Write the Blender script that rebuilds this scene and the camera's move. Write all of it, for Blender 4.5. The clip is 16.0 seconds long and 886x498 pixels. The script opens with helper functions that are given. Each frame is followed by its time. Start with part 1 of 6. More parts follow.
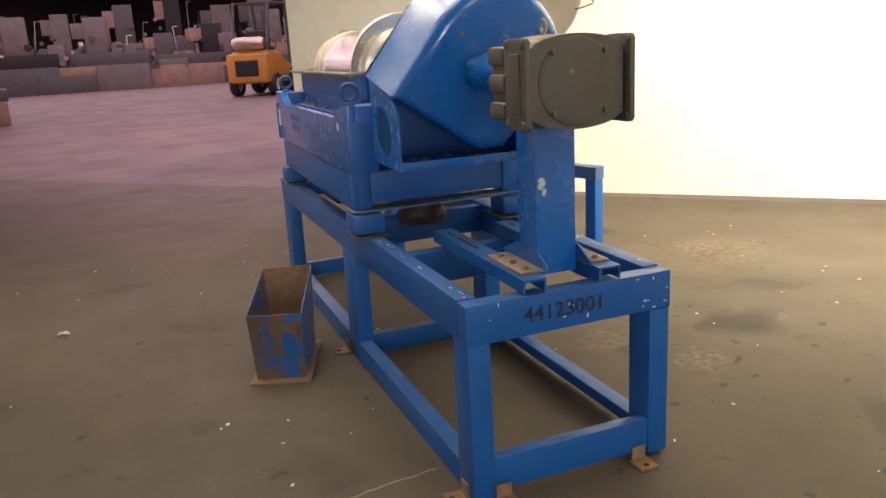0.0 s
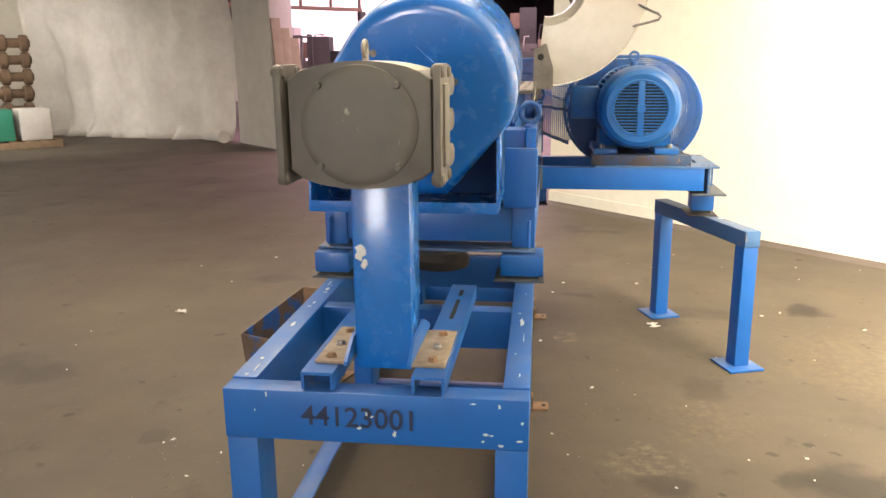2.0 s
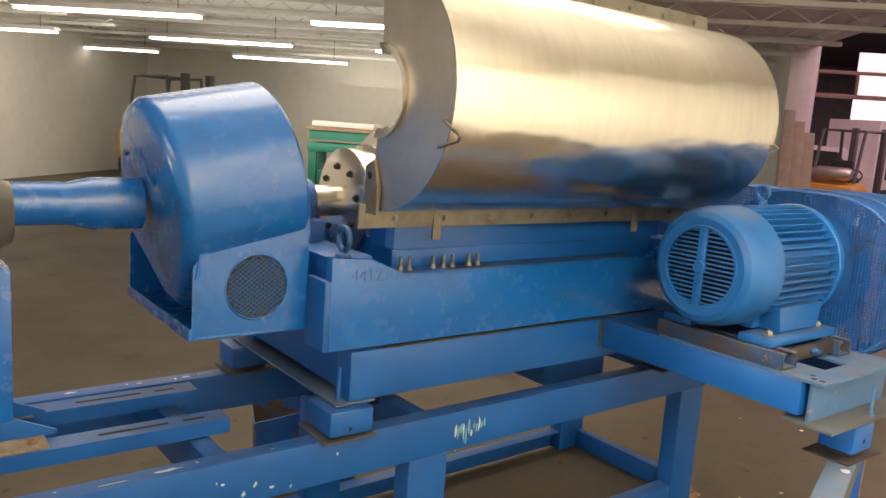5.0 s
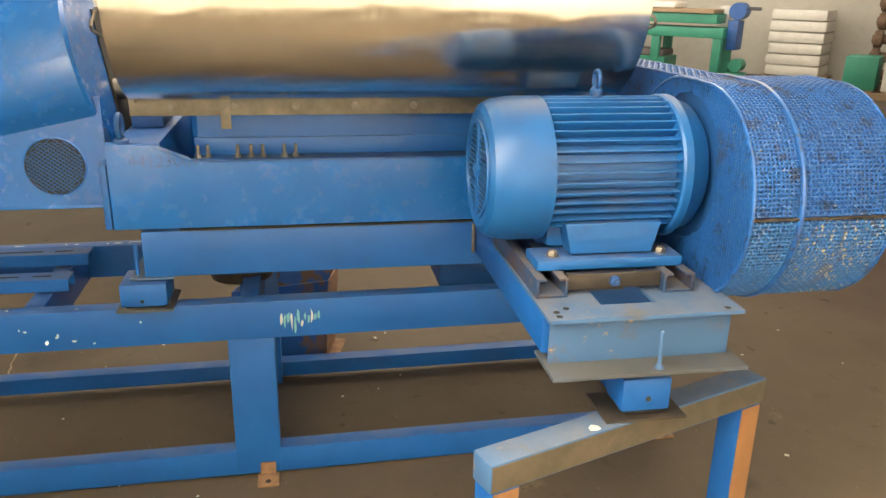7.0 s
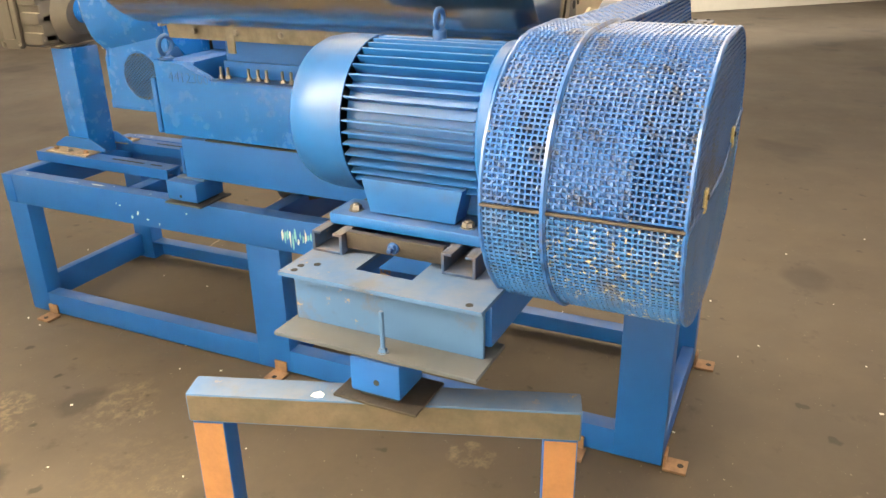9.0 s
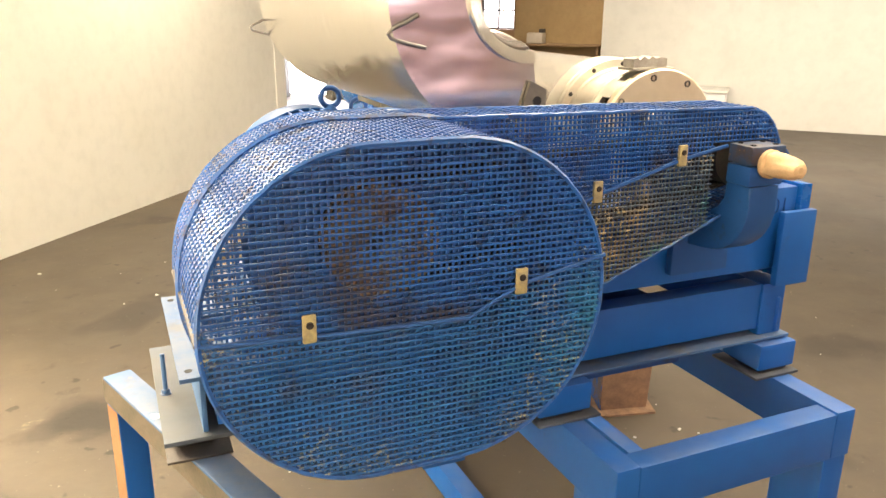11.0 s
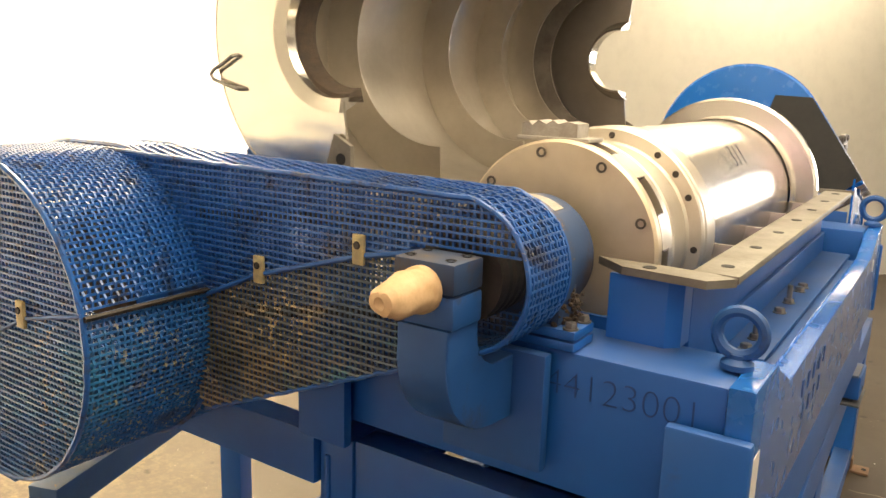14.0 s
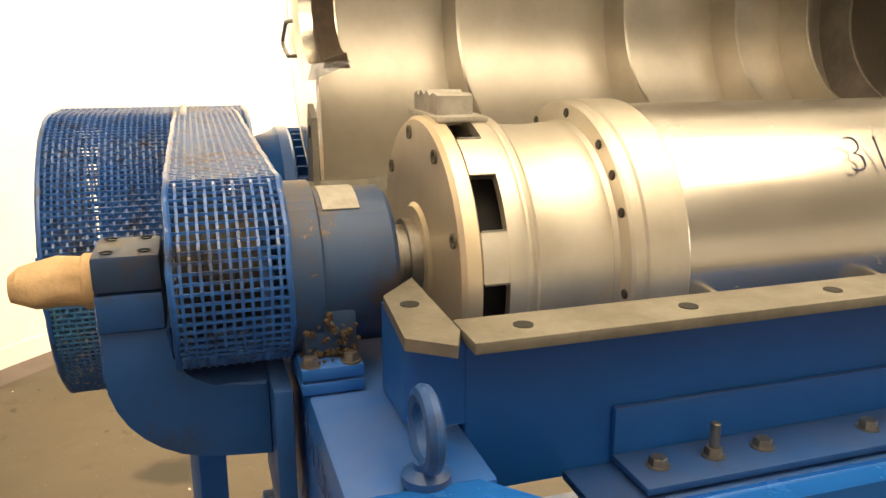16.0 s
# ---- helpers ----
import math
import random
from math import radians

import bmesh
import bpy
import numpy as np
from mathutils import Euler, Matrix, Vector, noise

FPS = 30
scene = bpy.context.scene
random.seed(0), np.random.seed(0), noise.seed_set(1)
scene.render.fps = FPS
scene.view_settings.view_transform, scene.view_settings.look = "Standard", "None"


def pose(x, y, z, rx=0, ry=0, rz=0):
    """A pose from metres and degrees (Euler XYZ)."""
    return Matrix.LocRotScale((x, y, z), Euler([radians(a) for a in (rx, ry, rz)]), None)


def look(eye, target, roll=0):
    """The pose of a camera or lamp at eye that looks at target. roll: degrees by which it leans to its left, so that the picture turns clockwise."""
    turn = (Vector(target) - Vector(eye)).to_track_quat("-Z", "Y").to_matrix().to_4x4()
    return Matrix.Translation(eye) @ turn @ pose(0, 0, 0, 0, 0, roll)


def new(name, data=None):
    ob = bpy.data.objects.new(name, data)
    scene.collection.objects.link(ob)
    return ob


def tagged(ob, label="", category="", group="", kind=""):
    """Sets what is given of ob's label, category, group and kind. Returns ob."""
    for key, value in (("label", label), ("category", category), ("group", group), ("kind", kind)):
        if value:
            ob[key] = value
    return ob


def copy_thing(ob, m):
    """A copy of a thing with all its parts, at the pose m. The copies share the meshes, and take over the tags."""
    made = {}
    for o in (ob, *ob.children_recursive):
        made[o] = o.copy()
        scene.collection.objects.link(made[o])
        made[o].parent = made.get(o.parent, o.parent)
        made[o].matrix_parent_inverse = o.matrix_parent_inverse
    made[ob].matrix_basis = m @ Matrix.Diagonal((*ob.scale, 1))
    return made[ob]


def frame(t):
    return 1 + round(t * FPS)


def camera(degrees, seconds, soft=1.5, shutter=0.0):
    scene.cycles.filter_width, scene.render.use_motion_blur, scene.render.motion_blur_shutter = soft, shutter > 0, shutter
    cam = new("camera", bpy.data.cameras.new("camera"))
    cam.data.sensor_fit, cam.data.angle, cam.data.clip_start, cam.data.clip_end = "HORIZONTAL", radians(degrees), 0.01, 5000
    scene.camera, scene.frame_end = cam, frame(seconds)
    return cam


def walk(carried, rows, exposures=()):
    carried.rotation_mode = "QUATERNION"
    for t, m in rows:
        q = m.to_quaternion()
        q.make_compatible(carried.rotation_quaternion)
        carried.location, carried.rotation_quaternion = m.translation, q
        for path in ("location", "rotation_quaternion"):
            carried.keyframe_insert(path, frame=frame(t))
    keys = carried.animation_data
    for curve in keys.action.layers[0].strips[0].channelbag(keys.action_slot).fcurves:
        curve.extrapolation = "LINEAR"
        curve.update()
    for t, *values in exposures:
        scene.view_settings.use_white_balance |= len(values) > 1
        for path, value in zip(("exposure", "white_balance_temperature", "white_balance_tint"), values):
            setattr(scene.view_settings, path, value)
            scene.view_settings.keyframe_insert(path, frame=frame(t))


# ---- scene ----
cam = camera(59.2, 16.0)
PATH = [
    (0, (-1.151, -1.98, 1.387), (-0.477, -0.167, 0.879), -3.2),
    (0.5, (-0.755, -1.904, 1.397), (-0.321, -0.071, 0.723), -2.8),
    (1, (-0.335, -1.879, 1.388), (-0.135, -0.009, 0.707), -2.5),
    (1.5, (0.019, -1.731, 1.374), (-0.014, 0.162, 0.731), -1.8),
    (2, (0.395, -1.628, 1.394), (0.126, 0.298, 0.926), -0.5),
    (2.5, (0.761, -1.519, 1.439), (0.242, 0.37, 1.036), 1.4),
    (3, (1.021, -1.268, 1.457), (0.271, 0.552, 1.103), 2.0),
    (3.2, (1.15, -1.185, 1.454), (0.304, 0.597, 1.124), 2.0),
    (5.3, (2.268, 0.167, 1.599), (0.628, 1.254, 1.242), 3.7),
    (5.5, (2.323, 0.321, 1.622), (0.642, 1.333, 1.238), 3.3),
    (6, (2.54, 0.743, 1.632), (0.755, 1.534, 1.2), 3.2),
    (6.5, (2.696, 1.147, 1.639), (0.855, 1.702, 1.09), 1.9),
    (7, (2.729, 1.548, 1.634), (0.864, 1.883, 0.992), 1.1),
    (7.5, (2.782, 1.98, 1.624), (0.911, 2.098, 0.927), 1.1),
    (8, (2.689, 2.352, 1.596), (0.849, 2.195, 0.83), 0.6),
    (8.5, (2.551, 2.707, 1.599), (0.788, 2.264, 0.766), 0.0),
    (9, (2.402, 3.088, 1.617), (0.748, 2.28, 0.836), -1.0),
    (9.5, (2.124, 3.349, 1.609), (0.597, 2.262, 0.909), -0.4),
    (9.7, (2.016, 3.444, 1.608), (0.559, 2.253, 0.929), -0.1),
    (11.8, (0.694, 4.153, 1.582), (0.435, 2.244, 1.044), 1.2),
    (12, (0.557, 4.129, 1.57), (0.401, 2.205, 1.049), 1.6),
    (12.5, (0.21, 4.089, 1.581), (0.286, 2.149, 1.098), 2.5),
    (13, (-0.144, 4.014, 1.573), (0.302, 2.114, 1.133), 2.4),
    (13.5, (-0.386, 3.789, 1.547), (0.399, 1.997, 1.131), 1.8),
    (14, (-0.591, 3.554, 1.544), (0.492, 1.924, 1.13), 1.6),
    (14.5, (-0.777, 3.294, 1.555), (0.61, 1.922, 1.113), 1.7),
    (15, (-0.8, 3.046, 1.542), (0.807, 1.958, 1.057), 0.9),
    (15.5, (-0.838, 2.864, 1.542), (0.889, 1.987, 1.043), 0.5),
    (16, (-0.953, 2.661, 1.545), (0.89, 2.074, 1.038), 0.1),
]
walk(cam, [(t, look(eye, target, roll)) for t, eye, target, roll in PATH], [(0.0, -0.5, 6500, 10), (0.5, -0.05, 6500, 10), (1.0, 0.25, 6500, 10), (1.5, 0.35, 6500, 10), (2.5, 0.15, 6450, 10), (3.2, -0.05, 6400, 10), (5.5, -0.6, 6800, 10), (7.0, -0.2, 6900, 10), (8.0, 0.22, 6900, 10), (8.5, 0.25, 6900, 10), (9.5, 0.42, 7100, 10), (12.0, 0.65, 6600, 10), (12.5, 0.45, 6700, 10), (13.5, 0.02, 7100, 10), (14.5, -0.08, 7300, 10), (15.5, -0.3, 7550, 10), (16.0, -0.48, 7700, 10)])

# ---- world, lamps, exposure ----
world = bpy.data.worlds.new("world")
scene.world = world
world.use_nodes = True
_bg = world.node_tree.nodes["Background"]
_sky = world.node_tree.nodes.new("ShaderNodeTexSky")
_sky.sky_type = "NISHITA"
_sky.sun_disc = False
_sky.sun_elevation, _sky.sun_rotation = radians(35), radians(200)
world.node_tree.links.new(_sky.outputs[0], _bg.inputs[0])
_bg.inputs[1].default_value = 0.12

XM, ZC = -0.045, 1.287          # axis of the centrifuge
S2 = math.sqrt(0.5)


def room(u, n, z=0.0):
    """From the hall's own axes (u along its long wall, n across it) to the world."""
    return Vector((S2 * (n - u), S2 * (n + u), z))


def area(name, at, target, sx, sy, power, colour):
    lamp = bpy.data.lights.new(name, "AREA")
    lamp.shape, lamp.size, lamp.size_y, lamp.energy, lamp.color = "RECTANGLE", sx, sy, power, colour
    ob = new(name, lamp)
    ob.matrix_world = look(at, target)
    return tagged(ob, kind="structure")


# ---- materials ----
def nodes_of(name):
    m = bpy.data.materials.new(name)
    m.use_nodes = True
    nt = m.node_tree
    return m, nt, nt.nodes["Principled BSDF"]


def link(nt, a, b):
    nt.links.new(a, b)


def noise_at(nt, scale, detail=6.0, rough=0.6, world_space=True, stretch=None):
    n = nt.nodes.new("ShaderNodeTexNoise")
    n.inputs["Scale"].default_value, n.inputs["Detail"].default_value, n.inputs["Roughness"].default_value = scale, detail, rough
    tc = nt.nodes.new("ShaderNodeNewGeometry") if world_space else nt.nodes.new("ShaderNodeTexCoord")
    src = tc.outputs["Position"] if world_space else tc.outputs["Object"]
    if stretch:
        mp = nt.nodes.new("ShaderNodeMapping")
        mp.inputs["Scale"].default_value = stretch
        link(nt, src, mp.inputs["Vector"])
        src = mp.outputs["Vector"]
    link(nt, src, n.inputs["Vector"])
    return n.outputs["Fac"]


def ramp(nt, fac, lo, hi):
    r = nt.nodes.new("ShaderNodeMapRange")
    r.inputs["From Min"].default_value, r.inputs["From Max"].default_value = lo, hi
    link(nt, fac, r.inputs["Value"])
    return r.outputs["Result"]


def mix(nt, fac, a, b):
    x = nt.nodes.new("ShaderNodeMix")
    x.data_type = "RGBA"
    if isinstance(fac, (int, float)):
        x.inputs[0].default_value = fac
    else:
        link(nt, fac, x.inputs[0])
    for s, v in ((x.inputs[6], a), (x.inputs[7], b)):
        if isinstance(v, tuple):
            s.default_value = (*v, 1.0)
        else:
            link(nt, v, s)
    return x.outputs[2]


def mul(nt, a, b):
    x = nt.nodes.new("ShaderNodeMath")
    x.operation = "MULTIPLY"
    for s, v in ((x.inputs[0], a), (x.inputs[1], b)):
        if isinstance(v, (int, float)):
            s.default_value = v
        else:
            link(nt, v, s)
    return x.outputs[0]


def bump(nt, p, fac, strength, dist=0.01):
    b = nt.nodes.new("ShaderNodeBump")
    b.inputs["Strength"].default_value, b.inputs["Distance"].default_value = strength, dist
    link(nt, fac, b.inputs["Height"])
    link(nt, b.outputs[0], p.inputs["Normal"])


def up_facing(nt):
    g = nt.nodes.new("ShaderNodeNewGeometry")
    s = nt.nodes.new("ShaderNodeSeparateXYZ")
    link(nt, g.outputs["True Normal"], s.inputs[0])
    return ramp(nt, s.outputs["Z"], 0.75, 0.95)


def paint(name, base, rough=0.42, dust=(0.20, 0.185, 0.175), dust_amt=0.5, chips=(0.55, 0.52, 0.48), chip_lo=0.70, second=None, grime=(0.05, 0.05, 0.055), chip_scale=30, grime_amt=0.42, coat=0.0, patches=()):
    """Worn machine paint: slow tone drift, grime, small chips and dust on what faces up."""
    m, nt, p = nodes_of(name)
    second = second or tuple(c * 0.72 for c in base)
    c = mix(nt, ramp(nt, noise_at(nt, 3.5, 4), 0.35, 0.7), base, second)
    c = mix(nt, mul(nt, ramp(nt, noise_at(nt, 14, 8, 0.72), 0.58, 0.82), grime_amt), c, grime)
    for sc, lo_p, hi_p, tone, amt in patches:
        c = mix(nt, mul(nt, ramp(nt, noise_at(nt, sc, 6, 0.7), lo_p, hi_p), amt), c, tone)
    p.inputs["Coat Weight"].default_value, p.inputs["Coat Roughness"].default_value = coat, 0.12
    c = mix(nt, mul(nt, up_facing(nt), mul(nt, ramp(nt, noise_at(nt, 9, 7), 0.30, 0.62), dust_amt)), c, dust)
    chip = mul(nt, ramp(nt, noise_at(nt, chip_scale, 6, 0.7), chip_lo, chip_lo + 0.03), ramp(nt, noise_at(nt, 3.1, 2), 0.50, 0.56))
    c = mix(nt, chip, c, chips)
    link(nt, c, p.inputs["Base Color"])
    r = ramp(nt, noise_at(nt, 22, 5), 0.2, 0.8)
    rr = nt.nodes.new("ShaderNodeMapRange")
    rr.inputs["To Min"].default_value, rr.inputs["To Max"].default_value = rough - 0.015, rough + 0.03
    link(nt, r, rr.inputs["Value"])
    link(nt, rr.outputs["Result"], p.inputs["Roughness"])
    bump(nt, p, noise_at(nt, 90, 3), 0.03, 0.003)
    return m


def metal(name, base, rough, second=None, stretch=None, amount=0.5, metallic=1.0, scale=6):
    m, nt, p = nodes_of(name)
    second = second or tuple(c * 0.7 for c in base)
    c = mix(nt, mul(nt, ramp(nt, noise_at(nt, scale, 6, 0.65, True, stretch), 0.35, 0.75), amount), base, second)
    link(nt, c, p.inputs["Base Color"])
    p.inputs["Metallic"].default_value = metallic
    rr = nt.nodes.new("ShaderNodeMapRange")
    rr.inputs["To Min"].default_value, rr.inputs["To Max"].default_value = max(0.03, rough - 0.08), rough + 0.12
    link(nt, noise_at(nt, scale * 3, 5, 0.6, True, stretch), rr.inputs["Value"])
    link(nt, rr.outputs["Result"], p.inputs["Roughness"])
    bump(nt, p, noise_at(nt, 60, 4, 0.6, True, stretch), 0.06, 0.003)
    return m


def rippled(m):
    """Thin rolled sheet: long shallow dents that bend what it mirrors."""
    nt = m.node_tree
    p = nt.nodes["Principled BSDF"]
    bump(nt, p, noise_at(nt, 3.0, 2, 0.5, True, (1.0, 1.0, 2.6)), 0.42, 0.02)
    return m


def plain(name, base, rough=0.6, second=None, scale=8.0, amount=0.6, bump_s=0.1, metallic=0.0, bscale=None, lo=0.35, hi=0.7):
    m, nt, p = nodes_of(name)
    second = second or tuple(c * 0.7 for c in base)
    c = mix(nt, mul(nt, ramp(nt, noise_at(nt, scale, 7, 0.65), lo, hi), amount), base, second)
    c = mix(nt, mul(nt, ramp(nt, noise_at(nt, scale * 7, 5), 0.45, 0.8), amount * 0.4), c, tuple(x * 0.6 for x in base))
    link(nt, c, p.inputs["Base Color"])
    p.inputs["Roughness"].default_value, p.inputs["Metallic"].default_value = rough, metallic
    bump(nt, p, noise_at(nt, bscale or scale * 8, 5), bump_s, 0.006)
    return m


def glow(name, colour, strength):
    m, nt, p = nodes_of(name)
    p.inputs["Base Color"].default_value = (*colour, 1)
    p.inputs["Emission Color"].default_value = (*colour, 1)
    p.inputs["Emission Strength"].default_value = strength
    return m


BLUE = paint("blue_paint", (0.005, 0.108, 0.42), dust=(0.20, 0.20, 0.205), dust_amt=0.24, chip_lo=0.74, chip_scale=45, second=(0.004, 0.088, 0.35), grime_amt=0.06, coat=0.15, patches=((12.0, 0.64, 0.74, (0.06, 0.052, 0.045), 0.28),))
BLUE_GLOSS = paint("glossy_blue_paint", (0.005, 0.128, 0.50), rough=0.26, dust_amt=0.0, chips=(0.005, 0.118, 0.465), chip_lo=0.92, second=(0.005, 0.118, 0.465), grime_amt=0.0, coat=0.6)
BLUE_MOTOR = paint("motor_blue_paint", (0.008, 0.108, 0.37), rough=0.36, dust_amt=0.3, chip_lo=0.72)
BLUE_DARK = paint("dark_blue_paint", (0.014, 0.09, 0.31), rough=0.45, dust_amt=0.25, dust=(0.12, 0.115, 0.12), patches=((8.0, 0.57, 0.70, (0.045, 0.036, 0.030), 0.7),))
BLUE_MESH = paint("mesh_blue_paint", (0.013, 0.110, 0.40), rough=0.36, chips=(0.26, 0.24, 0.20), chip_lo=0.62, second=(0.010, 0.075, 0.28), dust_amt=0.25, dust=(0.22, 0.26, 0.34), chip_scale=110, coat=0.4, grime=(0.02, 0.018, 0.016), grime_amt=0.6, patches=((5.0, 0.57, 0.66, (0.040, 0.032, 0.026), 0.8), (11.0, 0.60, 0.70, (0.012, 0.016, 0.03), 0.8), (28.0, 0.54, 0.66, (0.016, 0.020, 0.030), 0.75)))
MESH_LOWER = paint("lower_mesh_paint", (0.014, 0.120, 0.38), rough=0.36, chips=(0.34, 0.31, 0.22), chip_lo=0.56, second=(0.012, 0.10, 0.31), dust_amt=0.3, dust=(0.30, 0.34, 0.40), chip_scale=90, coat=0.4, grime=(0.03, 0.025, 0.02), grime_amt=0.6, patches=((4.3, 0.54, 0.66, (0.03, 0.21, 0.36), 0.6), (8.0, 0.56, 0.68, (0.09, 0.075, 0.045), 0.7), (26.0, 0.55, 0.68, (0.02, 0.022, 0.028), 0.6)))
MESH_TAN = paint("dirty_arm_mesh", (0.10, 0.105, 0.085), rough=0.5, chips=(0.46, 0.38, 0.22), chip_lo=0.55, second=(0.02, 0.11, 0.26), dust_amt=0.3, chip_scale=60, patches=((7.0, 0.48, 0.62, (0.32, 0.25, 0.13), 0.75), (4.0, 0.54, 0.64, (0.02, 0.20, 0.27), 0.8)))
BLUE_FADED = paint("faded_blue_paint", (0.045, 0.125, 0.29), rough=0.55, chips=(0.30, 0.20, 0.12), chip_lo=0.62, second=(0.045, 0.115, 0.25), patches=((6.0, 0.54, 0.68, (0.10, 0.085, 0.065), 0.6),))
GREY_CAST = paint("dusty_grey_casting", (0.105, 0.094, 0.082), rough=0.55, second=(0.070, 0.063, 0.056), dust=(0.46, 0.41, 0.33), dust_amt=1.0, chips=(0.28, 0.25, 0.2), chip_lo=0.66)
STEEL = rippled(metal("polished_stainless", (0.80, 0.76, 0.70), 0.19, (0.62, 0.58, 0.52), (1.0, 6.0, 1.0), 0.5))
STEEL_IN = metal("dull_stainless", (0.56, 0.52, 0.46), 0.36, (0.40, 0.36, 0.30), None, 0.8, 0.9)
STEEL_BOWL = metal("brushed_bowl_steel", (0.86, 0.82, 0.76), 0.22, (0.68, 0.60, 0.52), None, 0.5, 0.9, 4)
STEEL_HUB = metal("satin_hub_steel", (0.74, 0.69, 0.60), 0.38, (0.54, 0.47, 0.37), None, 0.7, 0.75, 9)
STEEL_DISC = metal("tan_disc_steel", (0.80, 0.68, 0.50), 0.40, (0.60, 0.48, 0.33), None, 0.7, 0.7, 7)
STEEL_FLANGE = plain("bare_flange_steel", (0.28, 0.26, 0.22), 0.5, (0.12, 0.105, 0.085), 12, 0.8, 0.15, 0.45)
DARK_STEEL = plain("dark_steel", (0.045, 0.042, 0.04), 0.5, (0.09, 0.07, 0.055), 20, 0.7, 0.2, 0.5)
BOLT_STEEL = plain("bolt_steel", (0.28, 0.27, 0.255), 0.35, (0.13, 0.105, 0.08), 40, 0.7, 0.2, 0.8)
RUST = plain("rusty_plate", (0.30, 0.18, 0.105), 0.8, (0.14, 0.085, 0.055), 25, 0.8, 0.3)
BROWN_STEEL = plain("bare_brown_steel", (0.145, 0.115, 0.085), 0.6, (0.075, 0.075, 0.055), 14, 0.9, 0.2, 0.2)
GREY_DIRT = plain("dirty_grey_plate", (0.20, 0.175, 0.15), 0.7, (0.09, 0.075, 0.06), 16, 0.9, 0.2)
BLUE_GREY = paint("greyed_blue_paint", (0.022, 0.060, 0.15), rough=0.5, chips=(0.22, 0.13, 0.06), chip_lo=0.62, second=(0.018, 0.042, 0.10), patches=((9.0, 0.50, 0.62, (0.060, 0.036, 0.022), 0.8), (30.0, 0.58, 0.70, (0.03, 0.025, 0.022), 0.7)))
DIRTY_BLUE = paint("dirty_blue_flange", (0.075, 0.095, 0.13), rough=0.6, second=(0.05, 0.055, 0.06), dust=(0.085, 0.08, 0.075), dust_amt=0.5, chips=(0.12, 0.095, 0.07), chip_lo=0.62)
DIRTY_PLATE = plain("dirty_shim_plate", (0.36, 0.29, 0.22), 0.75, (0.15, 0.11, 0.08), 22, 0.9, 0.3)
RUSTY_BLUE = paint("rusty_sheet_with_blue", (0.175, 0.115, 0.075), rough=0.7, second=(0.10, 0.068, 0.05), chips=(0.30, 0.26, 0.22), chip_lo=0.64, patches=((6.5, 0.52, 0.56, (0.010, 0.115, 0.40), 0.9), (18.0, 0.56, 0.68, (0.05, 0.038, 0.03), 0.7)))
BLUE_RUSTY = paint("blue_sheet_with_rust", (0.008, 0.105, 0.40), rough=0.55, patches=((7.0, 0.52, 0.57, (0.14, 0.085, 0.055), 0.9), (20.0, 0.58, 0.70, (0.04, 0.035, 0.03), 0.7)))
ORANGE_PRIMER = plain("orange_primer", (0.34, 0.165, 0.070), 0.7, (0.21, 0.11, 0.055), 14, 0.6, 0.15)
GREASE = plain("dried_grease", (0.045, 0.030, 0.020), 0.5, (0.12, 0.075, 0.04), 60, 0.7, 0.8)
PAPER = plain("wrapping_paper", (0.68, 0.47, 0.27), 0.6, (0.46, 0.28, 0.13), 22, 0.7, 0.2)
DIRTY_TAPE = plain("dirty_tape", (0.46, 0.43, 0.38), 0.6, (0.26, 0.23, 0.19), 40, 0.8, 0.2)
RUBBER = plain("black_rubber", (0.02, 0.02, 0.02), 0.7, (0.035, 0.033, 0.03), 20, 0.6, 0.2)
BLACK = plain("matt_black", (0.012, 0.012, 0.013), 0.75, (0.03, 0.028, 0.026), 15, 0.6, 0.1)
INK_FAINT = plain("faded_marker_ink", (0.008, 0.045, 0.17), 0.6, (0.008, 0.06, 0.24), 30, 0.9, 0.0)
INK = plain("marker_ink", (0.012, 0.02, 0.06), 0.6, (0.02, 0.03, 0.08), 60, 0.5, 0.0)
CHIP_WHITE = plain("white_primer_chip", (0.66, 0.66, 0.64), 0.6, (0.45, 0.52, 0.58), 50, 0.8, 0.1)
TEAL = plain("teal_paint_drip", (0.20, 0.50, 0.55), 0.5, (0.10, 0.30, 0.46), 40, 0.8, 0.1)
LABEL_WHITE = plain("label_white", (0.72, 0.70, 0.66), 0.5, (0.55, 0.52, 0.48), 50, 0.5, 0.0)
CLEAR_CLIP = plain("plastic_clip", (0.30, 0.26, 0.16), 0.35, (0.62, 0.50, 0.22), 60, 0.9, 0.1)
WHITE_WALL = plain("white_painted_wall", (0.80, 0.78, 0.72), 0.7, (0.74, 0.71, 0.64), 1.3, 0.5, 0.05, bscale=30)
GREY_WALL = plain("cream_block_wall", (0.60, 0.57, 0.50), 0.75, (0.50, 0.47, 0.41), 0.9, 0.6, 0.1, bscale=20)
TARP = plain("white_plastic_tarp", (0.80, 0.76, 0.72), 0.5, (0.56, 0.51, 0.48), 1.6, 0.7, 0.3, bscale=3)
BROWN_WALL = plain("brown_brick_wall", (0.40, 0.27, 0.17), 0.8, (0.28, 0.18, 0.11), 3, 0.7, 0.2)
GREEN = plain("green_machine_paint", (0.03, 0.26, 0.17), 0.45, (0.02, 0.17, 0.11), 4, 0.6, 0.05)
YELLOW = plain("forklift_yellow", (0.56, 0.28, 0.05), 0.45, (0.36, 0.18, 0.04), 3, 0.6, 0.05)
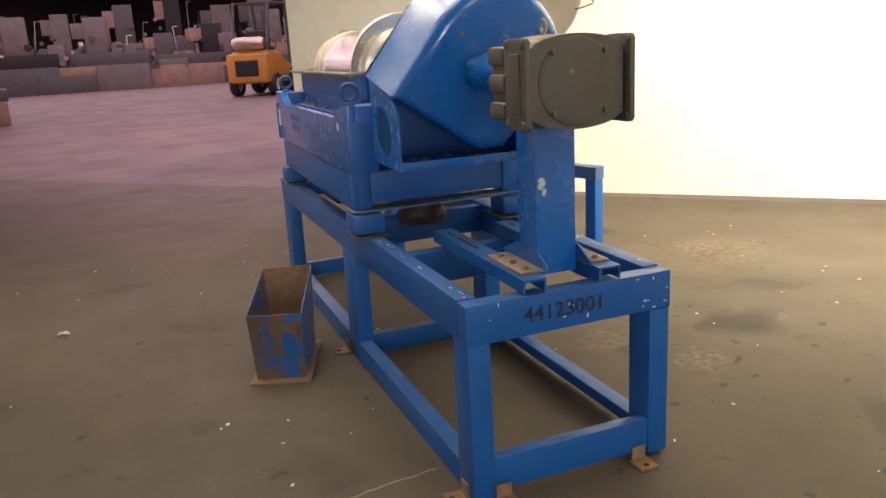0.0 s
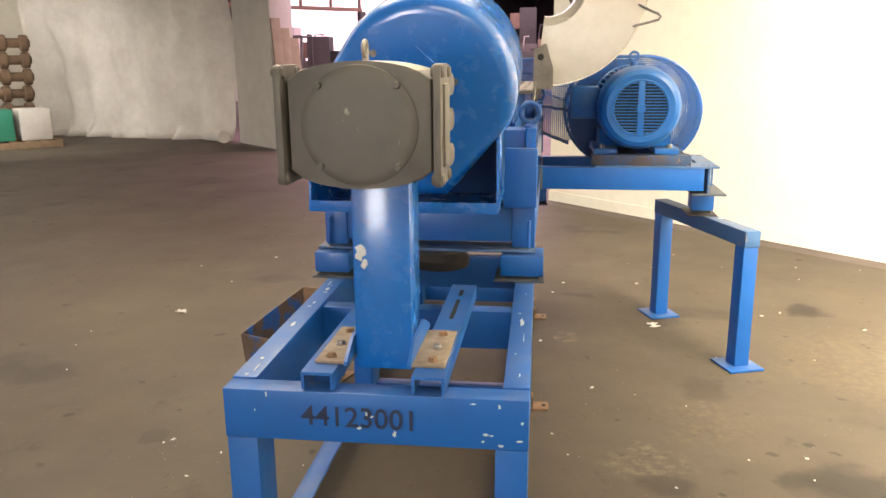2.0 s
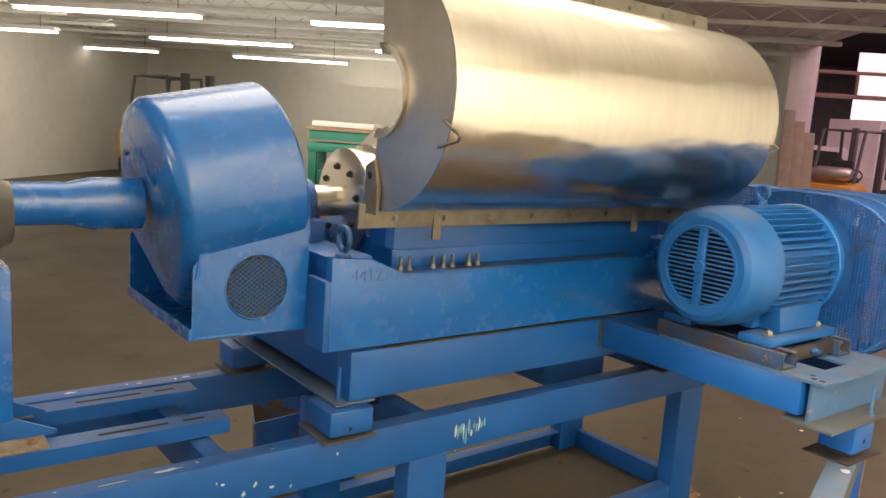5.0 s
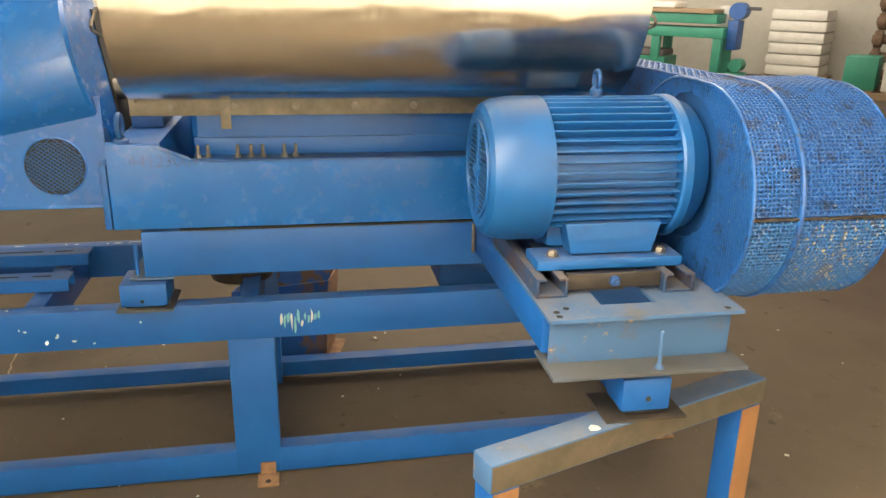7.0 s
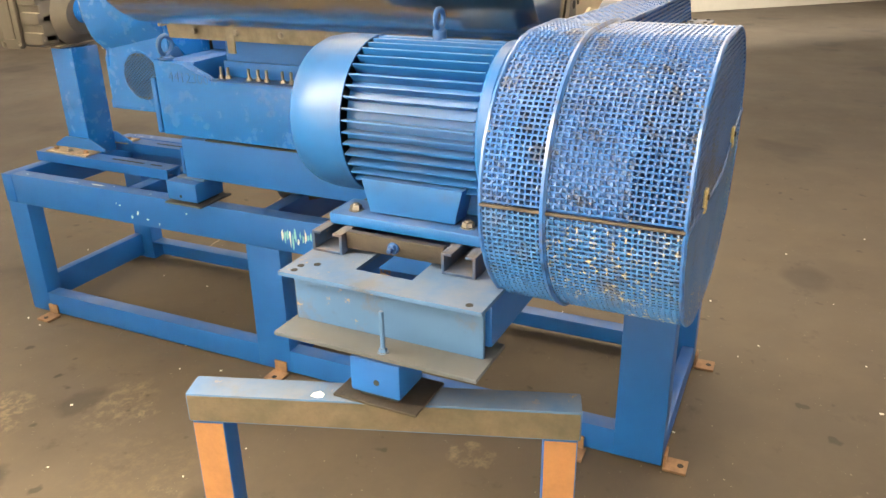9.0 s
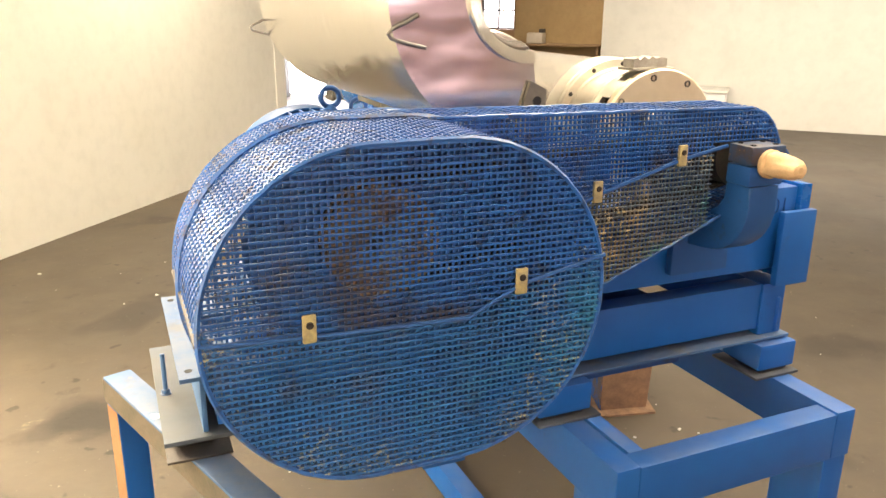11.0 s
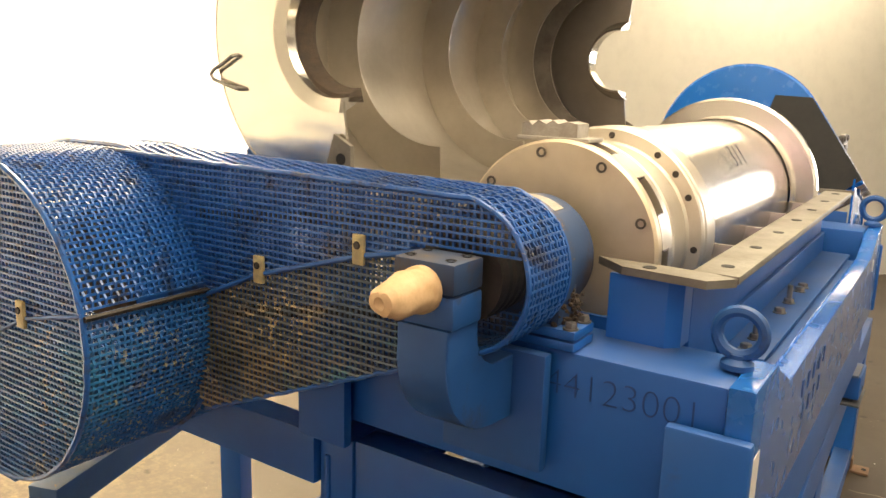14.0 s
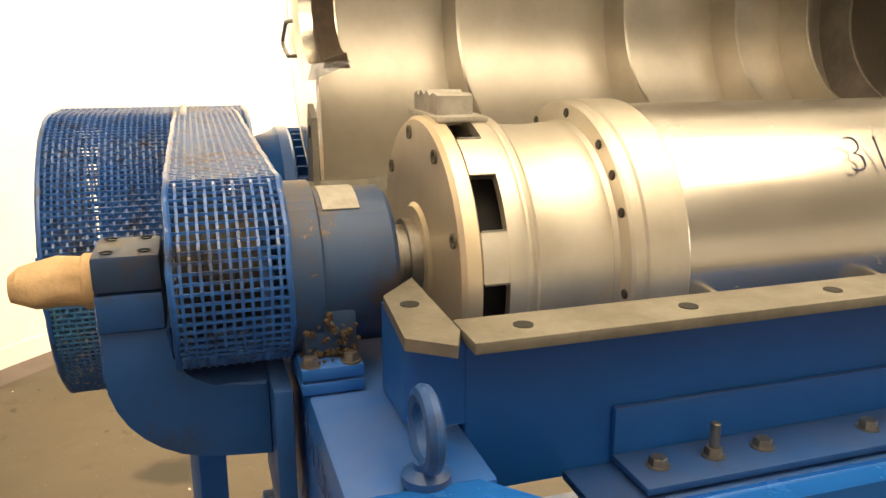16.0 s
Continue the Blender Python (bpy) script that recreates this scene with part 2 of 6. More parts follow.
LIFT_GREY = plain("dark_grey_paint", (0.06, 0.06, 0.065), 0.5, (0.10, 0.09, 0.085), 5, 0.6, 0.1)
WRAP_WHITE = plain("shrink_wrap", (0.70, 0.67, 0.60), 0.35, (0.55, 0.51, 0.44), 5, 0.6, 0.4, bscale=18)
WOOD = plain("pallet_wood", (0.34, 0.24, 0.15), 0.8, (0.22, 0.15, 0.09), 9, 0.7, 0.25)
PLANK = plain("weathered_plank", (0.36, 0.30, 0.22), 0.8, (0.24, 0.19, 0.13), 6, 0.7, 0.25)
RUST_STACK = plain("brown_castings", (0.17, 0.105, 0.065), 0.8, (0.09, 0.055, 0.035), 9, 0.8, 0.4)
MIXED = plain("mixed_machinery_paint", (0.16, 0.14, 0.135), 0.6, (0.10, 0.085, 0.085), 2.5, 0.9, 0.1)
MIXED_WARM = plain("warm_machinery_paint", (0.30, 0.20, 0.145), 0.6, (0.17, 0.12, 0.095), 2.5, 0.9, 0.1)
OFFWHITE = plain("offwhite_enamel", (0.66, 0.63, 0.60), 0.45, (0.52, 0.48, 0.46), 3, 0.6, 0.05)
CEIL = plain("painted_ceiling", (0.66, 0.64, 0.59), 0.8, (0.52, 0.50, 0.45), 1.2, 0.6, 0.1)
TAN_WALL = plain("tan_plaster_wall", (0.50, 0.38, 0.22), 0.8, (0.38, 0.28, 0.16), 2, 0.6, 0.1)
# emission stands in for the pinkish light on a pale far wall
PINK_LIT_WALL = glow("glowing_pink_wall", (1.0, 0.78, 0.86), 1.6)
TUBE = glow("fluorescent_tube", (1.0, 0.95, 0.90), 9.0)
DAYLIGHT = glow("daylight_backdrop", (1.0, 0.97, 1.0), 7.0)


def concrete():
    m, nt, p = nodes_of("stained_concrete")
    c = mix(nt, ramp(nt, noise_at(nt, 0.55, 5, 0.6), 0.35, 0.68), (0.098, 0.078, 0.057), (0.066, 0.052, 0.038))
    c = mix(nt, mul(nt, ramp(nt, noise_at(nt, 3.0, 7, 0.7), 0.45, 0.75), 0.45), c, (0.125, 0.094, 0.060))
    c = mix(nt, mul(nt, ramp(nt, noise_at(nt, 5.5, 6, 0.7), 0.60, 0.70), 0.55), c, (0.036, 0.029, 0.023))
    c = mix(nt, mul(nt, ramp(nt, noise_at(nt, 26, 5, 0.7), 0.69, 0.72), 0.5), c, (0.26, 0.22, 0.16))
    c = mix(nt, mul(nt, ramp(nt, noise_at(nt, 1.15, 3, 0.45), 0.63, 0.68), 0.6), c, (0.032, 0.026, 0.021))
    c = mix(nt, mul(nt, ramp(nt, noise_at(nt, 70, 3, 0.6), 0.70, 0.73), 0.8), c, (0.34, 0.30, 0.23))
    c = mix(nt, mul(nt, ramp(nt, noise_at(nt, 9.5, 2, 0.5), 0.69, 0.73), 0.7), c, (0.024, 0.020, 0.017))
    # bare paler slab of the second hall, from the joint in the opening on
    gp = nt.nodes.new("ShaderNodeNewGeometry")
    dt = nt.nodes.new("ShaderNodeVectorMath")
    dt.operation = "DOT_PRODUCT"
    dt.inputs[1].default_value = (0.70711, 0.70711, 0.0)
    link(nt, gp.outputs["Position"], dt.inputs[0])
    worn = mix(nt, ramp(nt, noise_at(nt, 0.8, 6, 0.65), 0.40, 0.66), (0.15, 0.115, 0.11), (0.075, 0.058, 0.058))
    c = mix(nt, ramp(nt, dt.outputs["Value"], 4.57, 4.59), c, worn)
    # spills and old oil marks: place, size, tone
    geo = nt.nodes.new("ShaderNodeNewGeometry")
    wob = nt.nodes.new("ShaderNodeTexNoise")
    wob.inputs["Scale"].default_value, wob.inputs["Detail"].default_value = 5.0, 8.0
    link(nt, geo.outputs["Position"], wob.inputs["Vector"])
    off = nt.nodes.new("ShaderNodeVectorMath")
    off.operation = "MULTIPLY_ADD"
    off.inputs[1].default_value, off.inputs[2].default_value = (0.30, 0.30, 0.0), (-0.15, -0.15, 0.0)
    link(nt, wob.outputs["Color"], off.inputs[0])
    pos = nt.nodes.new("ShaderNodeVectorMath")
    pos.operation = "ADD"
    link(nt, geo.outputs["Position"], pos.inputs[0])
    link(nt, off.outputs[0], pos.inputs[1])
    pale, dark, tan = (0.30, 0.23, 0.14), (0.030, 0.024, 0.019), (0.17, 0.125, 0.07)
    for x, y, r, tone, amt in ((2.25, 1.95, 0.34, pale, 0.40), (1.95, 2.05, 0.55, tan, 0.5), (1.43, 0.88, 0.17, dark, 0.75), (1.60, 0.95, 0.13, dark, 0.6), (0.95, 0.55, 0.13, pale, 0.30), (1.66, 0.82, 0.05, pale, 0.45), (1.85, 2.85, 0.14, dark, 0.6), (1.84, 2.83, 0.13, dark, 0.7), (1.42, 0.85, 0.24, dark, 0.7), (1.02, 2.54, 0.1, dark, 0.5), (1.07, 1.62, 0.12, dark, 0.5), (1.26, 0.90, 0.08, dark, 0.6), (0.96, 0.59, 0.13, pale, 0.45), (0.79, 1.10, 0.05, pale, 0.50), (2.17, 2.15, 0.2, pale, 0.40), (1.06, 1.46, 0.06, pale, 0.45), (1.34, 1.15, 0.03, dark, 0.9), (0.72, 0.60, 0.022, dark, 0.9), (0.59, 0.29, 0.03, dark, 0.9), (1.07, 0.36, 0.02, dark, 0.9), (1.11, 0.53, 0.025, dark, 0.9), (-1.09, 0.93, 0.05, dark, 0.4), (0.76, 0.97, 0.16, pale, 0.35), (0.82, 0.82, 0.1, dark, 0.6), (0.50, 2.22, 0.05, pale, 0.45), (0.23, 3.41, 0.05, pale, 0.30), (0.57, 3.02, 0.08, dark, 0.5), (1.0, 1.3, 0.25, tan, 0.4), (0.24, 0.97, 0.10, pale, 0.17)):
        d = nt.nodes.new("ShaderNodeVectorMath")
        d.operation = "DISTANCE"
        d.inputs[1].default_value = (x, y, 0.0)
        link(nt, pos.outputs[0], d.inputs[0])
        speck = 1.0 if tone is dark else ramp(nt, noise_at(nt, 24, 7, 0.75), 0.46, 0.66)
        c = mix(nt, mul(nt, mul(nt, ramp(nt, d.outputs["Value"], r, r * 0.55), speck), amt), c, tone)
    link(nt, c, p.inputs["Base Color"])
    rr = nt.nodes.new("ShaderNodeMapRange")
    rr.inputs["To Min"].default_value, rr.inputs["To Max"].default_value = 0.52, 0.85
    link(nt, noise_at(nt, 1.7, 6), rr.inputs["Value"])
    link(nt, rr.outputs["Result"], p.inputs["Roughness"])
    bump(nt, p, noise_at(nt, 40, 6), 0.12, 0.006)
    return m


CONCRETE = concrete()


# ---- mesh helpers ----
def bm_new():
    return bmesh.new()


def box(bm, x0, x1, y0, y1, z0, z1, bevel=0.003, m=None):
    r = bmesh.ops.create_cube(bm, size=1.0)
    vs = r["verts"]
    bmesh.ops.transform(bm, verts=vs, matrix=Matrix.Translation(((x0 + x1) / 2, (y0 + y1) / 2, (z0 + z1) / 2)) @ Matrix.Diagonal((abs(x1 - x0), abs(y1 - y0), abs(z1 - z0), 1)))
    if bevel:
        es = list({e for v in vs for e in v.link_edges})
        r = bmesh.ops.bevel(bm, geom=es, offset=bevel, segments=2, profile=0.6, affect="EDGES")
        vs = list({v for f in r["faces"] for v in f.verts})
    if m is not None:
        bmesh.ops.transform(bm, verts=vs, matrix=m)
    return bm


def boxed(x0, x1, y0, y1, z0, z1, bevel=0.003, m=None):
    return box(bm_new(), x0, x1, y0, y1, z0, z1, bevel, m)


def lathe(bm, profile, segs=48, m=None, a0=0.0, a1=360.0, closed=False):
    """Turn a profile of (radius, distance along the axis) about the y axis; angle 0 is +x, 90 is +z."""
    full = abs(a1 - a0) >= 359.9
    n = segs if full else segs + 1
    rings = []
    for i in range(n):
        a = radians(a0 + (a1 - a0) * i / segs)
        rings.append([bm.verts.new((r * math.cos(a), y, r * math.sin(a))) for r, y in profile])
    k = len(profile)
    for i in range(segs):
        A, B = rings[i], rings[(i + 1) % n]
        for j in range(k if closed else k - 1):
            q = [A[j], A[(j + 1) % k], B[(j + 1) % k], B[j]]
            try:
                bm.faces.new(q)
            except ValueError:
                pass
    if closed and not full:
        bm.faces.new(rings[0])
        bm.faces.new(list(reversed(rings[-1])))
    bmesh.ops.remove_doubles(bm, verts=[v for r in rings for v in r], dist=1e-5)
    vs = [v for r in rings for v in r if v.is_valid]
    if m is not None:
        bmesh.ops.transform(bm, verts=vs, matrix=m)
    return bm


def cyl(bm, r, y0, y1, m=None, segs=32, bevel=0.002):
    b = min(bevel, r * 0.3, abs(y1 - y0) * 0.3)
    return lathe(bm, [(1e-6, y0), (r - b, y0), (r, y0 + b), (r, y1 - b), (r - b, y1), (1e-6, y1)], segs, m)


ALONG_X = pose(0, 0, 0, 0, 0, -90)
ALONG_Z = pose(0, 0, 0, 90, 0, 0)


def at(x, y, z, rot=None):
    t = Matrix.Translation((x, y, z))
    return t @ rot if rot is not None else t


def prism(bm, outline, y0, y1, m=None, bevel=0.0):
    """Solid from an outline of (x, z) points, from y0 to y1."""
    a = [bm.verts.new((x, y0, z)) for x, z in outline]
    b = [bm.verts.new((x, y1, z)) for x, z in outline]
    n = len(outline)
    fs = [bm.faces.new(a), bm.faces.new(list(reversed(b)))]
    for i in range(n):
        fs.append(bm.faces.new((a[i], b[i], b[(i + 1) % n], a[(i + 1) % n])))
    vs = a + b
    if bevel:
        es = [e for e in {e for f in fs[:2] for e in f.edges}]
        r = bmesh.ops.bevel(bm, geom=es, offset=bevel, segments=2, profile=0.6, affect="EDGES")
        vs = list({v for f in fs if f.is_valid for v in f.verts} | {v for f in r["faces"] for v in f.verts})
    if m is not None:
        bmesh.ops.transform(bm, verts=vs, matrix=m)
    return bm


def pipe(bm, pts, r, closed=False, sides=8):
    """A round bar along points."""
    P = [Vector(p) for p in pts]
    n = len(P)
    rings, up = [], None
    for i in range(n):
        t = (P[(i + 1) % n] - P[i - 1]) if closed else (P[min(i + 1, n - 1)] - P[max(i - 1, 0)])
        t.normalize()
        if up is None:
            up = t.orthogonal().normalized()
        up = (up - t * up.dot(t)).normalized()
        w = t.cross(up)
        rings.append([bm.verts.new(P[i] + r * (math.cos(2 * math.pi * k / sides) * up + math.sin(2 * math.pi * k / sides) * w)) for k in range(sides)])
    for i in range(n if closed else n - 1):
        A, B = rings[i], rings[(i + 1) % n]
        for k in range(sides):
            bm.faces.new((A[k], A[(k + 1) % sides], B[(k + 1) % sides], B[k]))
    if not closed:
        bm.faces.new(list(reversed(rings[0])))
        bm.faces.new(rings[-1])
    return bm


def finish(name, bm, material, smooth=True):
    bmesh.ops.recalc_face_normals(bm, faces=bm.faces)
    me = bpy.data.meshes.new(name)
    if smooth:
        for f in bm.faces:
            f.smooth = True
        for e in bm.edges:
            if len(e.link_faces) == 2 and e.calc_face_angle(0.0) > radians(32):
                e.smooth = False
    bm.to_mesh(me)
    bm.free()
    me.materials.append(material)
    return me


def part(name, bm, material, parent, label="", kind="", smooth=True):
    ob = new(name, finish(name, bm, material, smooth))
    if parent is not None:
        ob.parent = parent
        root = parent
        while root.parent is not None:
            root = root.parent
        ob.matrix_parent_inverse = root.matrix_basis.inverted() if parent is root else Matrix.Identity(4)
    return tagged(ob, label, kind=kind)


def thing(name, at_place, label, category, group="", kind=""):
    e = new(name)
    e.empty_display_size = 0.1
    e.matrix_basis = Matrix.Translation(at_place)
    return tagged(e, label, category, group, kind)


def solo(name, bm, material, label="", category="", group="", kind="", smooth=True):
    return tagged(new(name, finish(name, bm, material, smooth)), label, category, group, kind)


def wires(name, lines, r, material, parent, label=""):
    """Many thin square wires as one mesh: lines of (points, closed, side vector)."""
    V, F = [], []
    for pts, closed, side in lines:
        P = np.array(pts, float)
        n = len(P)
        T = (np.roll(P, -1, 0) - np.roll(P, 1, 0)) if closed else np.gradient(P, axis=0)
        T /= np.linalg.norm(T, axis=1)[:, None]
        S = np.tile(np.array(side, float), (n, 1))
        N = np.cross(T, S)
        N /= np.linalg.norm(N, axis=1)[:, None]
        b = len(V)
        for i in range(n):
            for k in ((1, 1), (-1, 1), (-1, -1), (1, -1)):
                V.append(P[i] + r * (k[0] * S[i] + k[1] * N[i]) * 0.8)
        for i in range(n if closed else n - 1):
            j = (i + 1) % n
            for k in range(4):
                F.append((b + 4 * i + k, b + 4 * i + (k + 1) % 4, b + 4 * j + (k + 1) % 4, b + 4 * j + k))
    me = bpy.data.meshes.new(name)
    me.from_pydata([tuple(v) for v in V], [], F)
    me.materials.append(material)
    ob = new(name, me)
    root = parent
    while root.parent is not None:
        root = root.parent
    ob.parent = parent
    ob.matrix_parent_inverse = root.matrix_basis.inverted() if parent is root else Matrix.Identity(4)
    return tagged(ob, label, kind="stuff")


def hexbolt(bm, m, r=0.012, h=0.009, shaft=0.0):
    """A hexagon head at the origin of m, pointing along +y of m."""
    lathe(bm, [(1e-6, h), (r * 0.9, h), (r, h * 0.8), (r, 0), (1e-6, 0)], 6, m)
    lathe(bm, [(1e-6, 0.0015), (r * 1.3, 0.0015), (r * 1.3, -0.001), (1e-6, -0.001)], 16, m)
    if shaft:
        cyl(bm, r * 0.55, h * 0.9, h + shaft, m, 10, 0.001)
    return bm


def ring(bm, c, R, r, axis="y", segs=28):
    pts = []
    for i in range(segs):
        a = 2 * math.pi * i / segs
        d = {"y": (math.cos(a), 0, math.sin(a)), "x": (0, math.cos(a), math.sin(a))}[axis]
        pts.append(Vector(c) + R * Vector(d))
    return pipe(bm, pts, r, True)


def writing(name, text, height, m, material, parent, bold=0.0):
    """Letters in the built-in font as a thin mesh at m (x along the line, y up the letters)."""
    cu = bpy.data.curves.new(name, "FONT")
    cu.body, cu.size, cu.extrude, cu.offset = text, height, 0.0004, bold
    tmp = bpy.data.objects.new(name, cu)
    me = bpy.data.meshes.new_from_object(tmp)
    bpy.data.objects.remove(tmp)
    me.transform(m)
    me.materials.clear()
    me.materials.append(material)
    ob = new(name, me)
    ob.parent = parent
    if parent is not None:
        root = parent
        while root.parent is not None:
            root = root.parent
        ob.matrix_parent_inverse = root.matrix_basis.inverted() if parent is root else Matrix.Identity(4)
    return ob


# ---- the hall ----
WN, WU0, WU1, CN, UD = 4.77, 4.22, 10.5, -8.6, 16.6     # long wall, its opening, the wall opposite, the end wall
HC = 3.05                                               # ceiling height


def wall_run(name, a, b, thick, z0, z1, material, label, out=1.0):
    """An upright slab between two floor points; its face is the line a-b, its body lies to the right of it (out = 1)."""
    a, b = Vector(a), Vector(b)
    d = (b - a)
    ln = d.length
    d.normalize()
    side = Vector((d.y, -d.x, 0)) * out
    m = Matrix(((d.x, side.x, 0, a.x), (d.y, side.y, 0, a.y), (0, 0, 1, 0), (0, 0, 0, 1)))
    bm = boxed(0, ln, 0, thick, z0, z1, 0.0, m)
    return solo(name, bm, material, label, kind="structure", smooth=False)


floor_bm = bm_new()
bmesh.ops.create_grid(floor_bm, x_segments=1, y_segments=1, size=70)
solo("floor", floor_bm, CONCRETE, "brown stained worn concrete floor with pale spots", kind="structure")

CORNER = room(-2.05, WN)
B_END = Vector((-0.62, -4.85, 0))
wall_run("wall_white_long", room(WU0, WN), CORNER, 0.25, 0, HC, WHITE_WALL, "bright white painted partition wall", -1)
wall_run("wall_white_side", CORNER, B_END, 0.25, 0, HC, WHITE_WALL, "bright white painted side wall", -1)
wall_run("baseboard", room(WU0 + 0.002, WN - 0.012), room(-2.04, WN - 0.012), 0.012, 0, 0.10, WHITE_WALL, "low white skirting board", -1)
# tarp wall beyond the opening, hung in folds
tb = bm_new()
cols, rows_ = 150, 24
grid = []
for i in range(cols + 1):
    u = WU1 + 1.75 + (UD - WU1 - 1.75) * i / cols
    col = []
    for j in range(rows_ + 1):
        z = 0.02 + (HC - 0.02) * j / rows_
        w = 0.06 * math.sin(i * 0.33 + 0.5 * math.sin(j * 0.3)) + 0.14 * noise.noise((u * 1.3, z * 0.8, 0.3)) + 0.07 * noise.noise((u * 4.0, z * 2.2, 1.7))
        col.append(tb.verts.new(room(u, WN + 0.05 - 2.9 * (i / cols) + w - 0.35 * max(0.0, 0.25 - z) * (1 + math.sin(i * 0.42)), z)))
    grid.append(col)
for i in range(cols):
    for j in range(rows_):
        tb.faces.new((grid[i][j], grid[i + 1][j], grid[i + 1][j + 1], grid[i][j + 1]))
tarp = solo("tarp_curtain", tb, TARP, "white plastic tarp hung as a partition in loose folds", "tarp")
sm = tarp.modifiers.new("thick", "SOLIDIFY")
sm.thickness = 0.004
# roll of tarp at its foot, the square column at the opening
rb = bm_new()
pipe(rb, [room(12.1 + 0.2 * k, WN - 0.30 + 0.03 * math.sin(k), 0.11) for k in range(5)], 0.11, False, 14)
solo("rolled_sheet", rb, TARP, "rolled white plastic sheet lying on the floor", "plastic sheet")


def rboxed(u0, u1, n0, n1, z0, z1, bevel=0.01, bm=None):
    """A box in the hall's own axes."""
    R = Matrix(((-S2, S2, 0, 0), (S2, S2, 0, 0), (0, 0, 1, 0), (0, 0, 0, 1)))
    return box(bm or bm_new(), u0, u1, n0, n1, z0, z1, bevel, R)


def rsolo(name, dims, material, label="", category="", group="", kind="", bevel=0.01):
    return solo(name, rboxed(*dims, bevel), material, label, category, group, kind)


rsolo("column_opening", (WU1, WU1 + 1.5, WN - 0.05, WN + 0.35, 0, HC), OFFWHITE, "worn white steel clad column", kind="structure", bevel=0.02)
wall_run("wall_opposite_main", room(-0.35, CN), room(UD, CN), 0.3, 0, HC, GREY_WALL, "cream painted block wall", 1)
wall_run("wall_opposite_above", room(-2.43, CN), room(-0.35, CN), 0.3, 2.42, HC, GREY_WALL, "wall above the side opening", 1)
wall_run("wall_end", room(UD, CN - 0.3), room(UD, WN + 0.4), 0.3, 0, HC, GREY_WALL, "cream painted block end wall", 1)
rsolo("trim_end_wall", (UD - 0.05, UD - 0.003, CN, WN, 1.42, 1.47), LIFT_GREY, "dark conduit rail along the wall", kind="structure", bevel=0.004)
rsolo("trim_side_wall", (6.0, UD - 0.06, CN + 0.003, CN + 0.05, 1.42, 1.47), LIFT_GREY, "dark conduit rail along the wall", kind="structure", bevel=0.004)
# loading door with daylight behind it
wall_run("wall_dock_left", room(-8.6, CN), room(-6.8, CN), 0.3, 0, HC, WHITE_WALL, "white wall beside the loading door", 1)
wall_run("wall_dock_above", room(-6.2, CN), room(-3.78, CN), 0.3, 2.42, HC, LIFT_GREY, "dark lintel over the loading door", 1)
rsolo("wall_dock_post", (-6.8, -6.2, CN - 0.3, CN + 0.12, 0, HC), LIFT_GREY, "dark steel door post", kind="structure")
rsolo("wall_dock_frame", (-3.78, -3.42, CN - 0.3, CN + 0.05, 0, HC), OFFWHITE, "white boards beside the loading door", kind="structure")
rsolo("trim_dock_frame", (-3.42, -3.17, CN - 0.3, CN - 0.04, 0, HC), PLANK, "grey weathered boards beside the door", kind="structure")
sd = thing("sliding_door_panel", room(-2.8, CN + 0.06), "cream painted sliding door panel with two slots", "sliding door")
part("panel", rboxed(-3.17, -2.43, CN + 0.01, CN + 0.07, 0.012, 2.50, 0.008), OFFWHITE, sd)
part("edge_board", rboxed(-2.56, -2.435, CN + 0.071, CN + 0.09, 0.012, 2.50, 0.004), OFFWHITE, sd)
for z in (0.45, 0.88):
    part("slot", rboxed(-2.98, -2.60, CN + 0.071, CN + 0.085, z, z + 0.025, 0.003), LIFT_GREY, sd)
rsolo("door_track", (-3.6, -0.2, CN + 0.02, CN + 0.11, 2.51, 2.58), GREY_WALL, "overhead sliding door track", kind="structure")
wall_run("wall_behind_side", B_END, room(-8.6, -3.0), 0.25, 0, HC, WHITE_WALL, "plain white wall", -1)
wall_run("wall_behind_end", room(-8.6, -3.0), room(-8.6, CN - 0.3), 0.25, 0, HC, WHITE_WALL, "plain white wall", -1)
dock = rboxed(-7.4, -3.75, CN - 1.0, CN - 0.9, -0.3, 2.9, 0)
solo("backdrop_daylight", dock, DAYLIGHT, "bright daylight outside the loading door", kind="structure", smooth=False)
# brown side room
SN = CN - 4.6
wall_run("wall_side_room_left", room(-4.9, CN - 1.2), room(-4.9, SN), 0.2, 0, 2.9, BROWN_WALL, "brown board wall of the side room", 1)
wall_run("wall_side_room_front", room(-3.74, CN - 0.31), room(-3.74, CN - 1.2), 0.2, 0, 2.9, BROWN_WALL, "brown board wall of the side room", 1)
wall_run("wall_side_room_jog", room(-3.74, CN - 1.2), room(-4.9, CN - 1.2), 0.2, 0, 2.9, BROWN_WALL, "brown board wall of the side room", 1)
wall_run("wall_side_room_right", room(1.0, SN), room(1.0, CN - 0.3), 0.2, 0, 2.9, TAN_WALL, "tan wall of the side room", 1)
W0, W1 = -3.98, -3.20
wall_run("wall_side_room_end_a", room(-4.9, SN), room(W0, SN), 0.2, 0, 2.9, BROWN_WALL, "brown board wall of the side room", -1)
wall_run("wall_side_room_end_b", room(W1, SN), room(1.0, SN), 0.2, 0, 2.9, TAN_WALL, "tan wall of the side room", -1)
wall_run("wall_side_room_end_c", room(W0, SN), room(W1, SN), 0.2, 0, 1.17, BROWN_WALL, "brown board wall below the window", -1)
wall_run("wall_side_room_end_d", room(W0, SN), room(W1, SN), 0.2, 2.25, 2.9, BROWN_WALL, "brown board wall above the window", -1)
bdl = bm_new()
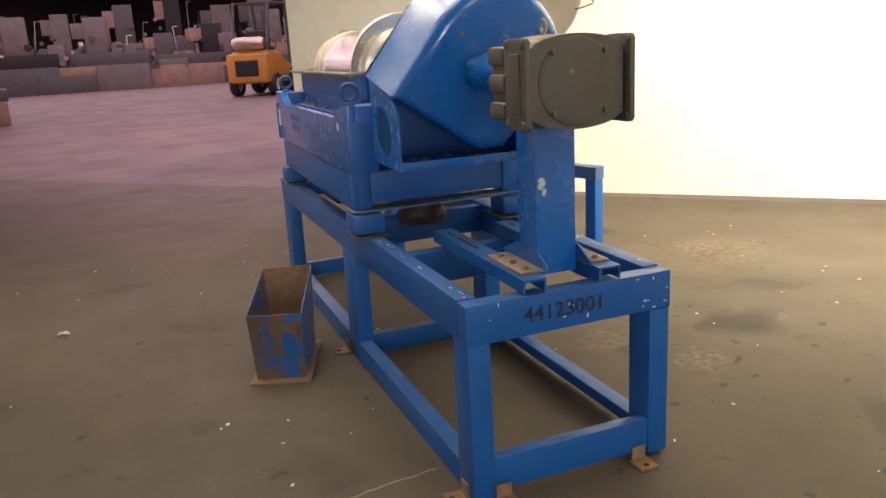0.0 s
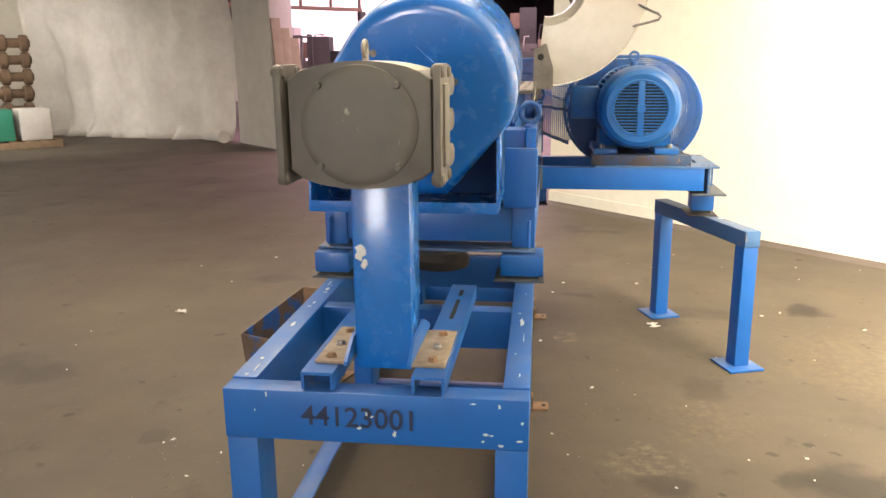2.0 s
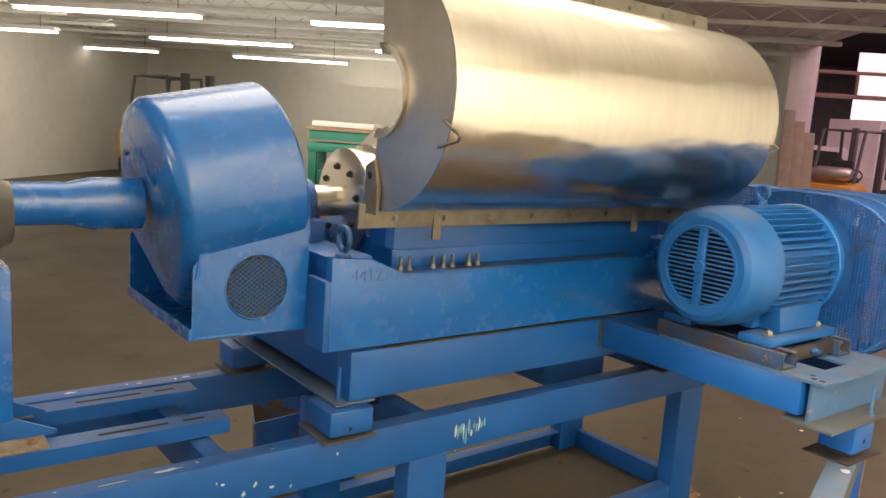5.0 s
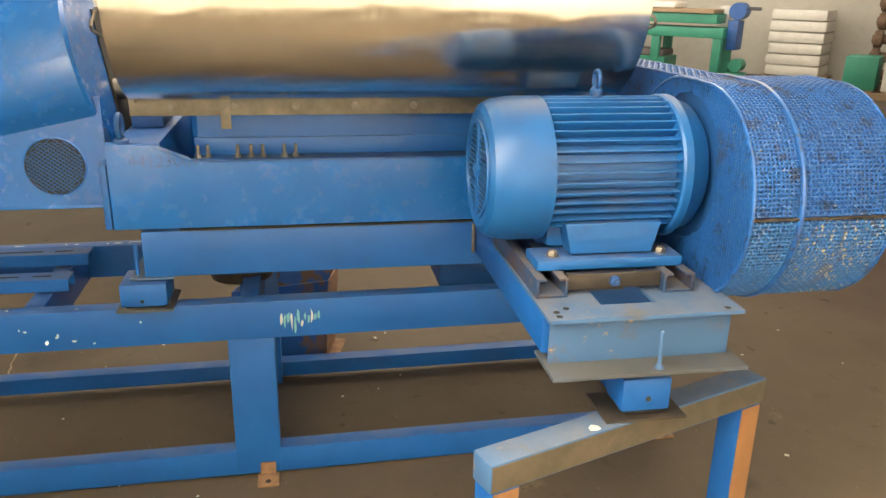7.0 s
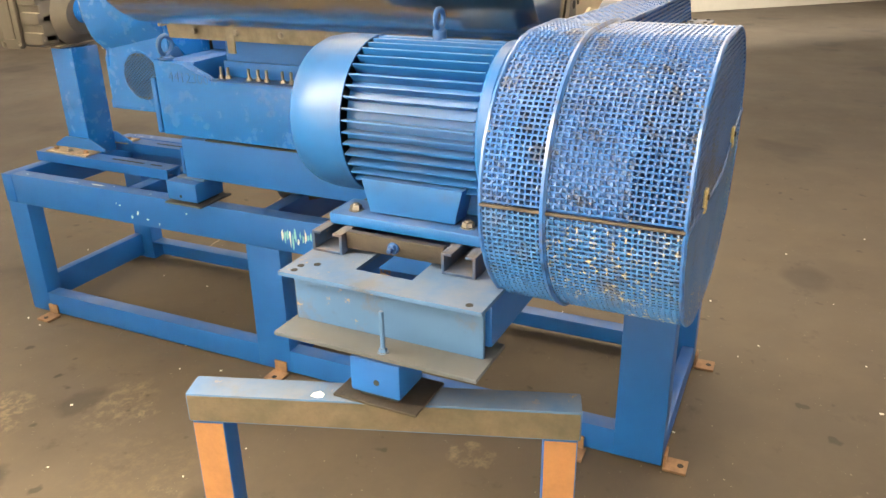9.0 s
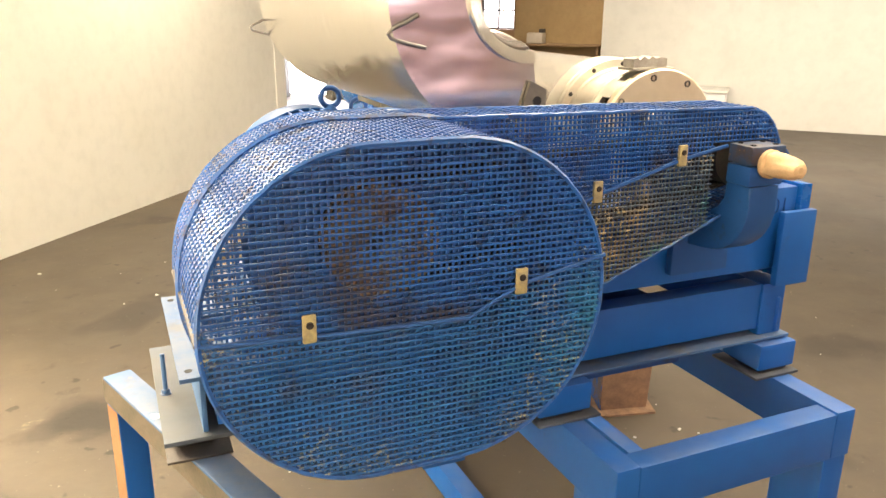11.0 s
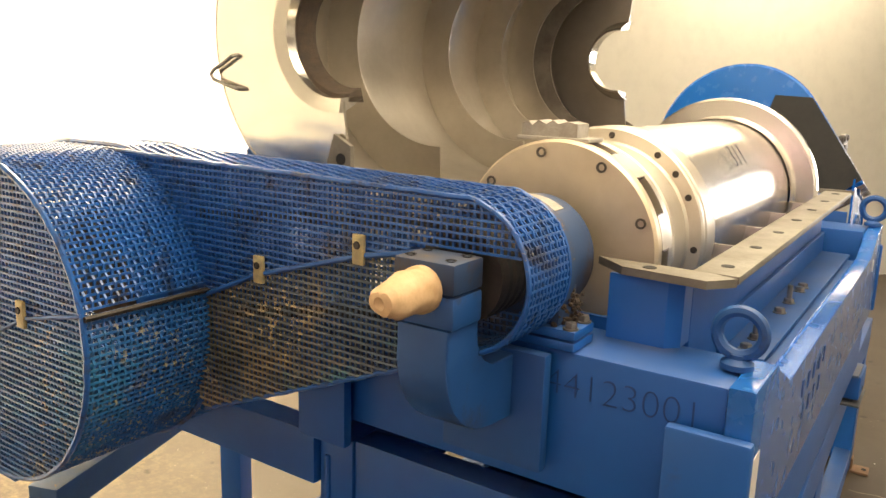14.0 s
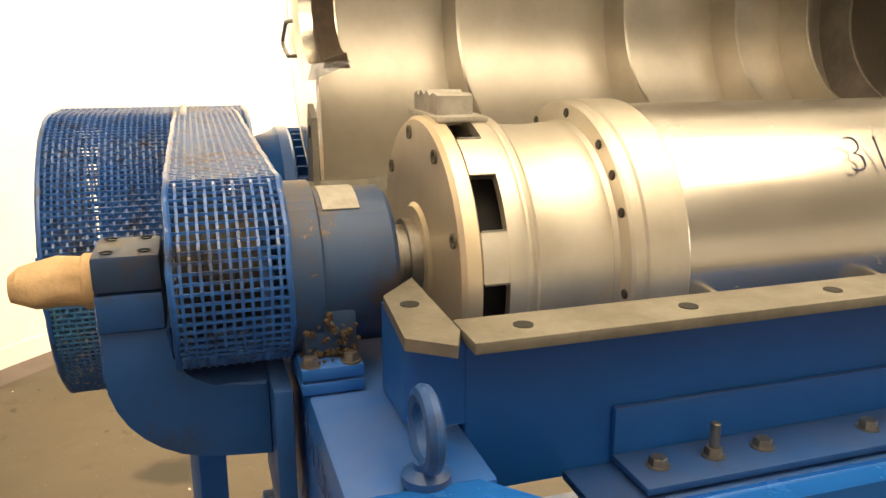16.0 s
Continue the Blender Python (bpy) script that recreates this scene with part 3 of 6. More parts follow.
for k in range(11):
    rboxed(-4.9, W0, SN + 0.001, SN + 0.012, 0.10 + 0.25 * k, 0.325 + 0.25 * k, 0.003, bdl)
solo("trim_side_boards", bdl, BROWN_WALL, "horizontal brown boards", kind="structure")
win = thing("window_1", room(-3.6, SN - 0.1, 1.17), "dark framed window with six bright panes", "window", kind="structure")
for z0, z1 in ((1.175, 1.21), (1.55, 1.585), (1.90, 1.93), (2.215, 2.245)):
    part("sash_bar", rboxed(W0 + 0.002, W1 - 0.002, SN - 0.12, SN - 0.06, z0, z1, 0.003), LIFT_GREY, win)
for u0, u1 in ((W0 + 0.003, W0 + 0.045), (-3.61, -3.575), (W1 - 0.045, W1 - 0.003)):
    part("sash_post", rboxed(u0, u1, SN - 0.125, SN - 0.055, 1.175, 2.245, 0.003), LIFT_GREY, win)
solo("backdrop_window", rboxed(W0 - 0.2, W1 + 0.2, SN - 0.45, SN - 0.4, 1.0, 2.45, 0), DAYLIGHT, "daylight outside the side room window", kind="structure", smooth=False)
rsolo("ceiling_side_room", (-5.1, 1.2, SN - 0.2, CN - 0.3, 2.9, 3.0), LIFT_GREY, "dark ceiling of the side room", kind="structure", bevel=0)
easel = thing("leaning_board", room(-2.3, CN - 0.9), "dark framed board leaning by the opening", "board")
part("frame", boxed(-0.25, 0.25, -0.02, 0.02, 0.0, 1.1, 0.01, at(*room(-2.45, CN - 0.8)) @ pose(0, 0, 0, -14, 0, -30)), LIFT_GREY, easel)
desk = thing("workbench", room(-2.1, SN + 0.5), "tan workbench with a pale machine on it", "workbench")
part("top", rboxed(-2.9, -1.2, SN + 0.02, SN + 0.6, 0.86, 0.90, 0.004), WOOD, desk)
for u in (-2.85, -1.3):
    for n in (SN + 0.06, SN + 0.5):
        part("leg", rboxed(u, u + 0.06, n, n + 0.06, 0.001, 0.859, 0.003), WOOD, desk)
mch = thing("bench_machine", room(-2.6, SN + 0.3, 0.9), "small grey bench machine on the workbench", "bench machine")
part("body", rboxed(-2.8, -2.45, SN + 0.15, SN + 0.45, 0.901, 1.12, 0.03), OFFWHITE, mch)
part("head", rboxed(-2.55, -2.45, SN + 0.2, SN + 0.4, 1.121, 1.2, 0.02), LIFT_GREY, mch)
gb_ = thing("grey_crate", room(0.85, CN + 0.6), "grey plastic crate standing by the wall", "crate")
part("body", rboxed(0.5, 1.5, CN + 0.35, CN + 0.95, 0.001, 0.52, 0.015), OFFWHITE, gb_)
part("lid", rboxed(0.48, 1.52, CN + 0.33, CN + 0.97, 0.521, 0.56, 0.01), GREY_WALL, gb_)
# the ceiling with joists
rsolo("ceiling", (-9, UD + 0.3, CN - 0.3, WN + 0.3, HC, HC + 0.2), CEIL, "painted warehouse ceiling", kind="structure", bevel=0)
cj = bm_new()
for k in range(12):
    u = 0.5 + 1.35 * k
    rboxed(u, u + 0.10, CN, WN, HC - 0.26, HC - 0.21, 0, cj)
    rboxed(u + 0.03, u + 0.07, CN, WN, HC - 0.06, HC - 0.001, 0, cj)
    for j in range(24):
        n0 = CN + 0.55 * j
        a, b = room(u + 0.05, n0, HC - 0.21), room(u + 0.05, n0 + 0.27, HC - 0.05)
        c = room(u + 0.05, n0 + 0.54, HC - 0.21)
        pipe(cj, [a, b, c], 0.012, False, 4)
solo("ceiling_joists", cj, CEIL, "open web steel ceiling joists", kind="structure", smooth=False)

# fluorescent fittings
tube_proto = None
TUBES = [(u, n) for u in (7.3, 10.5, 13.8) for n in (-7.9, -3.9, -0.2)] + [(3.9, -6.2), (3.9, -2.4)]
for u, n in TUBES:
    c = room(u, n, HC - 0.48)
    m = Matrix(((S2, -S2, 0, c.x), (S2, S2, 0, c.y), (0, 0, 1, c.z), (0, 0, 0, 1)))
    if tube_proto is None:
        tube_proto = thing("ceiling_light", (0, 0, 0), "long white fluorescent strip light hung below the joists", "ceiling light", "fluorescent strips")
        part("housing", boxed(-1.2, 1.2, -0.09, 0.09, 0.02, 0.08, 0.01), OFFWHITE, tube_proto)
        for s in (-0.045, 0.045):
            part("tube", cyl(bm_new(), 0.019, -1.17, 1.17, at(0, s, 0, ALONG_X), 10), TUBE, tube_proto)
        for s in (-0.9, 0.9):
            part("hanger", cyl(bm_new(), 0.006, 0, 0.3995, at(s, 0, 0.08, ALONG_Z), 6), LIFT_GREY, tube_proto)
        tube_proto.matrix_basis = m
    else:
        copy_thing(tube_proto, m)
for u, n, p, tu, tn in ((9.0, -5.9, 220, 9.0, -8.6), (13.9, -1.2, 170, 16.2, -0.6), (2.8, -5.6, 200, 2.8, -6.6)):
    area("strip_lights", room(u, n, HC - 0.62), room(tu, tn, 0.6), 6.0, 4.0, p, (1.0, 0.93, 0.82))
# lamps over the machine bay, above what the film shows
area("bay_lights", (3.0, 0.6, HC - 0.15), (4.7, 2.3, 1.6), 3.2, 3.0, 740, (1.0, 0.87, 0.66))
area("bay_lights", (1.3, -2.9, HC - 0.15), (1.3, -2.9, 0), 3.0, 2.0, 150, (1.0, 0.87, 0.66))
# extra lamp with no known fixture, added to brighten the floor here
area("bay_lights", (-2.9, 2.6, HC - 0.15), (-2.9, 2.6, 0), 2.4, 3.4, 48, (1.0, 0.88, 0.70))
area("bay_lights", (-0.55, 1.9, HC - 0.15), (-0.55, 1.9, 0), 1.2, 3.0, 70, (1.0, 0.88, 0.70))
# the same fixtures throw light up on the ceiling
for x, y, p in ((3.3, 0.9, 170), (-0.6, 2.2, 115)):
    area("bay_uplights", (x, y, HC - 0.7), (x, y, HC), 3.0, 3.0, p, (1.0, 0.90, 0.74))
for u, n in ((8.6, -2.5), (13.6, -2.5)):
    area("strip_uplights", room(u, n, HC - 0.8), room(u, n, HC), 5.0, 6.0, 90, (1.0, 0.94, 0.85))
# daylight through the loading door
area("door_daylight", room(-5.0, CN + 0.1, 1.3), room(-4.6, 0, 1.0), 2.3, 2.2, 150, (0.92, 0.95, 1.0))
area("side_room_lights", room(-1.6, CN - 2.2, 2.8), room(-1.6, CN - 2.2, 0), 2.0, 2.0, 60, (1.0, 0.80, 0.55))

# ---- the second hall beyond the opening, in pinkish light ----
HN, HU0, HU1 = 52.0, -10.0, 54.0
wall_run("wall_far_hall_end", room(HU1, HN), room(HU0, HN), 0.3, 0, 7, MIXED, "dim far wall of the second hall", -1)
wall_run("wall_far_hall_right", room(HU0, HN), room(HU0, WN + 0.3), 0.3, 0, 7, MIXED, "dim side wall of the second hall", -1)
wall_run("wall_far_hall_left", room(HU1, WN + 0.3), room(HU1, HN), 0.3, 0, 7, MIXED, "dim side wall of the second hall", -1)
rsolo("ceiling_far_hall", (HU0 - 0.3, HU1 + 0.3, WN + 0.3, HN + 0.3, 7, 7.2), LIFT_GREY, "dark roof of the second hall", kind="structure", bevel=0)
wall_run("wall_above_opening", room(WU0, WN + 0.002), room(WU1 + 1.5, WN + 0.002), 0.22, HC - 0.08, 7, OFFWHITE, "beam over the wide opening", 1)
wall_run("wall_above_tarp", room(WU1 + 0.7, WN + 0.2), room(HU1, WN + 0.2), 0.1, HC, 7, OFFWHITE, "wall above the tarp", 1)
wall_run("wall_beyond_tarp", room(UD, WN + 0.42), room(HU1, WN + 0.42), 0.1, 0, HC, OFFWHITE, "plain wall", 1)
wall_run("wall_hall_back_a", room(WU0 - 0.05, WN + 0.27), room(HU0, WN + 0.27), 0.1, 0, 7, OFFWHITE, "back of the partition", 1)
area("hall_lights", room(8.0, 9.5, 6.8), room(8.0, 9.5, 0), 12, 7, 1500, (1.0, 0.64, 0.75))
area("hall_lights", room(28.0, 27.0, 6.8), room(28.0, 27.0, 0), 26, 22, 5200, (1.0, 0.68, 0.78))
area("hall_lights", room(14.0, 18.0, 6.8), room(14.0, 18.0, 0), 14, 10, 1200, (1.0, 0.68, 0.78))


# ---- things in the halls ----
def rmat(u, n, turn=0.0, z=0.0):
    """Frame of a thing in the hall: x along u, y along n, turned by some degrees."""
    c = room(u, n, z)
    return Matrix(((-S2, S2, 0, c.x), (S2, S2, 0, c.y), (0, 0, 1, c.z), (0, 0, 0, 1))) @ pose(0, 0, 0, 0, 0, turn)


def forklift(m, label, big=1.0):
    t = thing("forklift", m.translation, label, "forklift")
    g = m @ Matrix.Diagonal((big, big, big, 1))
    b = bm_new()
    prism(b, [(-0.95, 0.28), (0.55, 0.28), (0.55, 0.62), (0.10, 0.70), (-0.30, 0.98), (-0.85, 1.02), (-1.02, 0.85), (-1.05, 0.45)], -0.45, 0.45, g, 0.04)
    part("body", b, YELLOW, t)
    part("counterweight", boxed(-1.12, -0.75, -0.5, 0.5, 0.30, 0.95, 0.08, g), YELLOW, t)
    part("radiator_grille", boxed(-1.135, -1.118, -0.28, 0.28, 0.45, 0.80, 0.01, g), BLACK, t)
    part("seat", boxed(-0.45, 0.0, -0.22, 0.22, 0.98, 1.10, 0.04, g), BLACK, t)
    part("seat_back", boxed(-0.52, -0.42, -0.22, 0.22, 1.08, 1.45, 0.04, g), BLACK, t)
    part("gas_bottle", lathe(bm_new(), [(1e-6, -0.40), (0.10, -0.38), (0.14, -0.30), (0.14, 0.30), (0.10, 0.38), (1e-6, 0.40)], 20, g @ at(-0.90, 0, 1.17)), STEEL_IN, t)
    for y in (-0.42, 0.42):
        part("guard_post", pipe(bm_new(), [g @ Vector(p) for p in ((-0.85, y, 1.0), (-0.60, y, 2.05), (0.38, y, 2.08), (0.55, y, 0.70))], 0.035 * big, False, 6), LIFT_GREY, t)
    for k in range(6):
        x = -0.5 + 0.16 * k
        part("guard_bar", boxed(x, x + 0.04, -0.42, 0.42, 2.04, 2.08, 0.005, g), LIFT_GREY, t)
    for y in (-0.30, 0.30):
        part("mast_rail", boxed(0.72, 0.86, y - 0.06, y + 0.06, 0.08, 2.15, 0.01, g), LIFT_GREY, t)
        part("fork", boxed(0.90, 1.85, y - 0.05, y + 0.05, 0.05, 0.09, 0.01, g), LIFT_GREY, t)
    part("carriage", boxed(0.865, 0.90, -0.48, 0.48, 0.08, 0.60, 0.01, g), LIFT_GREY, t)
    part("steering_wheel", pipe(bm_new(), [g @ Vector((0.22 + 0.05 * math.sin(a), 0.17 * math.cos(a), 1.12 + 0.13 * math.sin(a))) for a in np.linspace(0, 6.0, 16)], 0.015, True, 6), BLACK, t)
    for x, r in ((-0.72, 0.25), (0.45, 0.31)):
        for y in (-0.47, 0.47):
            w = part("tyre", lathe(bm_new(), [(r * 0.6, -0.09), (r * 0.95, -0.09), (r, -0.06), (r, 0.06), (r * 0.95, 0.09), (r * 0.6, 0.09)], 26, g @ at(x, y, r + 0.002)), RUBBER, t)
            part("rim", cyl(bm_new(), r * 0.6, -0.07, 0.07, g @ at(x, y, r + 0.002), 18, 0.01), OFFWHITE, w)
    return t


forklift(rmat(13.6, -6.3, 115), "yellow forklift with black overhead guard parked by the wall")


def press_table(m):
    t = thing("green_machine", m.translation, "green steel machine table with drawers and a blue motor", "machine table")
    part("bed", boxed(-1.15, 1.15, -0.40, 0.40, 0.80, 0.98, 0.015, m), GREEN, t)
    part("top_frame", boxed(-1.15, 1.0, -0.36, 0.36, 1.05, 1.22, 0.015, m), GREEN, t)
    part("table_top", boxed(-1.2, 0.95, -0.42, 0.42, 1.23, 1.30, 0.01, m), WOOD, t)
    part("cover_sheet", boxed(-1.1, 0.2, -0.35, 0.35, 1.305, 1.42, 0.03, m), WRAP_WHITE, t)
    for x in (-1.05, -0.1, 1.05):
        for y in (-0.32, 0.32):
            part("leg", boxed(x - 0.08, x + 0.08, y - 0.06, y + 0.06, 0.002, 0.80, 0.01, m), GREEN, t)
    part("lower_tray", boxed(-0.95, 0.1, -0.35, 0.35, 0.15, 0.42, 0.01, m), GREEN, t)
    part("tray_rags", boxed(-0.9, 0.05, -0.3, 0.3, 0.421, 0.55, 0.05, m), MIXED, t)
    part("white_cover", boxed(0.88, 1.04, -0.42, -0.2, 0.985, 1.35, 0.01, m), OFFWHITE, t)
    part("motor", lathe(bm_new(), [(1e-6, -0.2), (0.13, -0.2), (0.15, -0.1), (0.15, 0.2), (1e-6, 0.2)], 20, m @ at(1.30, 0, 1.28)), BLUE_DARK, t)
    part("motor_bracket", boxed(1.16, 1.34, -0.2, 0.2, 0.60, 1.12, 0.02, m), BLUE_DARK, t)
    part("motor_arm", boxed(1.40, 1.66, -0.03, 0.03, 1.30, 1.36, 0.01, m), LIFT_GREY, t)
    part("pump", lathe(bm_new(), [(1e-6, -0.16), (0.12, -0.16), (0.12, 0.16), (1e-6, 0.16)], 18, m @ at(1.36, 0, 0.33)), GREEN, t)
    part("pump_base", boxed(1.2, 1.5, -0.15, 0.15, 0.002, 0.205, 0.01, m), GREEN, t)
    return t


press_table(rmat(14.3, -2.35, 90))


def pallet(m, w, d):
    t = thing("wooden_pallet", m.translation, "plain wooden pallet on the concrete floor", "pallet", "pallets")
    for k in range(6):
        x = -w / 2 + (w - 0.1) * k / 5
        part("deck_board", boxed(x, x + 0.1, -d / 2, d / 2, 0.11, 0.13, 0.003, m), WOOD, t)
    for k in range(3):
        y = -d / 2 + (d - 0.09) * k / 2
        part("stringer", boxed(-w / 2, w / 2, y, y + 0.09, 0.002, 0.109, 0.003, m), WOOD, t)
    return t


pm = rmat(15.5, -0.2, 90)
pallet(pm, 1.1, 1.0)
wp = thing("wrapped_bale", pm.translation + Vector((0, 0, 0.13)), "white bags stacked and shrink wrapped on a pallet", "wrapped pallet load")
for k in range(6):
    rnd = random.Random(k)
    part("bag_layer", boxed(-0.50 + 0.03 * rnd.random(), 0.50 - 0.03 * rnd.random(), -0.46, 0.46, 0.132 + 0.20 * k, 0.325 + 0.20 * k, 0.05, pm), WRAP_WHITE, wp)
sm_ = rmat(14.9, 1.55, 90)
pallet(sm_, 1.1, 0.9)
for k in range(6):
    rnd = random.Random(30 + k)
    st = thing("cast_roller", sm_.translation + Vector((0, 0, 0.13 + 0.29 * k)), "brown rusty cast machine part stacked on others", "casting", "stacked castings")
    mm = sm_ @ at(0.05 * (rnd.random() - 0.5), 0, 0.132 + 0.30 * k) @ pose(0, 0, 0, 0, 0, 12 * (rnd.random() - 0.5))
    part("bar", cyl(bm_new(), 0.085, -0.46, 0.46, mm @ at(0, 0, 0.15, ALONG_X), 18, 0.02), RUST_STACK, st)
    for x in (-0.36, 0.0, 0.36):
        part("collar", cyl(bm_new(), 0.148, -0.07, 0.07, mm @ at(x, 0, 0.149, ALONG_X), 20, 0.02), RUST_STACK, st)
for k, (dx, mat_, lab) in enumerate(((-0.30, GREEN, "green steel drum box on a pallet"), (0.28, OFFWHITE, "cream cabinet box on a pallet"))):
    mm = rmat(13.9, 1.45, 90)
    if k == 0:
        pallet(mm, 1.3, 0.8)
    bx = thing("cabinet_box", mm.translation + Vector((0, 0, 0.13)), lab, "box", "boxes on the pallet")
    part("body", boxed(dx - 0.25, dx + 0.24, -0.3, 0.3, 0.132, 0.66, 0.02, mm), mat_, bx)
    part("door", boxed(dx - 0.02, dx + 0.2, -0.315, -0.302, 0.18, 0.60, 0.006, mm), OFFWHITE if k == 0 else GREY_WALL, bx)
# planks leaning on the column
for k in range(3):
    lm = rmat(WU1 - 0.30 - 0.02 * k, WN + 0.02 + 0.15 * k, 0) @ pose(0, 0, 0, 0, 7 + k, 0)
    solo("leaning_plank", boxed(-0.02, 0.02, -0.08, 0.08, 0.01, 2.1 - 0.15 * k, 0.004, lm), PLANK, "long weathered plank leaning on the column", "plank", "leaning planks")


def shop_machine(m, w, d, h, mats, seed):
    """A heap of a shop machine: base, bed, column, head, panel and trays."""
    r = random.Random(seed)
    t = thing("shop_machine", m.translation, "old %s shop machine standing in the second hall" % r.choice(("grey", "dark", "rusty")), "machine", "machines in the second hall")
    part("base", boxed(-w / 2, w / 2, -d / 2, d / 2, 0.002, h * 0.35, 0.02, m), mats[0], t)
    part("bed", boxed(-w * 0.55, w * 0.52, -d * 0.42, d * 0.42, h * 0.35 + 0.002, h * 0.52, 0.02, m), mats[1], t)
    x = w * (r.random() - 0.5) * 0.6
    part("column", boxed(x - w * 0.14, x + w * 0.14, -d * 0.3, d * 0.3, h * 0.52 + 0.002, h, 0.03, m), mats[2], t)
    part("head", boxed(x - w * 0.30, x + w * 0.10, -d * 0.35, d * 0.25, h * 0.72, h * 0.93, 0.03, m), mats[0], t)
    part("control_panel", boxed(-x - 0.18, -x + 0.12, -d * 0.5 - 0.06, -d * 0.5 - 0.002, h * 0.30, h * 0.62, 0.01, m), MIXED, t)
    for k in range(6):
        xx = -w / 2 + w * r.random()
        s = 0.06 + 0.20 * r.random() ** 2
        part("fitting", boxed(xx, xx + s, -d * 0.5 * r.random(), d * 0.2, h * 0.525, h * 0.53 + s * (0.6 + r.random()), 0.015, m), r.choice(mats + (OFFWHITE,)), t)
    for k in range(3):
        xx = -w / 2 + w * r.random()
        a, b_ = m @ Vector((xx, -d * 0.45, h * (0.3 + 0.3 * r.random()))), m @ Vector((xx + 0.5 * (r.random() - 0.5), -d * 0.46, h * (0.75 + 0.3 * r.random())))
        part("pipe_run", pipe(bm_new(), [a, a.lerp(b_, 0.5), b_, b_ + Vector((0.25, 0.1, 0.0))], 0.018 + 0.02 * r.random(), False, 6), r.choice((LIFT_GREY, OFFWHITE, MIXED)), t)
    part("white_box", boxed(x * 0.5 - 0.15, x * 0.5 + 0.12, -d * 0.5 - 0.35, -d * 0.5 - 0.10, 0.002, 0.20 + 0.3 * r.random(), 0.02, m), OFFWHITE, t)
    for k in range(2):
        xx = -w / 2 + w * r.random()
        part("roller", cyl(bm_new(), 0.09 + 0.06 * r.random(), -d * 0.4, d * 0.4, m @ at(xx, 0, h * (0.62 + 0.1 * k)), 14, 0.01), r.choice(mats), t)
    return t


MS = ((MIXED, LIFT_GREY, MIXED), (MIXED_WARM, MIXED, LIFT_GREY), (MIXED_WARM, LIFT_GREY, BLACK), (LIFT_GREY, BLACK, MIXED), (LIFT_GREY, MIXED_WARM, MIXED))
for k in range(12):
    f = k / 11
    rnd = random.Random(400 + k)
    u, n = 19.2 - 8.0 * f + 0.4 * rnd.random(), 9.2 + 9.0 * f
    far = 1.0 if k < 3 else 2.0
    shop_machine(rmat(0.59 * (far - 1) + far * u, 2.21 * (far - 1) + far * n, 135 + 20 * (rnd.random() - 0.5)), far * (1.3 + 0.8 * rnd.random()), 0.9 * far, (0.3 + 0.7 * far) * (1.3 + 1.0 * rnd.random()), MS[k % 5], k)
for k in range(9):
    f = k / 8
    rnd = random.Random(500 + k)
    shop_machine(rmat(45.6 - 16.0 * f, 26.2 + 19.0 * f, 135), 3.2 + 1.5 * rnd.random(), 1.6, 3.6 + 2.0 * rnd.random(), MS[(k + 2) % 5], 40 + k)
ec = thing("electric_cabinet", room(18.6, 8.2), "tall white electric cabinet with a small blue screen", "cabinet")
em = rmat(18.4, 8.6, 135)
part("body", boxed(-0.6, 0.6, -0.3, 0.3, 0.002, 2.3, 0.02, em), OFFWHITE, ec)
part("screen", boxed(0.1, 0.4, -0.312, -0.302, 0.30, 0.75, 0.004, em), BLUE_DARK, ec)
part("name_panel", boxed(-0.4, 0.4, -0.31, -0.302, 1.9, 2.15, 0.004, em), GREY_WALL, ec)
forklift(rmat(16.7, 21.4, 78), "large orange yellow forklift with gas bottle on the back", 1.5)
forklift(rmat(15.2, 7.4, 40), "dark blue and yellow forklift in the second hall", 0.95)
# pickup truck, pale wall behind it whose light is put in as glow
tm = rmat(18.6, 7.6, 100)
tk = thing("pickup_truck", tm.translation, "white pickup truck with an open cab door", "truck")
part("body", prism(bm_new(), [(-2.4, 0.45), (2.4, 0.45), (2.45, 0.85), (1.2, 1.0), (-2.4, 1.0)], -0.9, 0.9, tm, 0.05), OFFWHITE, tk)
part("cab", prism(bm_new(), [(-0.7, 1.0), (1.2, 1.0), (0.65, 1.62), (-0.55, 1.66)], -0.82, 0.82, tm, 0.05), OFFWHITE, tk)
for y in (-0.835, 0.835):
    part("side_window", prism(bm_new(), [(-0.5, 1.08), (0.85, 1.08), (0.5, 1.52), (-0.42, 1.55)], y - 0.006, y + 0.006, tm), BLACK, tk)
for x in (-1.5, 1.6):
    for y in (-0.8, 0.8):
        w = part("tyre", lathe(bm_new(), [(0.2, -0.12), (0.36, -0.12), (0.38, -0.08), (0.38, 0.08), (0.36, 0.12), (0.2, 0.12)], 24, tm @ at(x, y, 0.382)), RUBBER, tk)
        part("rim", cyl(bm_new(), 0.2, -0.1, 0.1, tm @ at(x, y, 0.382), 16), OFFWHITE, w)
solo("backdrop_lit_wall", rboxed(24.0, 24.1, 10.3, 16.0, 0.0, 4.5, 0), PINK_LIT_WALL, "pale far hall wall, the pinkish light on it put in as glow", kind="structure", smooth=False)
rl_ = thing("gantry_rail", room(18, 9, 2.9), "orange gantry rail high in the second hall", "gantry rail")
part("lower_chord", rboxed(17.9, 18.0, 6.4, 11.0, 2.75, 2.85, 0.01), MIXED_WARM, rl_)
part("upper_chord", rboxed(17.9, 18.0, 6.4, 11.0, 3.30, 3.38, 0.01), MIXED_WARM, rl_)
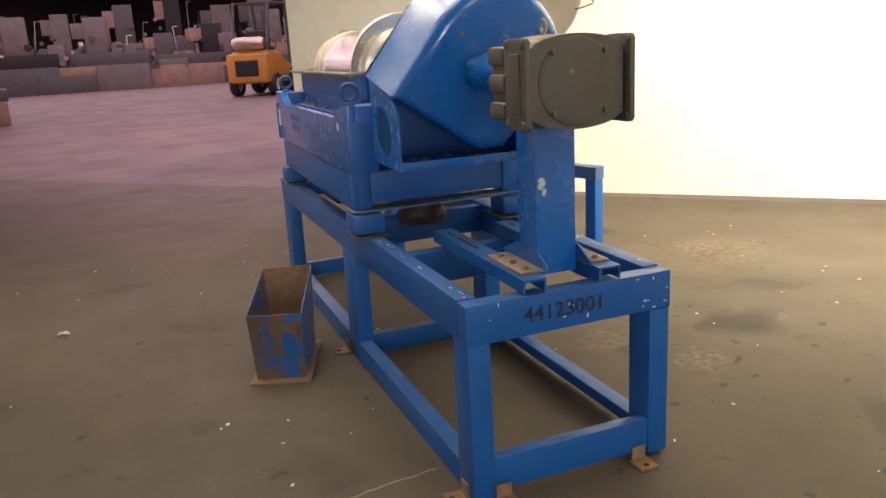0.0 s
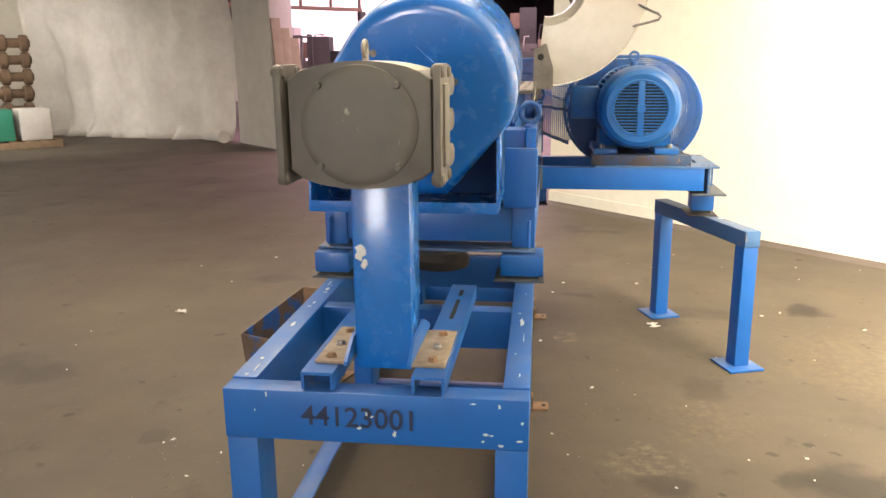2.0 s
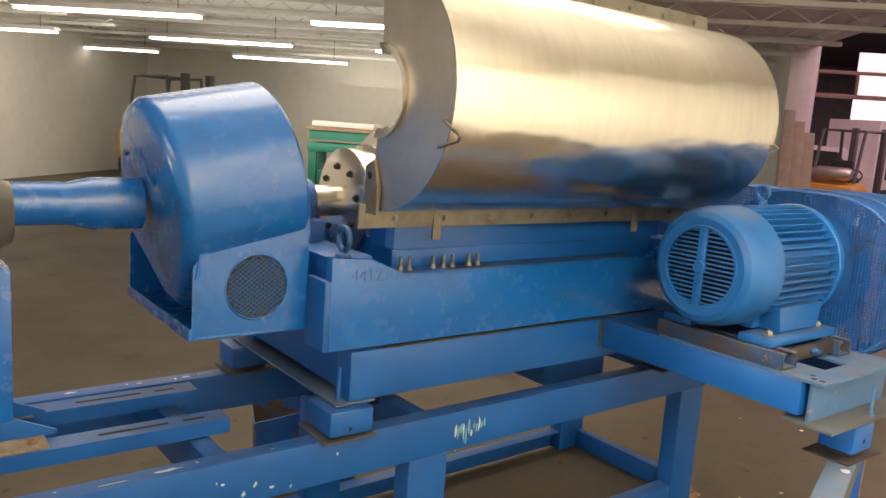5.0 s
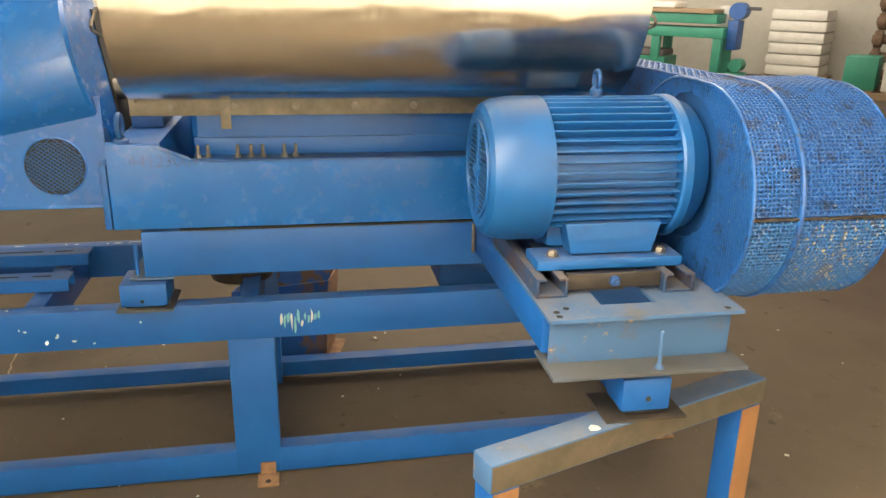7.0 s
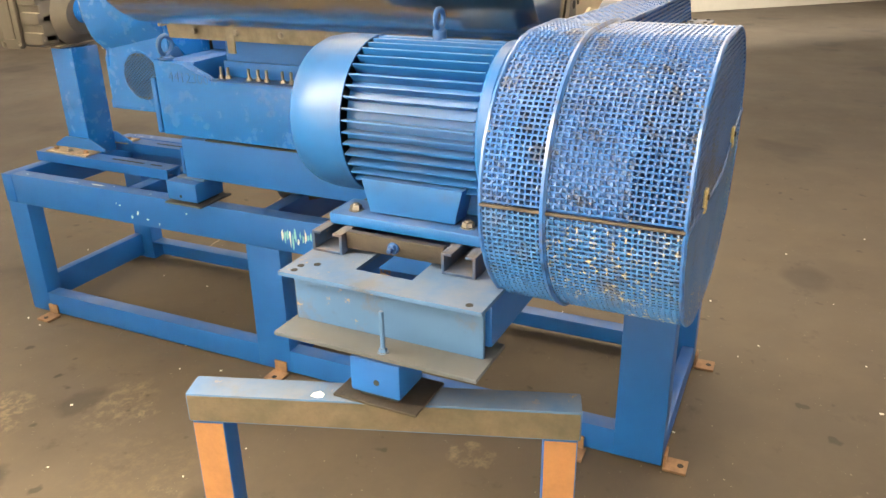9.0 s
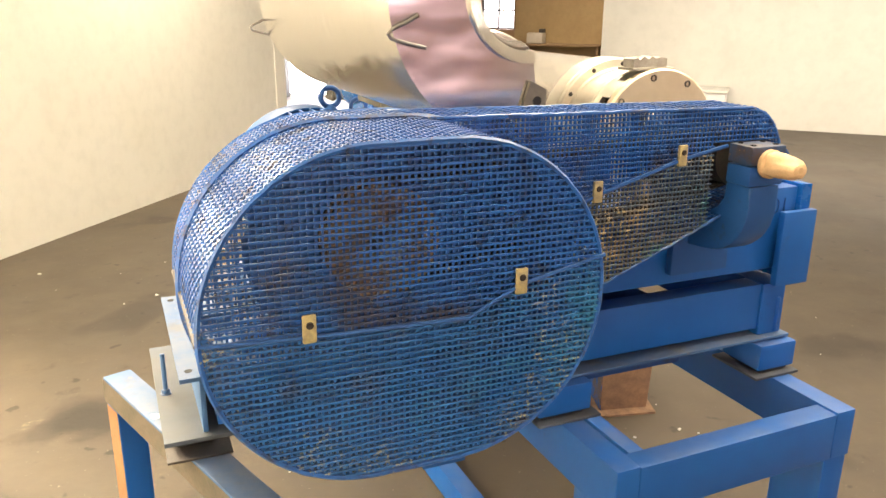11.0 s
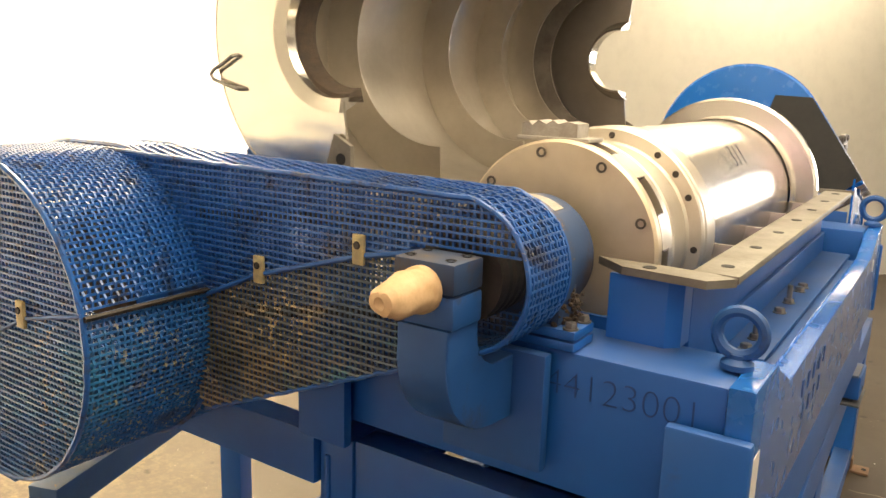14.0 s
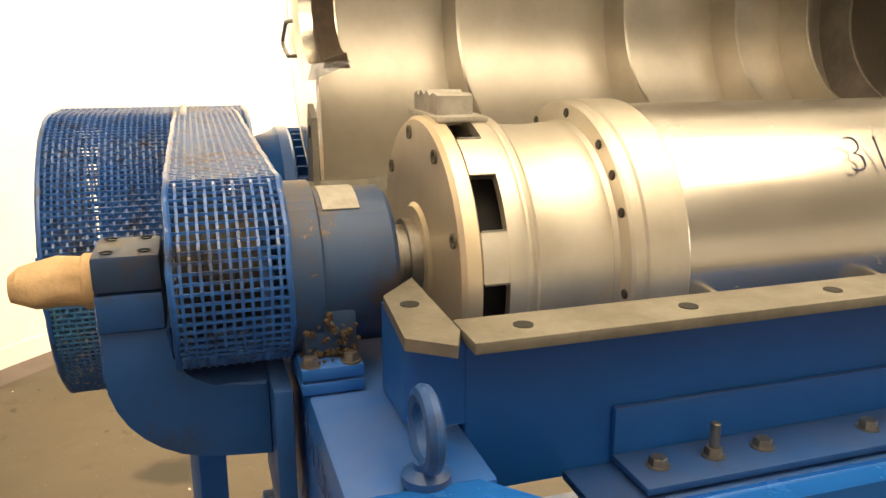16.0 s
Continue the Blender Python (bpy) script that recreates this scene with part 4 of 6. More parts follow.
for k in range(6):
    part("post", rboxed(17.91, 17.99, 6.4 + 0.9 * k, 6.46 + 0.9 * k, 2.851, 3.299, 0.005), MIXED_WARM, rl_)
for n in (6.45, 10.9):
    part("column", rboxed(17.86, 18.04, n, n + 0.18, 0.002, 2.749, 0.01), LIFT_GREY, rl_)


# ---- the steel stand ----
stand = thing("machine_stand", (0, 0, 0), "blue painted welded steel stand with chipped paint and a handwritten number", "machine stand")
SX, SL, ST = 0.36, 2.82, 0.65
part("front_beam", boxed(-SX, SX, 0, 0.062, 0.525, ST, 0.004), BLUE, stand)
for s in (-1, 1):
    x0, x1 = sorted((s * SX, s * (SX - 0.062)))
    part("side_beam", boxed(x0, x1, 0.064, SL, 0.525, ST + 0.004, 0.004), BLUE, stand)
    x0, x1 = sorted((s * (SX - 0.002), s * (SX - 0.077)))
    for y0, y1 in ((0.002, 0.115), (1.265, 1.415), (2.66, 2.815)):
        part("leg", boxed(x0, x1, y0, y1, 0.012, 0.524, 0.005), BLUE, stand)
    x0, x1 = sorted((s * (SX - 0.004), s * (SX - 0.012)))
    part("bottom_rail", box(boxed(x0, x1, 0.10, SL - 0.01, 0.012, 0.105, 0.002), *sorted((s * (SX - 0.006), s * (SX - 0.066))), 0.10, SL - 0.01, 0.097, 0.105, 0.002), BLUE, stand)
part("back_beam", boxed(-SX + 0.064, SX - 0.064, SL - 0.062, SL, 0.525, ST, 0.004), BLUE, stand)
part("cross_beam", boxed(-SX + 0.064, SX - 0.064, 0.645, 0.705, 0.525, ST - 0.003, 0.004), BLUE, stand)
part("cross_beam", boxed(-SX + 0.064, SX - 0.064, 1.31, 1.37, 0.525, ST - 0.003, 0.004), BLUE, stand)
part("bottom_front_rail", boxed(-SX + 0.078, SX - 0.078, 0.006, 0.05, 0.03, 0.142, 0.004), BLUE, stand)
part("bottom_cross_rail", boxed(-SX + 0.078, SX - 0.078, 1.33, 1.38, 0.012, 0.10, 0.004), BLUE, stand)
part("bottom_back_rail", boxed(-SX + 0.078, SX - 0.078, SL - 0.05, SL - 0.006, 0.012, 0.10, 0.004), BLUE, stand)
for x, y, dx, dy in ((-0.26, -0.035, 0, -1), (0.24, -0.035, 0, -1), (-0.395, 0.06, -1, 0), (-0.395, 1.45, -1, 0), (0.395, 1.37, 1, 0), (0.395, 2.54, 1, 0), (0.395, 0.14, 1, 0), (0.33, 2.855, 0, 1), (-0.33, 2.855, 0, 1)):
    b = boxed(x - 0.034, x + 0.034, y - 0.036, y + 0.036, 0.001, 0.011, 0.002)
    if dx:
        box(b, x - dx * 0.036, x - dx * 0.028, y - 0.026, y + 0.026, 0.011, 0.055, 0.001)
    else:
        box(b, x - 0.026, x + 0.026, y - dy * 0.036, y - dy * 0.028, 0.011, 0.055, 0.001)
    foot = part("foot_bracket", b, RUST, stand, "rusty bolted floor bracket")
    part("anchor_hole", cyl(bm_new(), 0.010, 0.0105, 0.0125, at(x + dx * 0.015, y + dy * 0.015, 0, pose(0, 0, 0, 90)), 12), BLACK, foot)
writing("handwritten_number", "44123001", 0.070, at(-0.172, -0.0008, 0.568, pose(0, 0, 0, 90, 0, -1.5)), INK, stand, 0.0006)
# flakes and drips on the beams
def flake(x, y, z, w, h, face, material, parent, n=9, seed=0):
    """A thin ragged patch of bare or foreign paint, lying on a face that looks along -y, +x or +z."""
    rnd = random.Random(seed)
    bm = bm_new()
    vs = []
    for i in range(n):
        a = 2 * math.pi * i / n
        r = 0.42 + 0.58 * rnd.random()
        p, q = r * w / 2 * math.cos(a), r * h / 2 * math.sin(a)
        vs.append(bm.verts.new({"f": (x + p, y, z + q), "r": (x, y + p, z + q), "t": (x + p, y + q, z)}[face]))
    f = bm.faces.new(vs)
    bmesh.ops.extrude_face_region(bm, geom=[f])
    d = {"f": (0, -0.0008, 0), "r": (0.0008, 0, 0), "t": (0, 0, 0.0008)}[face]
    bmesh.ops.translate(bm, verts=vs, vec=d)
    return part("paint_flake", bm, material, parent)


for k in range(16):
    rnd = random.Random(50 + k)
    flake(-SX + 0.05 + rnd.random() * 0.62 if k % 3 else 0.2 + 0.15 * rnd.random(), -0.0003, 0.53 + rnd.random() * 0.115, 0.005 + 0.018 * rnd.random() ** 2, 0.005 + 0.020 * rnd.random() ** 2, "f", CHIP_WHITE, stand, 11, k)
for k in range(12):
    rnd = random.Random(80 + k)
    flake(SX + 0.0003, 1.44 + 0.022 * k * 0.5, 0.60 - 0.035 * rnd.random(), 0.012, 0.03 + 0.06 * rnd.random(), "r", TEAL if k % 3 else CHIP_WHITE, stand, 9, k)
for k in range(8):
    rnd = random.Random(180 + k)
    flake(SX + 0.0003, 0.60 + 0.45 * rnd.random(), 0.535 + 0.09 * rnd.random(), 0.006 + 0.010 * rnd.random(), 0.008 + 0.03 * rnd.random() ** 2, "r", CHIP_WHITE, stand, 11, k)
for k in range(16):
    rnd = random.Random(140 + k)
    s = -1 if k % 3 else 1
    flake(s * (SX - 0.031) + 0.02 * (rnd.random() - 0.5), 0.05 + 0.9 * rnd.random(), ST + 0.0045, 0.004 + 0.014 * rnd.random() ** 2, 0.010 + 0.08 * rnd.random() ** 2, "t", CHIP_WHITE, stand, 9, k)

stand.matrix_basis = Matrix.Rotation(radians(0.9), 4, "Z")

# ---- channels, post and gearbox ----
def channel(bm, x0, x1, y0, y1, z0, z1, t=0.007):
    """An upside-down U section along y."""
    return prism(bm, [(x0, z0), (x0 + t, z0), (x0 + t, z1 - t), (x1 - t, z1 - t), (x1 - t, z0), (x1, z0), (x1, z1), (x0, z1)], y0, y1)


CH0 = ST + 0.0055
for s in (-1, 1):
    ch = thing("support_channel", (s * 0.13, 0.38, CH0), "blue steel channel lying across the stand, paint scuffed", "steel channel", "channels under the post")
    part("channel", channel(bm_new(), s * 0.13 - 0.038, s * 0.13 + 0.038, 0.0, 0.76, CH0, CH0 + 0.042), BLUE, ch)
    part("slot", boxed(s * 0.13 - 0.006, s * 0.13 + 0.006, 0.42, 0.60, CH0 + 0.0415, CH0 + 0.0425, 0), BLACK, ch)
    part("slot", boxed(s * 0.13 - 0.006, s * 0.13 + 0.006, 0.64, 0.70, CH0 + 0.0415, CH0 + 0.0425, 0), BLACK, ch)
CT = CH0 + 0.0425
post = thing("gearbox_post", (0.006, 0.17, CT), "blue square steel post with welded gussets and a paint chip", "support post")
part("column", boxed(-0.064, 0.076, 0.109, 0.235, CT - 0.03, 1.139, 0.008), BLUE_GLOSS, post)
for s in (-1, 1):
    xs = 0.006 + s * 0.071
    b = bm_new()
    vs = [(0.03, CT + 0.006), (0.33, CT + 0.006), (0.33, CT + 0.016), (0.245, CT + 0.055), (0.10, CT + 0.055), (0.03, CT + 0.016)]
    prism(b, [(y, z) for y, z in vs], 0, 0.008, Matrix(((0, s, 0, xs), (1, 0, 0, 0), (0, 0, 1, 0), (0, 0, 0, 1))))
    part("gusset", b, BLUE, post)
    x0, x1 = sorted((xs, xs + s * 0.085))
    part("foot_plate", boxed(x0, x1, 0.055, 0.30, CT + 0.0005, CT + 0.0075, 0.001), DIRTY_PLATE, post, "dirty unpainted shim plate")
    for y in (0.085, 0.17, 0.265):
        part("bolt", hexbolt(bm_new(), at(xs + s * 0.052, y, CT + 0.0085, pose(0, 0, 0, 90)), 0.010, 0.009), BOLT_STEEL if y == 0.17 else RUST, post)
flake(-0.044, 0.1085, 0.958, 0.036, 0.044, "f", CHIP_WHITE, post, 13, 5)
flake(-0.036, 0.1085, 0.932, 0.022, 0.034, "f", CHIP_WHITE, post, 9, 6)

GX, GZ = 0.0, 1.272
gear = thing("gearbox", (GX, 0.08, 1.14), "dusty grey cast gearbox drive with a round bolted cover", "gearbox")
b = bm_new()
GZ = 1.265
outl = []
for sz in (1, -1):
    for k in range(13):
        f = -1 + k / 6
        outl.append((GX + sz * -f * 0.152, GZ + sz * (0.104 + 0.028 * (1 - f * f) - 0.010 * max(0.0, abs(f) - 0.83) * 6)))
prism(b, outl, -0.038, 0.17, None, 0.010)
part("housing", b, GREY_CAST, gear)
part("front_cover", lathe(bm_new(), [(1e-6, -0.046), (0.108, -0.046), (0.118, -0.044), (0.124, -0.041), (0.1255, -0.036)], 56, at(GX, 0, GZ)), GREY_CAST, gear, "round dusty cover plate")
for sx in (-1, 1):
    for sz in (-1, 1):
        part("cover_bolt", hexbolt(bm_new(), at(GX + sx * 0.082, -0.045, GZ + sz * 0.083, pose(0, 0, 0, 0, 0, 180)), 0.008, 0.010), GREY_CAST, gear)
for s in (-1, 1):
    x = GX + s * 0.166
    fo_ = []
    for sy, sz, a0 in ((1, 1, 0), (-1, 1, 90), (-1, -1, 180), (1, -1, 270)):
        for k in range(4):
            a = radians(a0 + 30 * k)
            fo_.append((sy * 0.048 + 0.017 * math.cos(a), GZ + sz * 0.108 + 0.017 * math.sin(a)))
    sf = part("side_flange", prism(bm_new(), fo_, x - 0.008, x + 0.008, Matrix(((0, 1, 0, 0), (1, 0, 0, 0.005), (0, 0, 1, 0), (0, 0, 0, 1))), 0.003), GREY_CAST, gear, "flange plate with four bolt ears")
    for y in (-0.042, 0.052):
        for z in (-0.109, 0.109):
            part("ear_boss", cyl(bm_new(), 0.013, -0.014, 0.014, at(x, y, GZ + z, ALONG_X), 16, 0.004), GREY_CAST, sf)
    part("side_cover", boxed(*sorted((x + s * 0.006, x + s * 0.014)), -0.030, 0.040, GZ - 0.085, GZ + 0.085, 0.006), GREY_CAST, gear)
    for z in (-0.080, 0.0, 0.078):
        part("rear_lug", boxed(*sorted((GX + s * 0.085, GX + s * 0.172)), 0.085, 0.195, GZ + z - 0.027, GZ + z + 0.027, 0.016), GREY_CAST, gear)
    part("lug_web", boxed(*sorted((GX + s * 0.09, GX + s * 0.158)), 0.070, 0.195, GZ - 0.10, GZ + 0.10, 0.012), GREY_CAST, gear)
part("rear_housing", lathe(bm_new(), [(0.125, 0.15), (0.120, 0.19), (0.09, 0.215), (0.075, 0.245), (1e-6, 0.245)], 40, at(GX, 0, GZ)), GREY_CAST, gear)
part("base_pad", boxed(-0.10, 0.10, -0.01, 0.20, 1.1395, 1.150, 0.004), GREY_CAST, gear)
eye = part("lifting_eye", ring(bm_new(), (GX - 0.02, 0.12, GZ + 0.158), 0.016, 0.0055, "x", 20), BOLT_STEEL, gear)
part("eye_stem", cyl(bm_new(), 0.008, 0, 0.02, at(GX - 0.02, 0.12, GZ + 0.124, ALONG_Z), 10), BOLT_STEEL, eye)
shaft_c = thing("drive_shaft_tube", (XM, 0.40, 1.2), "blue painted drive shaft tube between gearbox and guard", "shaft tube")
part("tube", lathe(bm_new(), [(1e-6, 0.235), (0.056, 0.235), (0.056, 0.38), (0.070, 0.44), (0.070, 0.56), (1e-6, 0.56)], 36, at(-0.02, 0, 1.285)), BLUE_GLOSS, shaft_c)

# ---- round drum guard ----
def drum_outline(cx, cz, R, zb, half, n=44):
    """Circle on top that tapers to a narrow flat foot, counterclockwise from the foot's right end."""
    pts = [(cx + half, zb)]
    a0, a1 = -22, 202
    for i in range(n + 1):
        a = radians(a0 + (a1 - a0) * i / n)
        pts.append((cx + R * math.cos(a), cz + R * math.sin(a)))
    pts.append((cx - half, zb))
    return pts


guard = thing("drum_guard", (-0.03, 0.7, 0.96), "glossy blue round sheet metal guard swung up over the coupling", "machine guard")
TILT = at(0.0, 0.572, 1.30, pose(0, 0, 0, 12, 0, 0))        # the drum leans back towards the gearbox
DG = drum_outline(0.038, 0.010, 0.262, -0.31, 0.052)
DG = [p for p in DG if p[0] > 0.038 - 0.262 * 0.82 or p[1] > 0.14]
DG.insert(len(DG) - 1, (-0.345, -0.085))
def rolled_drum(outline, c, depth, r, n=6):
    """A hood with its front edge rolled to radius r, from an outline round the centre c."""
    bm = bm_new()
    size = 0.262
    steps = [((1 - math.sin(radians(90 * k / n))) * r, (1 - math.cos(radians(90 * k / n))) * r) for k in range(n + 1)]
    rings = []
    for inset, y in steps + [(0.0, depth - 0.01), (0.008, depth)]:
        f = 1 - inset / size
        rings.append([bm.verts.new(TILT @ Vector((c[0] + (x - c[0]) * f, y, c[1] + (z - c[1]) * f))) for x, z in outline])
    k = len(outline)
    for A, B in zip(rings, rings[1:]):
        for i in range(k):
            bm.faces.new((A[i], A[(i + 1) % k], B[(i + 1) % k], B[i]))
    bm.faces.new(rings[0])
    bm.faces.new(list(reversed(rings[-1])))
    return bm


part("drum", rolled_drum(DG, (0.038, -0.02), 0.345, 0.045), BLUE_GLOSS, guard)
# black sheet in the shape of the shade inside the hood's open rear
shade_outline = [(-0.06, 0.17), (-0.17, 0.165), (-0.340, -0.075), (-0.20, -0.20), (-0.02, -0.29), (0.06, -0.29)]
part("hood_shade", prism(bm_new(), shade_outline, 0.346, 0.350, TILT), BLACK, guard, "black sheet standing in for the shade inside the hood")
for x, z in ((0.125, 0.04), (0.035, -0.09), (-0.10, 0.12)):
    part("screw", hexbolt(bm_new(), TILT @ at(x, 0.0, z, pose(0, 0, 0, 0, 0, 180)), 0.008, 0.006), BOLT_STEEL, guard)
part("stay_rod", pipe(bm_new(), [TILT @ Vector((0.125, -0.006, 0.04)), TILT @ Vector((0.02, -0.006, 0.14))], 0.003, False, 6), BLUE_GLOSS, guard)
X0, X1 = -0.325, 0.245
part("bottom_plate", boxed(X0, X1, 0.62, 0.945, 0.957, 0.966, 0.003), BLUE_GLOSS, guard)
part("front_lip", boxed(X0, X1, 0.612, 0.62, 0.957, 0.99, 0.002), BLUE_GLOSS, guard)
for s, x in ((1, X1), (-1, X0)):
    b = bm_new()
    prism(b, [(0.62, 0.966), (0.945, 0.966), (0.945, 1.30), (0.88, 1.30), (0.84, 1.245), (0.70, 1.215), (0.645, 1.19), (0.62, 1.15)], 0, 0.006, Matrix(((0, -s, 0, x), (1, 0, 0, 0), (0, 0, 1, 0), (0, 0, 0, 1))))
    side = part("side_plate", b, BLUE_GLOSS, guard)
    part("vent_backing", cyl(bm_new(), 0.088, -0.001, 0.0012, at(x, 0.795, 1.09, ALONG_X), 40, 0), BLACK, side)
    lines = []
    R = 0.088
    for k in range(-14, 15):
        for sg in (-1, 1):
            off = k * 0.0125
            pts = []
            for t in np.linspace(-0.14, 0.14, 15):
                yy, zz = t * 0.80 , sg * t * 0.6 + off
                if yy * yy + zz * zz < R * R:
                    pts.append((x + s * 0.002, 0.795 + yy, 1.09 + zz))
            if len(pts) > 1:
                lines.append((pts, False, (1, 0, 0)))
    wires("vent_mesh", lines, 0.0017, BLUE_MOTOR, side, "expanded metal vent mesh")
    part("vent_rim", ring(bm_new(), (x, 0.795, 1.09), 0.089, 0.003, "x", 40), BLUE_GLOSS, side)
    part("edge_bead", pipe(bm_new(), [(x, 0.63, 1.12), (x, 0.64, 1.185), (x, 0.70, 1.217), (x, 0.84, 1.247), (x, 0.87, 1.275)], 0.006, False, 8), BLUE_GLOSS, side)
part("back_plate", boxed(X0 + 0.01, X1 - 0.01, 0.940, 0.946, 0.966, 1.20, 0.002), BLUE_DARK, guard)

# ---- base frame, casing, isolators ----
CX0, CX1 = -0.415, 0.345
CY0, CY1 = 0.965, 2.575
base = thing("base_frame", (-0.03, 1.8, 0.757), "blue box section base frame under the centrifuge", "base frame")
for x0, x1 in ((CX0 + 0.01, CX0 + 0.09), (CX1 - 0.08, CX1)):
    part("side_channel", boxed(x0, x1, CY0 + 0.075, CY1 - 0.03, 0.757, 0.903, 0.004), BLUE, base)
    part("top_lip", boxed(x0 - 0.002, x1 + 0.002, CY0 + 0.19, CY1 - 0.19, 0.9035, 0.909, 0.001), BLACK, base)
for y0, y1 in ((CY0 + 0.08, CY0 + 0.14), (CY1 - 0.095, CY1 - 0.035)):
    part("end_channel", boxed(CX0 + 0.091, CX1 - 0.081, y0, y1, 0.775, 0.903, 0.004), BLUE, base)
for y0, y1 in ((CY0 + 0.03, CY0 + 0.16), (CY1 - 0.14, CY1 - 0.01)):
    part("bottom_flange", boxed(CX0 - 0.005, CX1 + 0.005, y0, y1, 0.749, 0.7565, 0.002), BLUE_FADED, base)
for s, x in ((-1, CX0 + 0.03), (1, CX1 - 0.02)):
    for y in (CY0 + 0.05, CY1 - 0.03):
        part("jack_bolt", cyl(bm_new(), 0.006, 0, 0.10, at(x, y, 0.76, ALONG_Z), 10), BLUE, base)
b = bm_new()
lathe(b, [(0.11, 0.0), (0.115, 0.02), (0.115, 0.035), (0.095, 0.06), (0.095, 0.14)], 36, at(XM + 0.02, 1.30, 0.62, pose(0, 0, 0, 90)) @ pose(0, 0, 0, 0, 0, 0))
part("discharge_chute", b, DARK_STEEL, base, "black round discharge flange under the frame")
part("solids_chute", boxed(-0.25, 0.16, 2.0, 2.34, 0.60, 0.76, 0.01), BLUE_DARK, base)

iso_i = 0
for x0, x1, y0 in ((CX1 - 0.115, 0.377, 0.965), (-0.425, CX0 + 0.115, 0.955), (CX1 - 0.115, 0.377, 2.45), (-0.425, CX0 + 0.115, 2.45)):
    iso = thing("vibration_isolator", ((x0 + x1) / 2, y0 + 0.07, ST + 0.004), "blue steel housed vibration isolator block on the stand", "vibration isolator", "isolators under the base frame")
    part("base_plate", boxed(x0 - 0.02 if x0 > 0 else x0 - 0.005, x1 + 0.005 if x0 > 0 else x1 + 0.02, y0 - 0.015, y0 + 0.155, ST + 0.0045, ST + 0.012, 0.002), DIRTY_BLUE, iso)
    part("housing", boxed(x0, x1, y0, y0 + 0.14, ST + 0.022, 0.745, 0.007), BLUE, iso)
    part("rubber", boxed(x0 + 0.015, x1 - 0.015, y0 + 0.012, y0 + 0.128, ST + 0.012, ST + 0.022, 0.002), RUBBER, iso)
    s = 1 if x0 > 0 else -1
    part("pin_hole", cyl(bm_new(), 0.006, -0.001, 0.001, at(x1 if s > 0 else x0, y0 + 0.065, 0.690, ALONG_X), 12, 0), BLACK, iso)

casing = thing("casing_frame", (-0.03, 1.77, 0.905), "blue cast machine frame with raised bearing ends, numbered by hand", "machine frame")
for x0, x1 in ((CX1 - 0.035, CX1), (CX0, CX0 + 0.035)):
    prof = [(CY0, 0.912), (CY1, 0.912), (CY1, 1.178), (CY1 - 0.13, 1.178), (CY1 - 0.25, 1.112), (CY0 + 0.25, 1.112), (CY0 + 0.135, 1.168), (CY0, 1.178)]
    b = prism(bm_new(), prof, 0, x1 - x0, Matrix(((0, 1, 0, x0), (1, 0, 0, 0), (0, 0, 1, 0), (0, 0, 0, 1))), 0.005)
    part("side_plate", b, BLUE_GLOSS, casing)
    s = 1 if x0 > 0 else -1
    xo = x1 if s > 0 else x0
    xi = xo - s * 0.13
    part("ledge", boxed(*sorted((xo - s * 0.036, xi)), CY0 + 0.26, CY1 - 0.26, 1.098, 1.108, 0.002), BLUE_DARK, casing)
for y0, y1 in ((CY0 + 0.012, CY0 + 0.15), (CY1 - 0.15, CY1 - 0.012)):
    part("end_beam", boxed(CX0 + 0.036, CX1 - 0.036, y0, y1, 0.955, 1.172, 0.006), BLUE, casing)
for sx, x0, x1 in ((1, CX1 - 0.105, CX1 + 0.006), (-1, CX0 - 0.006, CX0 + 0.105)):
    part("corner_pad", boxed(x0, x1, CY0 - 0.022, CY0 - 0.001, 0.915, 1.115, 0.006), BLUE, casing)
    part("corner_pad", boxed(x0, x1, CY1 + 0.001, CY1 + 0.022, 0.915, 1.115, 0.006), BLUE, casing)
writing("handwritten_number", "44123001", 0.052, at(CX1 + 0.0012, CY0 + 0.06, 1.105, Matrix(((0, 0, 1, 0), (1, 0, 0, 0), (0, 1, 0, 0), (0, 0, 0, 1)))), INK_FAINT, casing, -0.0015)
writing("handwritten_number", "44123001", 0.058, at(-0.12, CY1 - 0.0105, 1.105, Matrix(((-1, 0, 0, 0), (0, 0, 1, 0), (0, 1, 0, 0), (0, 0, 0, 1)))), INK_FAINT, casing, -0.0015)
part("data_label", boxed(CX0 - 0.0012, CX0 - 0.0002, CY1 - 0.06, CY1 - 0.02, 0.99, 1.08, 0), LABEL_WHITE, casing, "white paper data label")
part("data_label", boxed(CX0 - 0.0012, CX0 - 0.0002, CY0 + 0.16, CY0 + 0.19, 1.07, 1.10, 0), LABEL_WHITE, casing)
for k in range(9):
    part("stencil_bar", boxed(CX0 - 0.001, CX0 - 0.0002, CY1 - 0.40 - 0.028 * k, CY1 - 0.385 - 0.028 * k, 1.045 - 0.05 * (k % 2), 1.075 - 0.05 * (k % 2), 0), INK_FAINT, casing)


def eyebolt(x, y, z, R, axis, label):
    t = thing("eye_bolt", (x, y, z), label, "eye bolt", "lifting eyes on the frame")
    part("ring", ring(bm_new(), (x, y, z + R + 0.018), R, R * 0.28, axis, 26), BLUE_DARK, t)
    b = lathe(bm_new(), [(1e-6, 0), (R * 0.72, 0), (R * 0.72, 0.008), (R * 0.4, 0.014), (R * 0.4, 0.02), (1e-6, 0.02)], 20, at(x, y, z, pose(0, 0, 0, 90)))
    part("collar", b, BLUE_DARK, t)
    return t


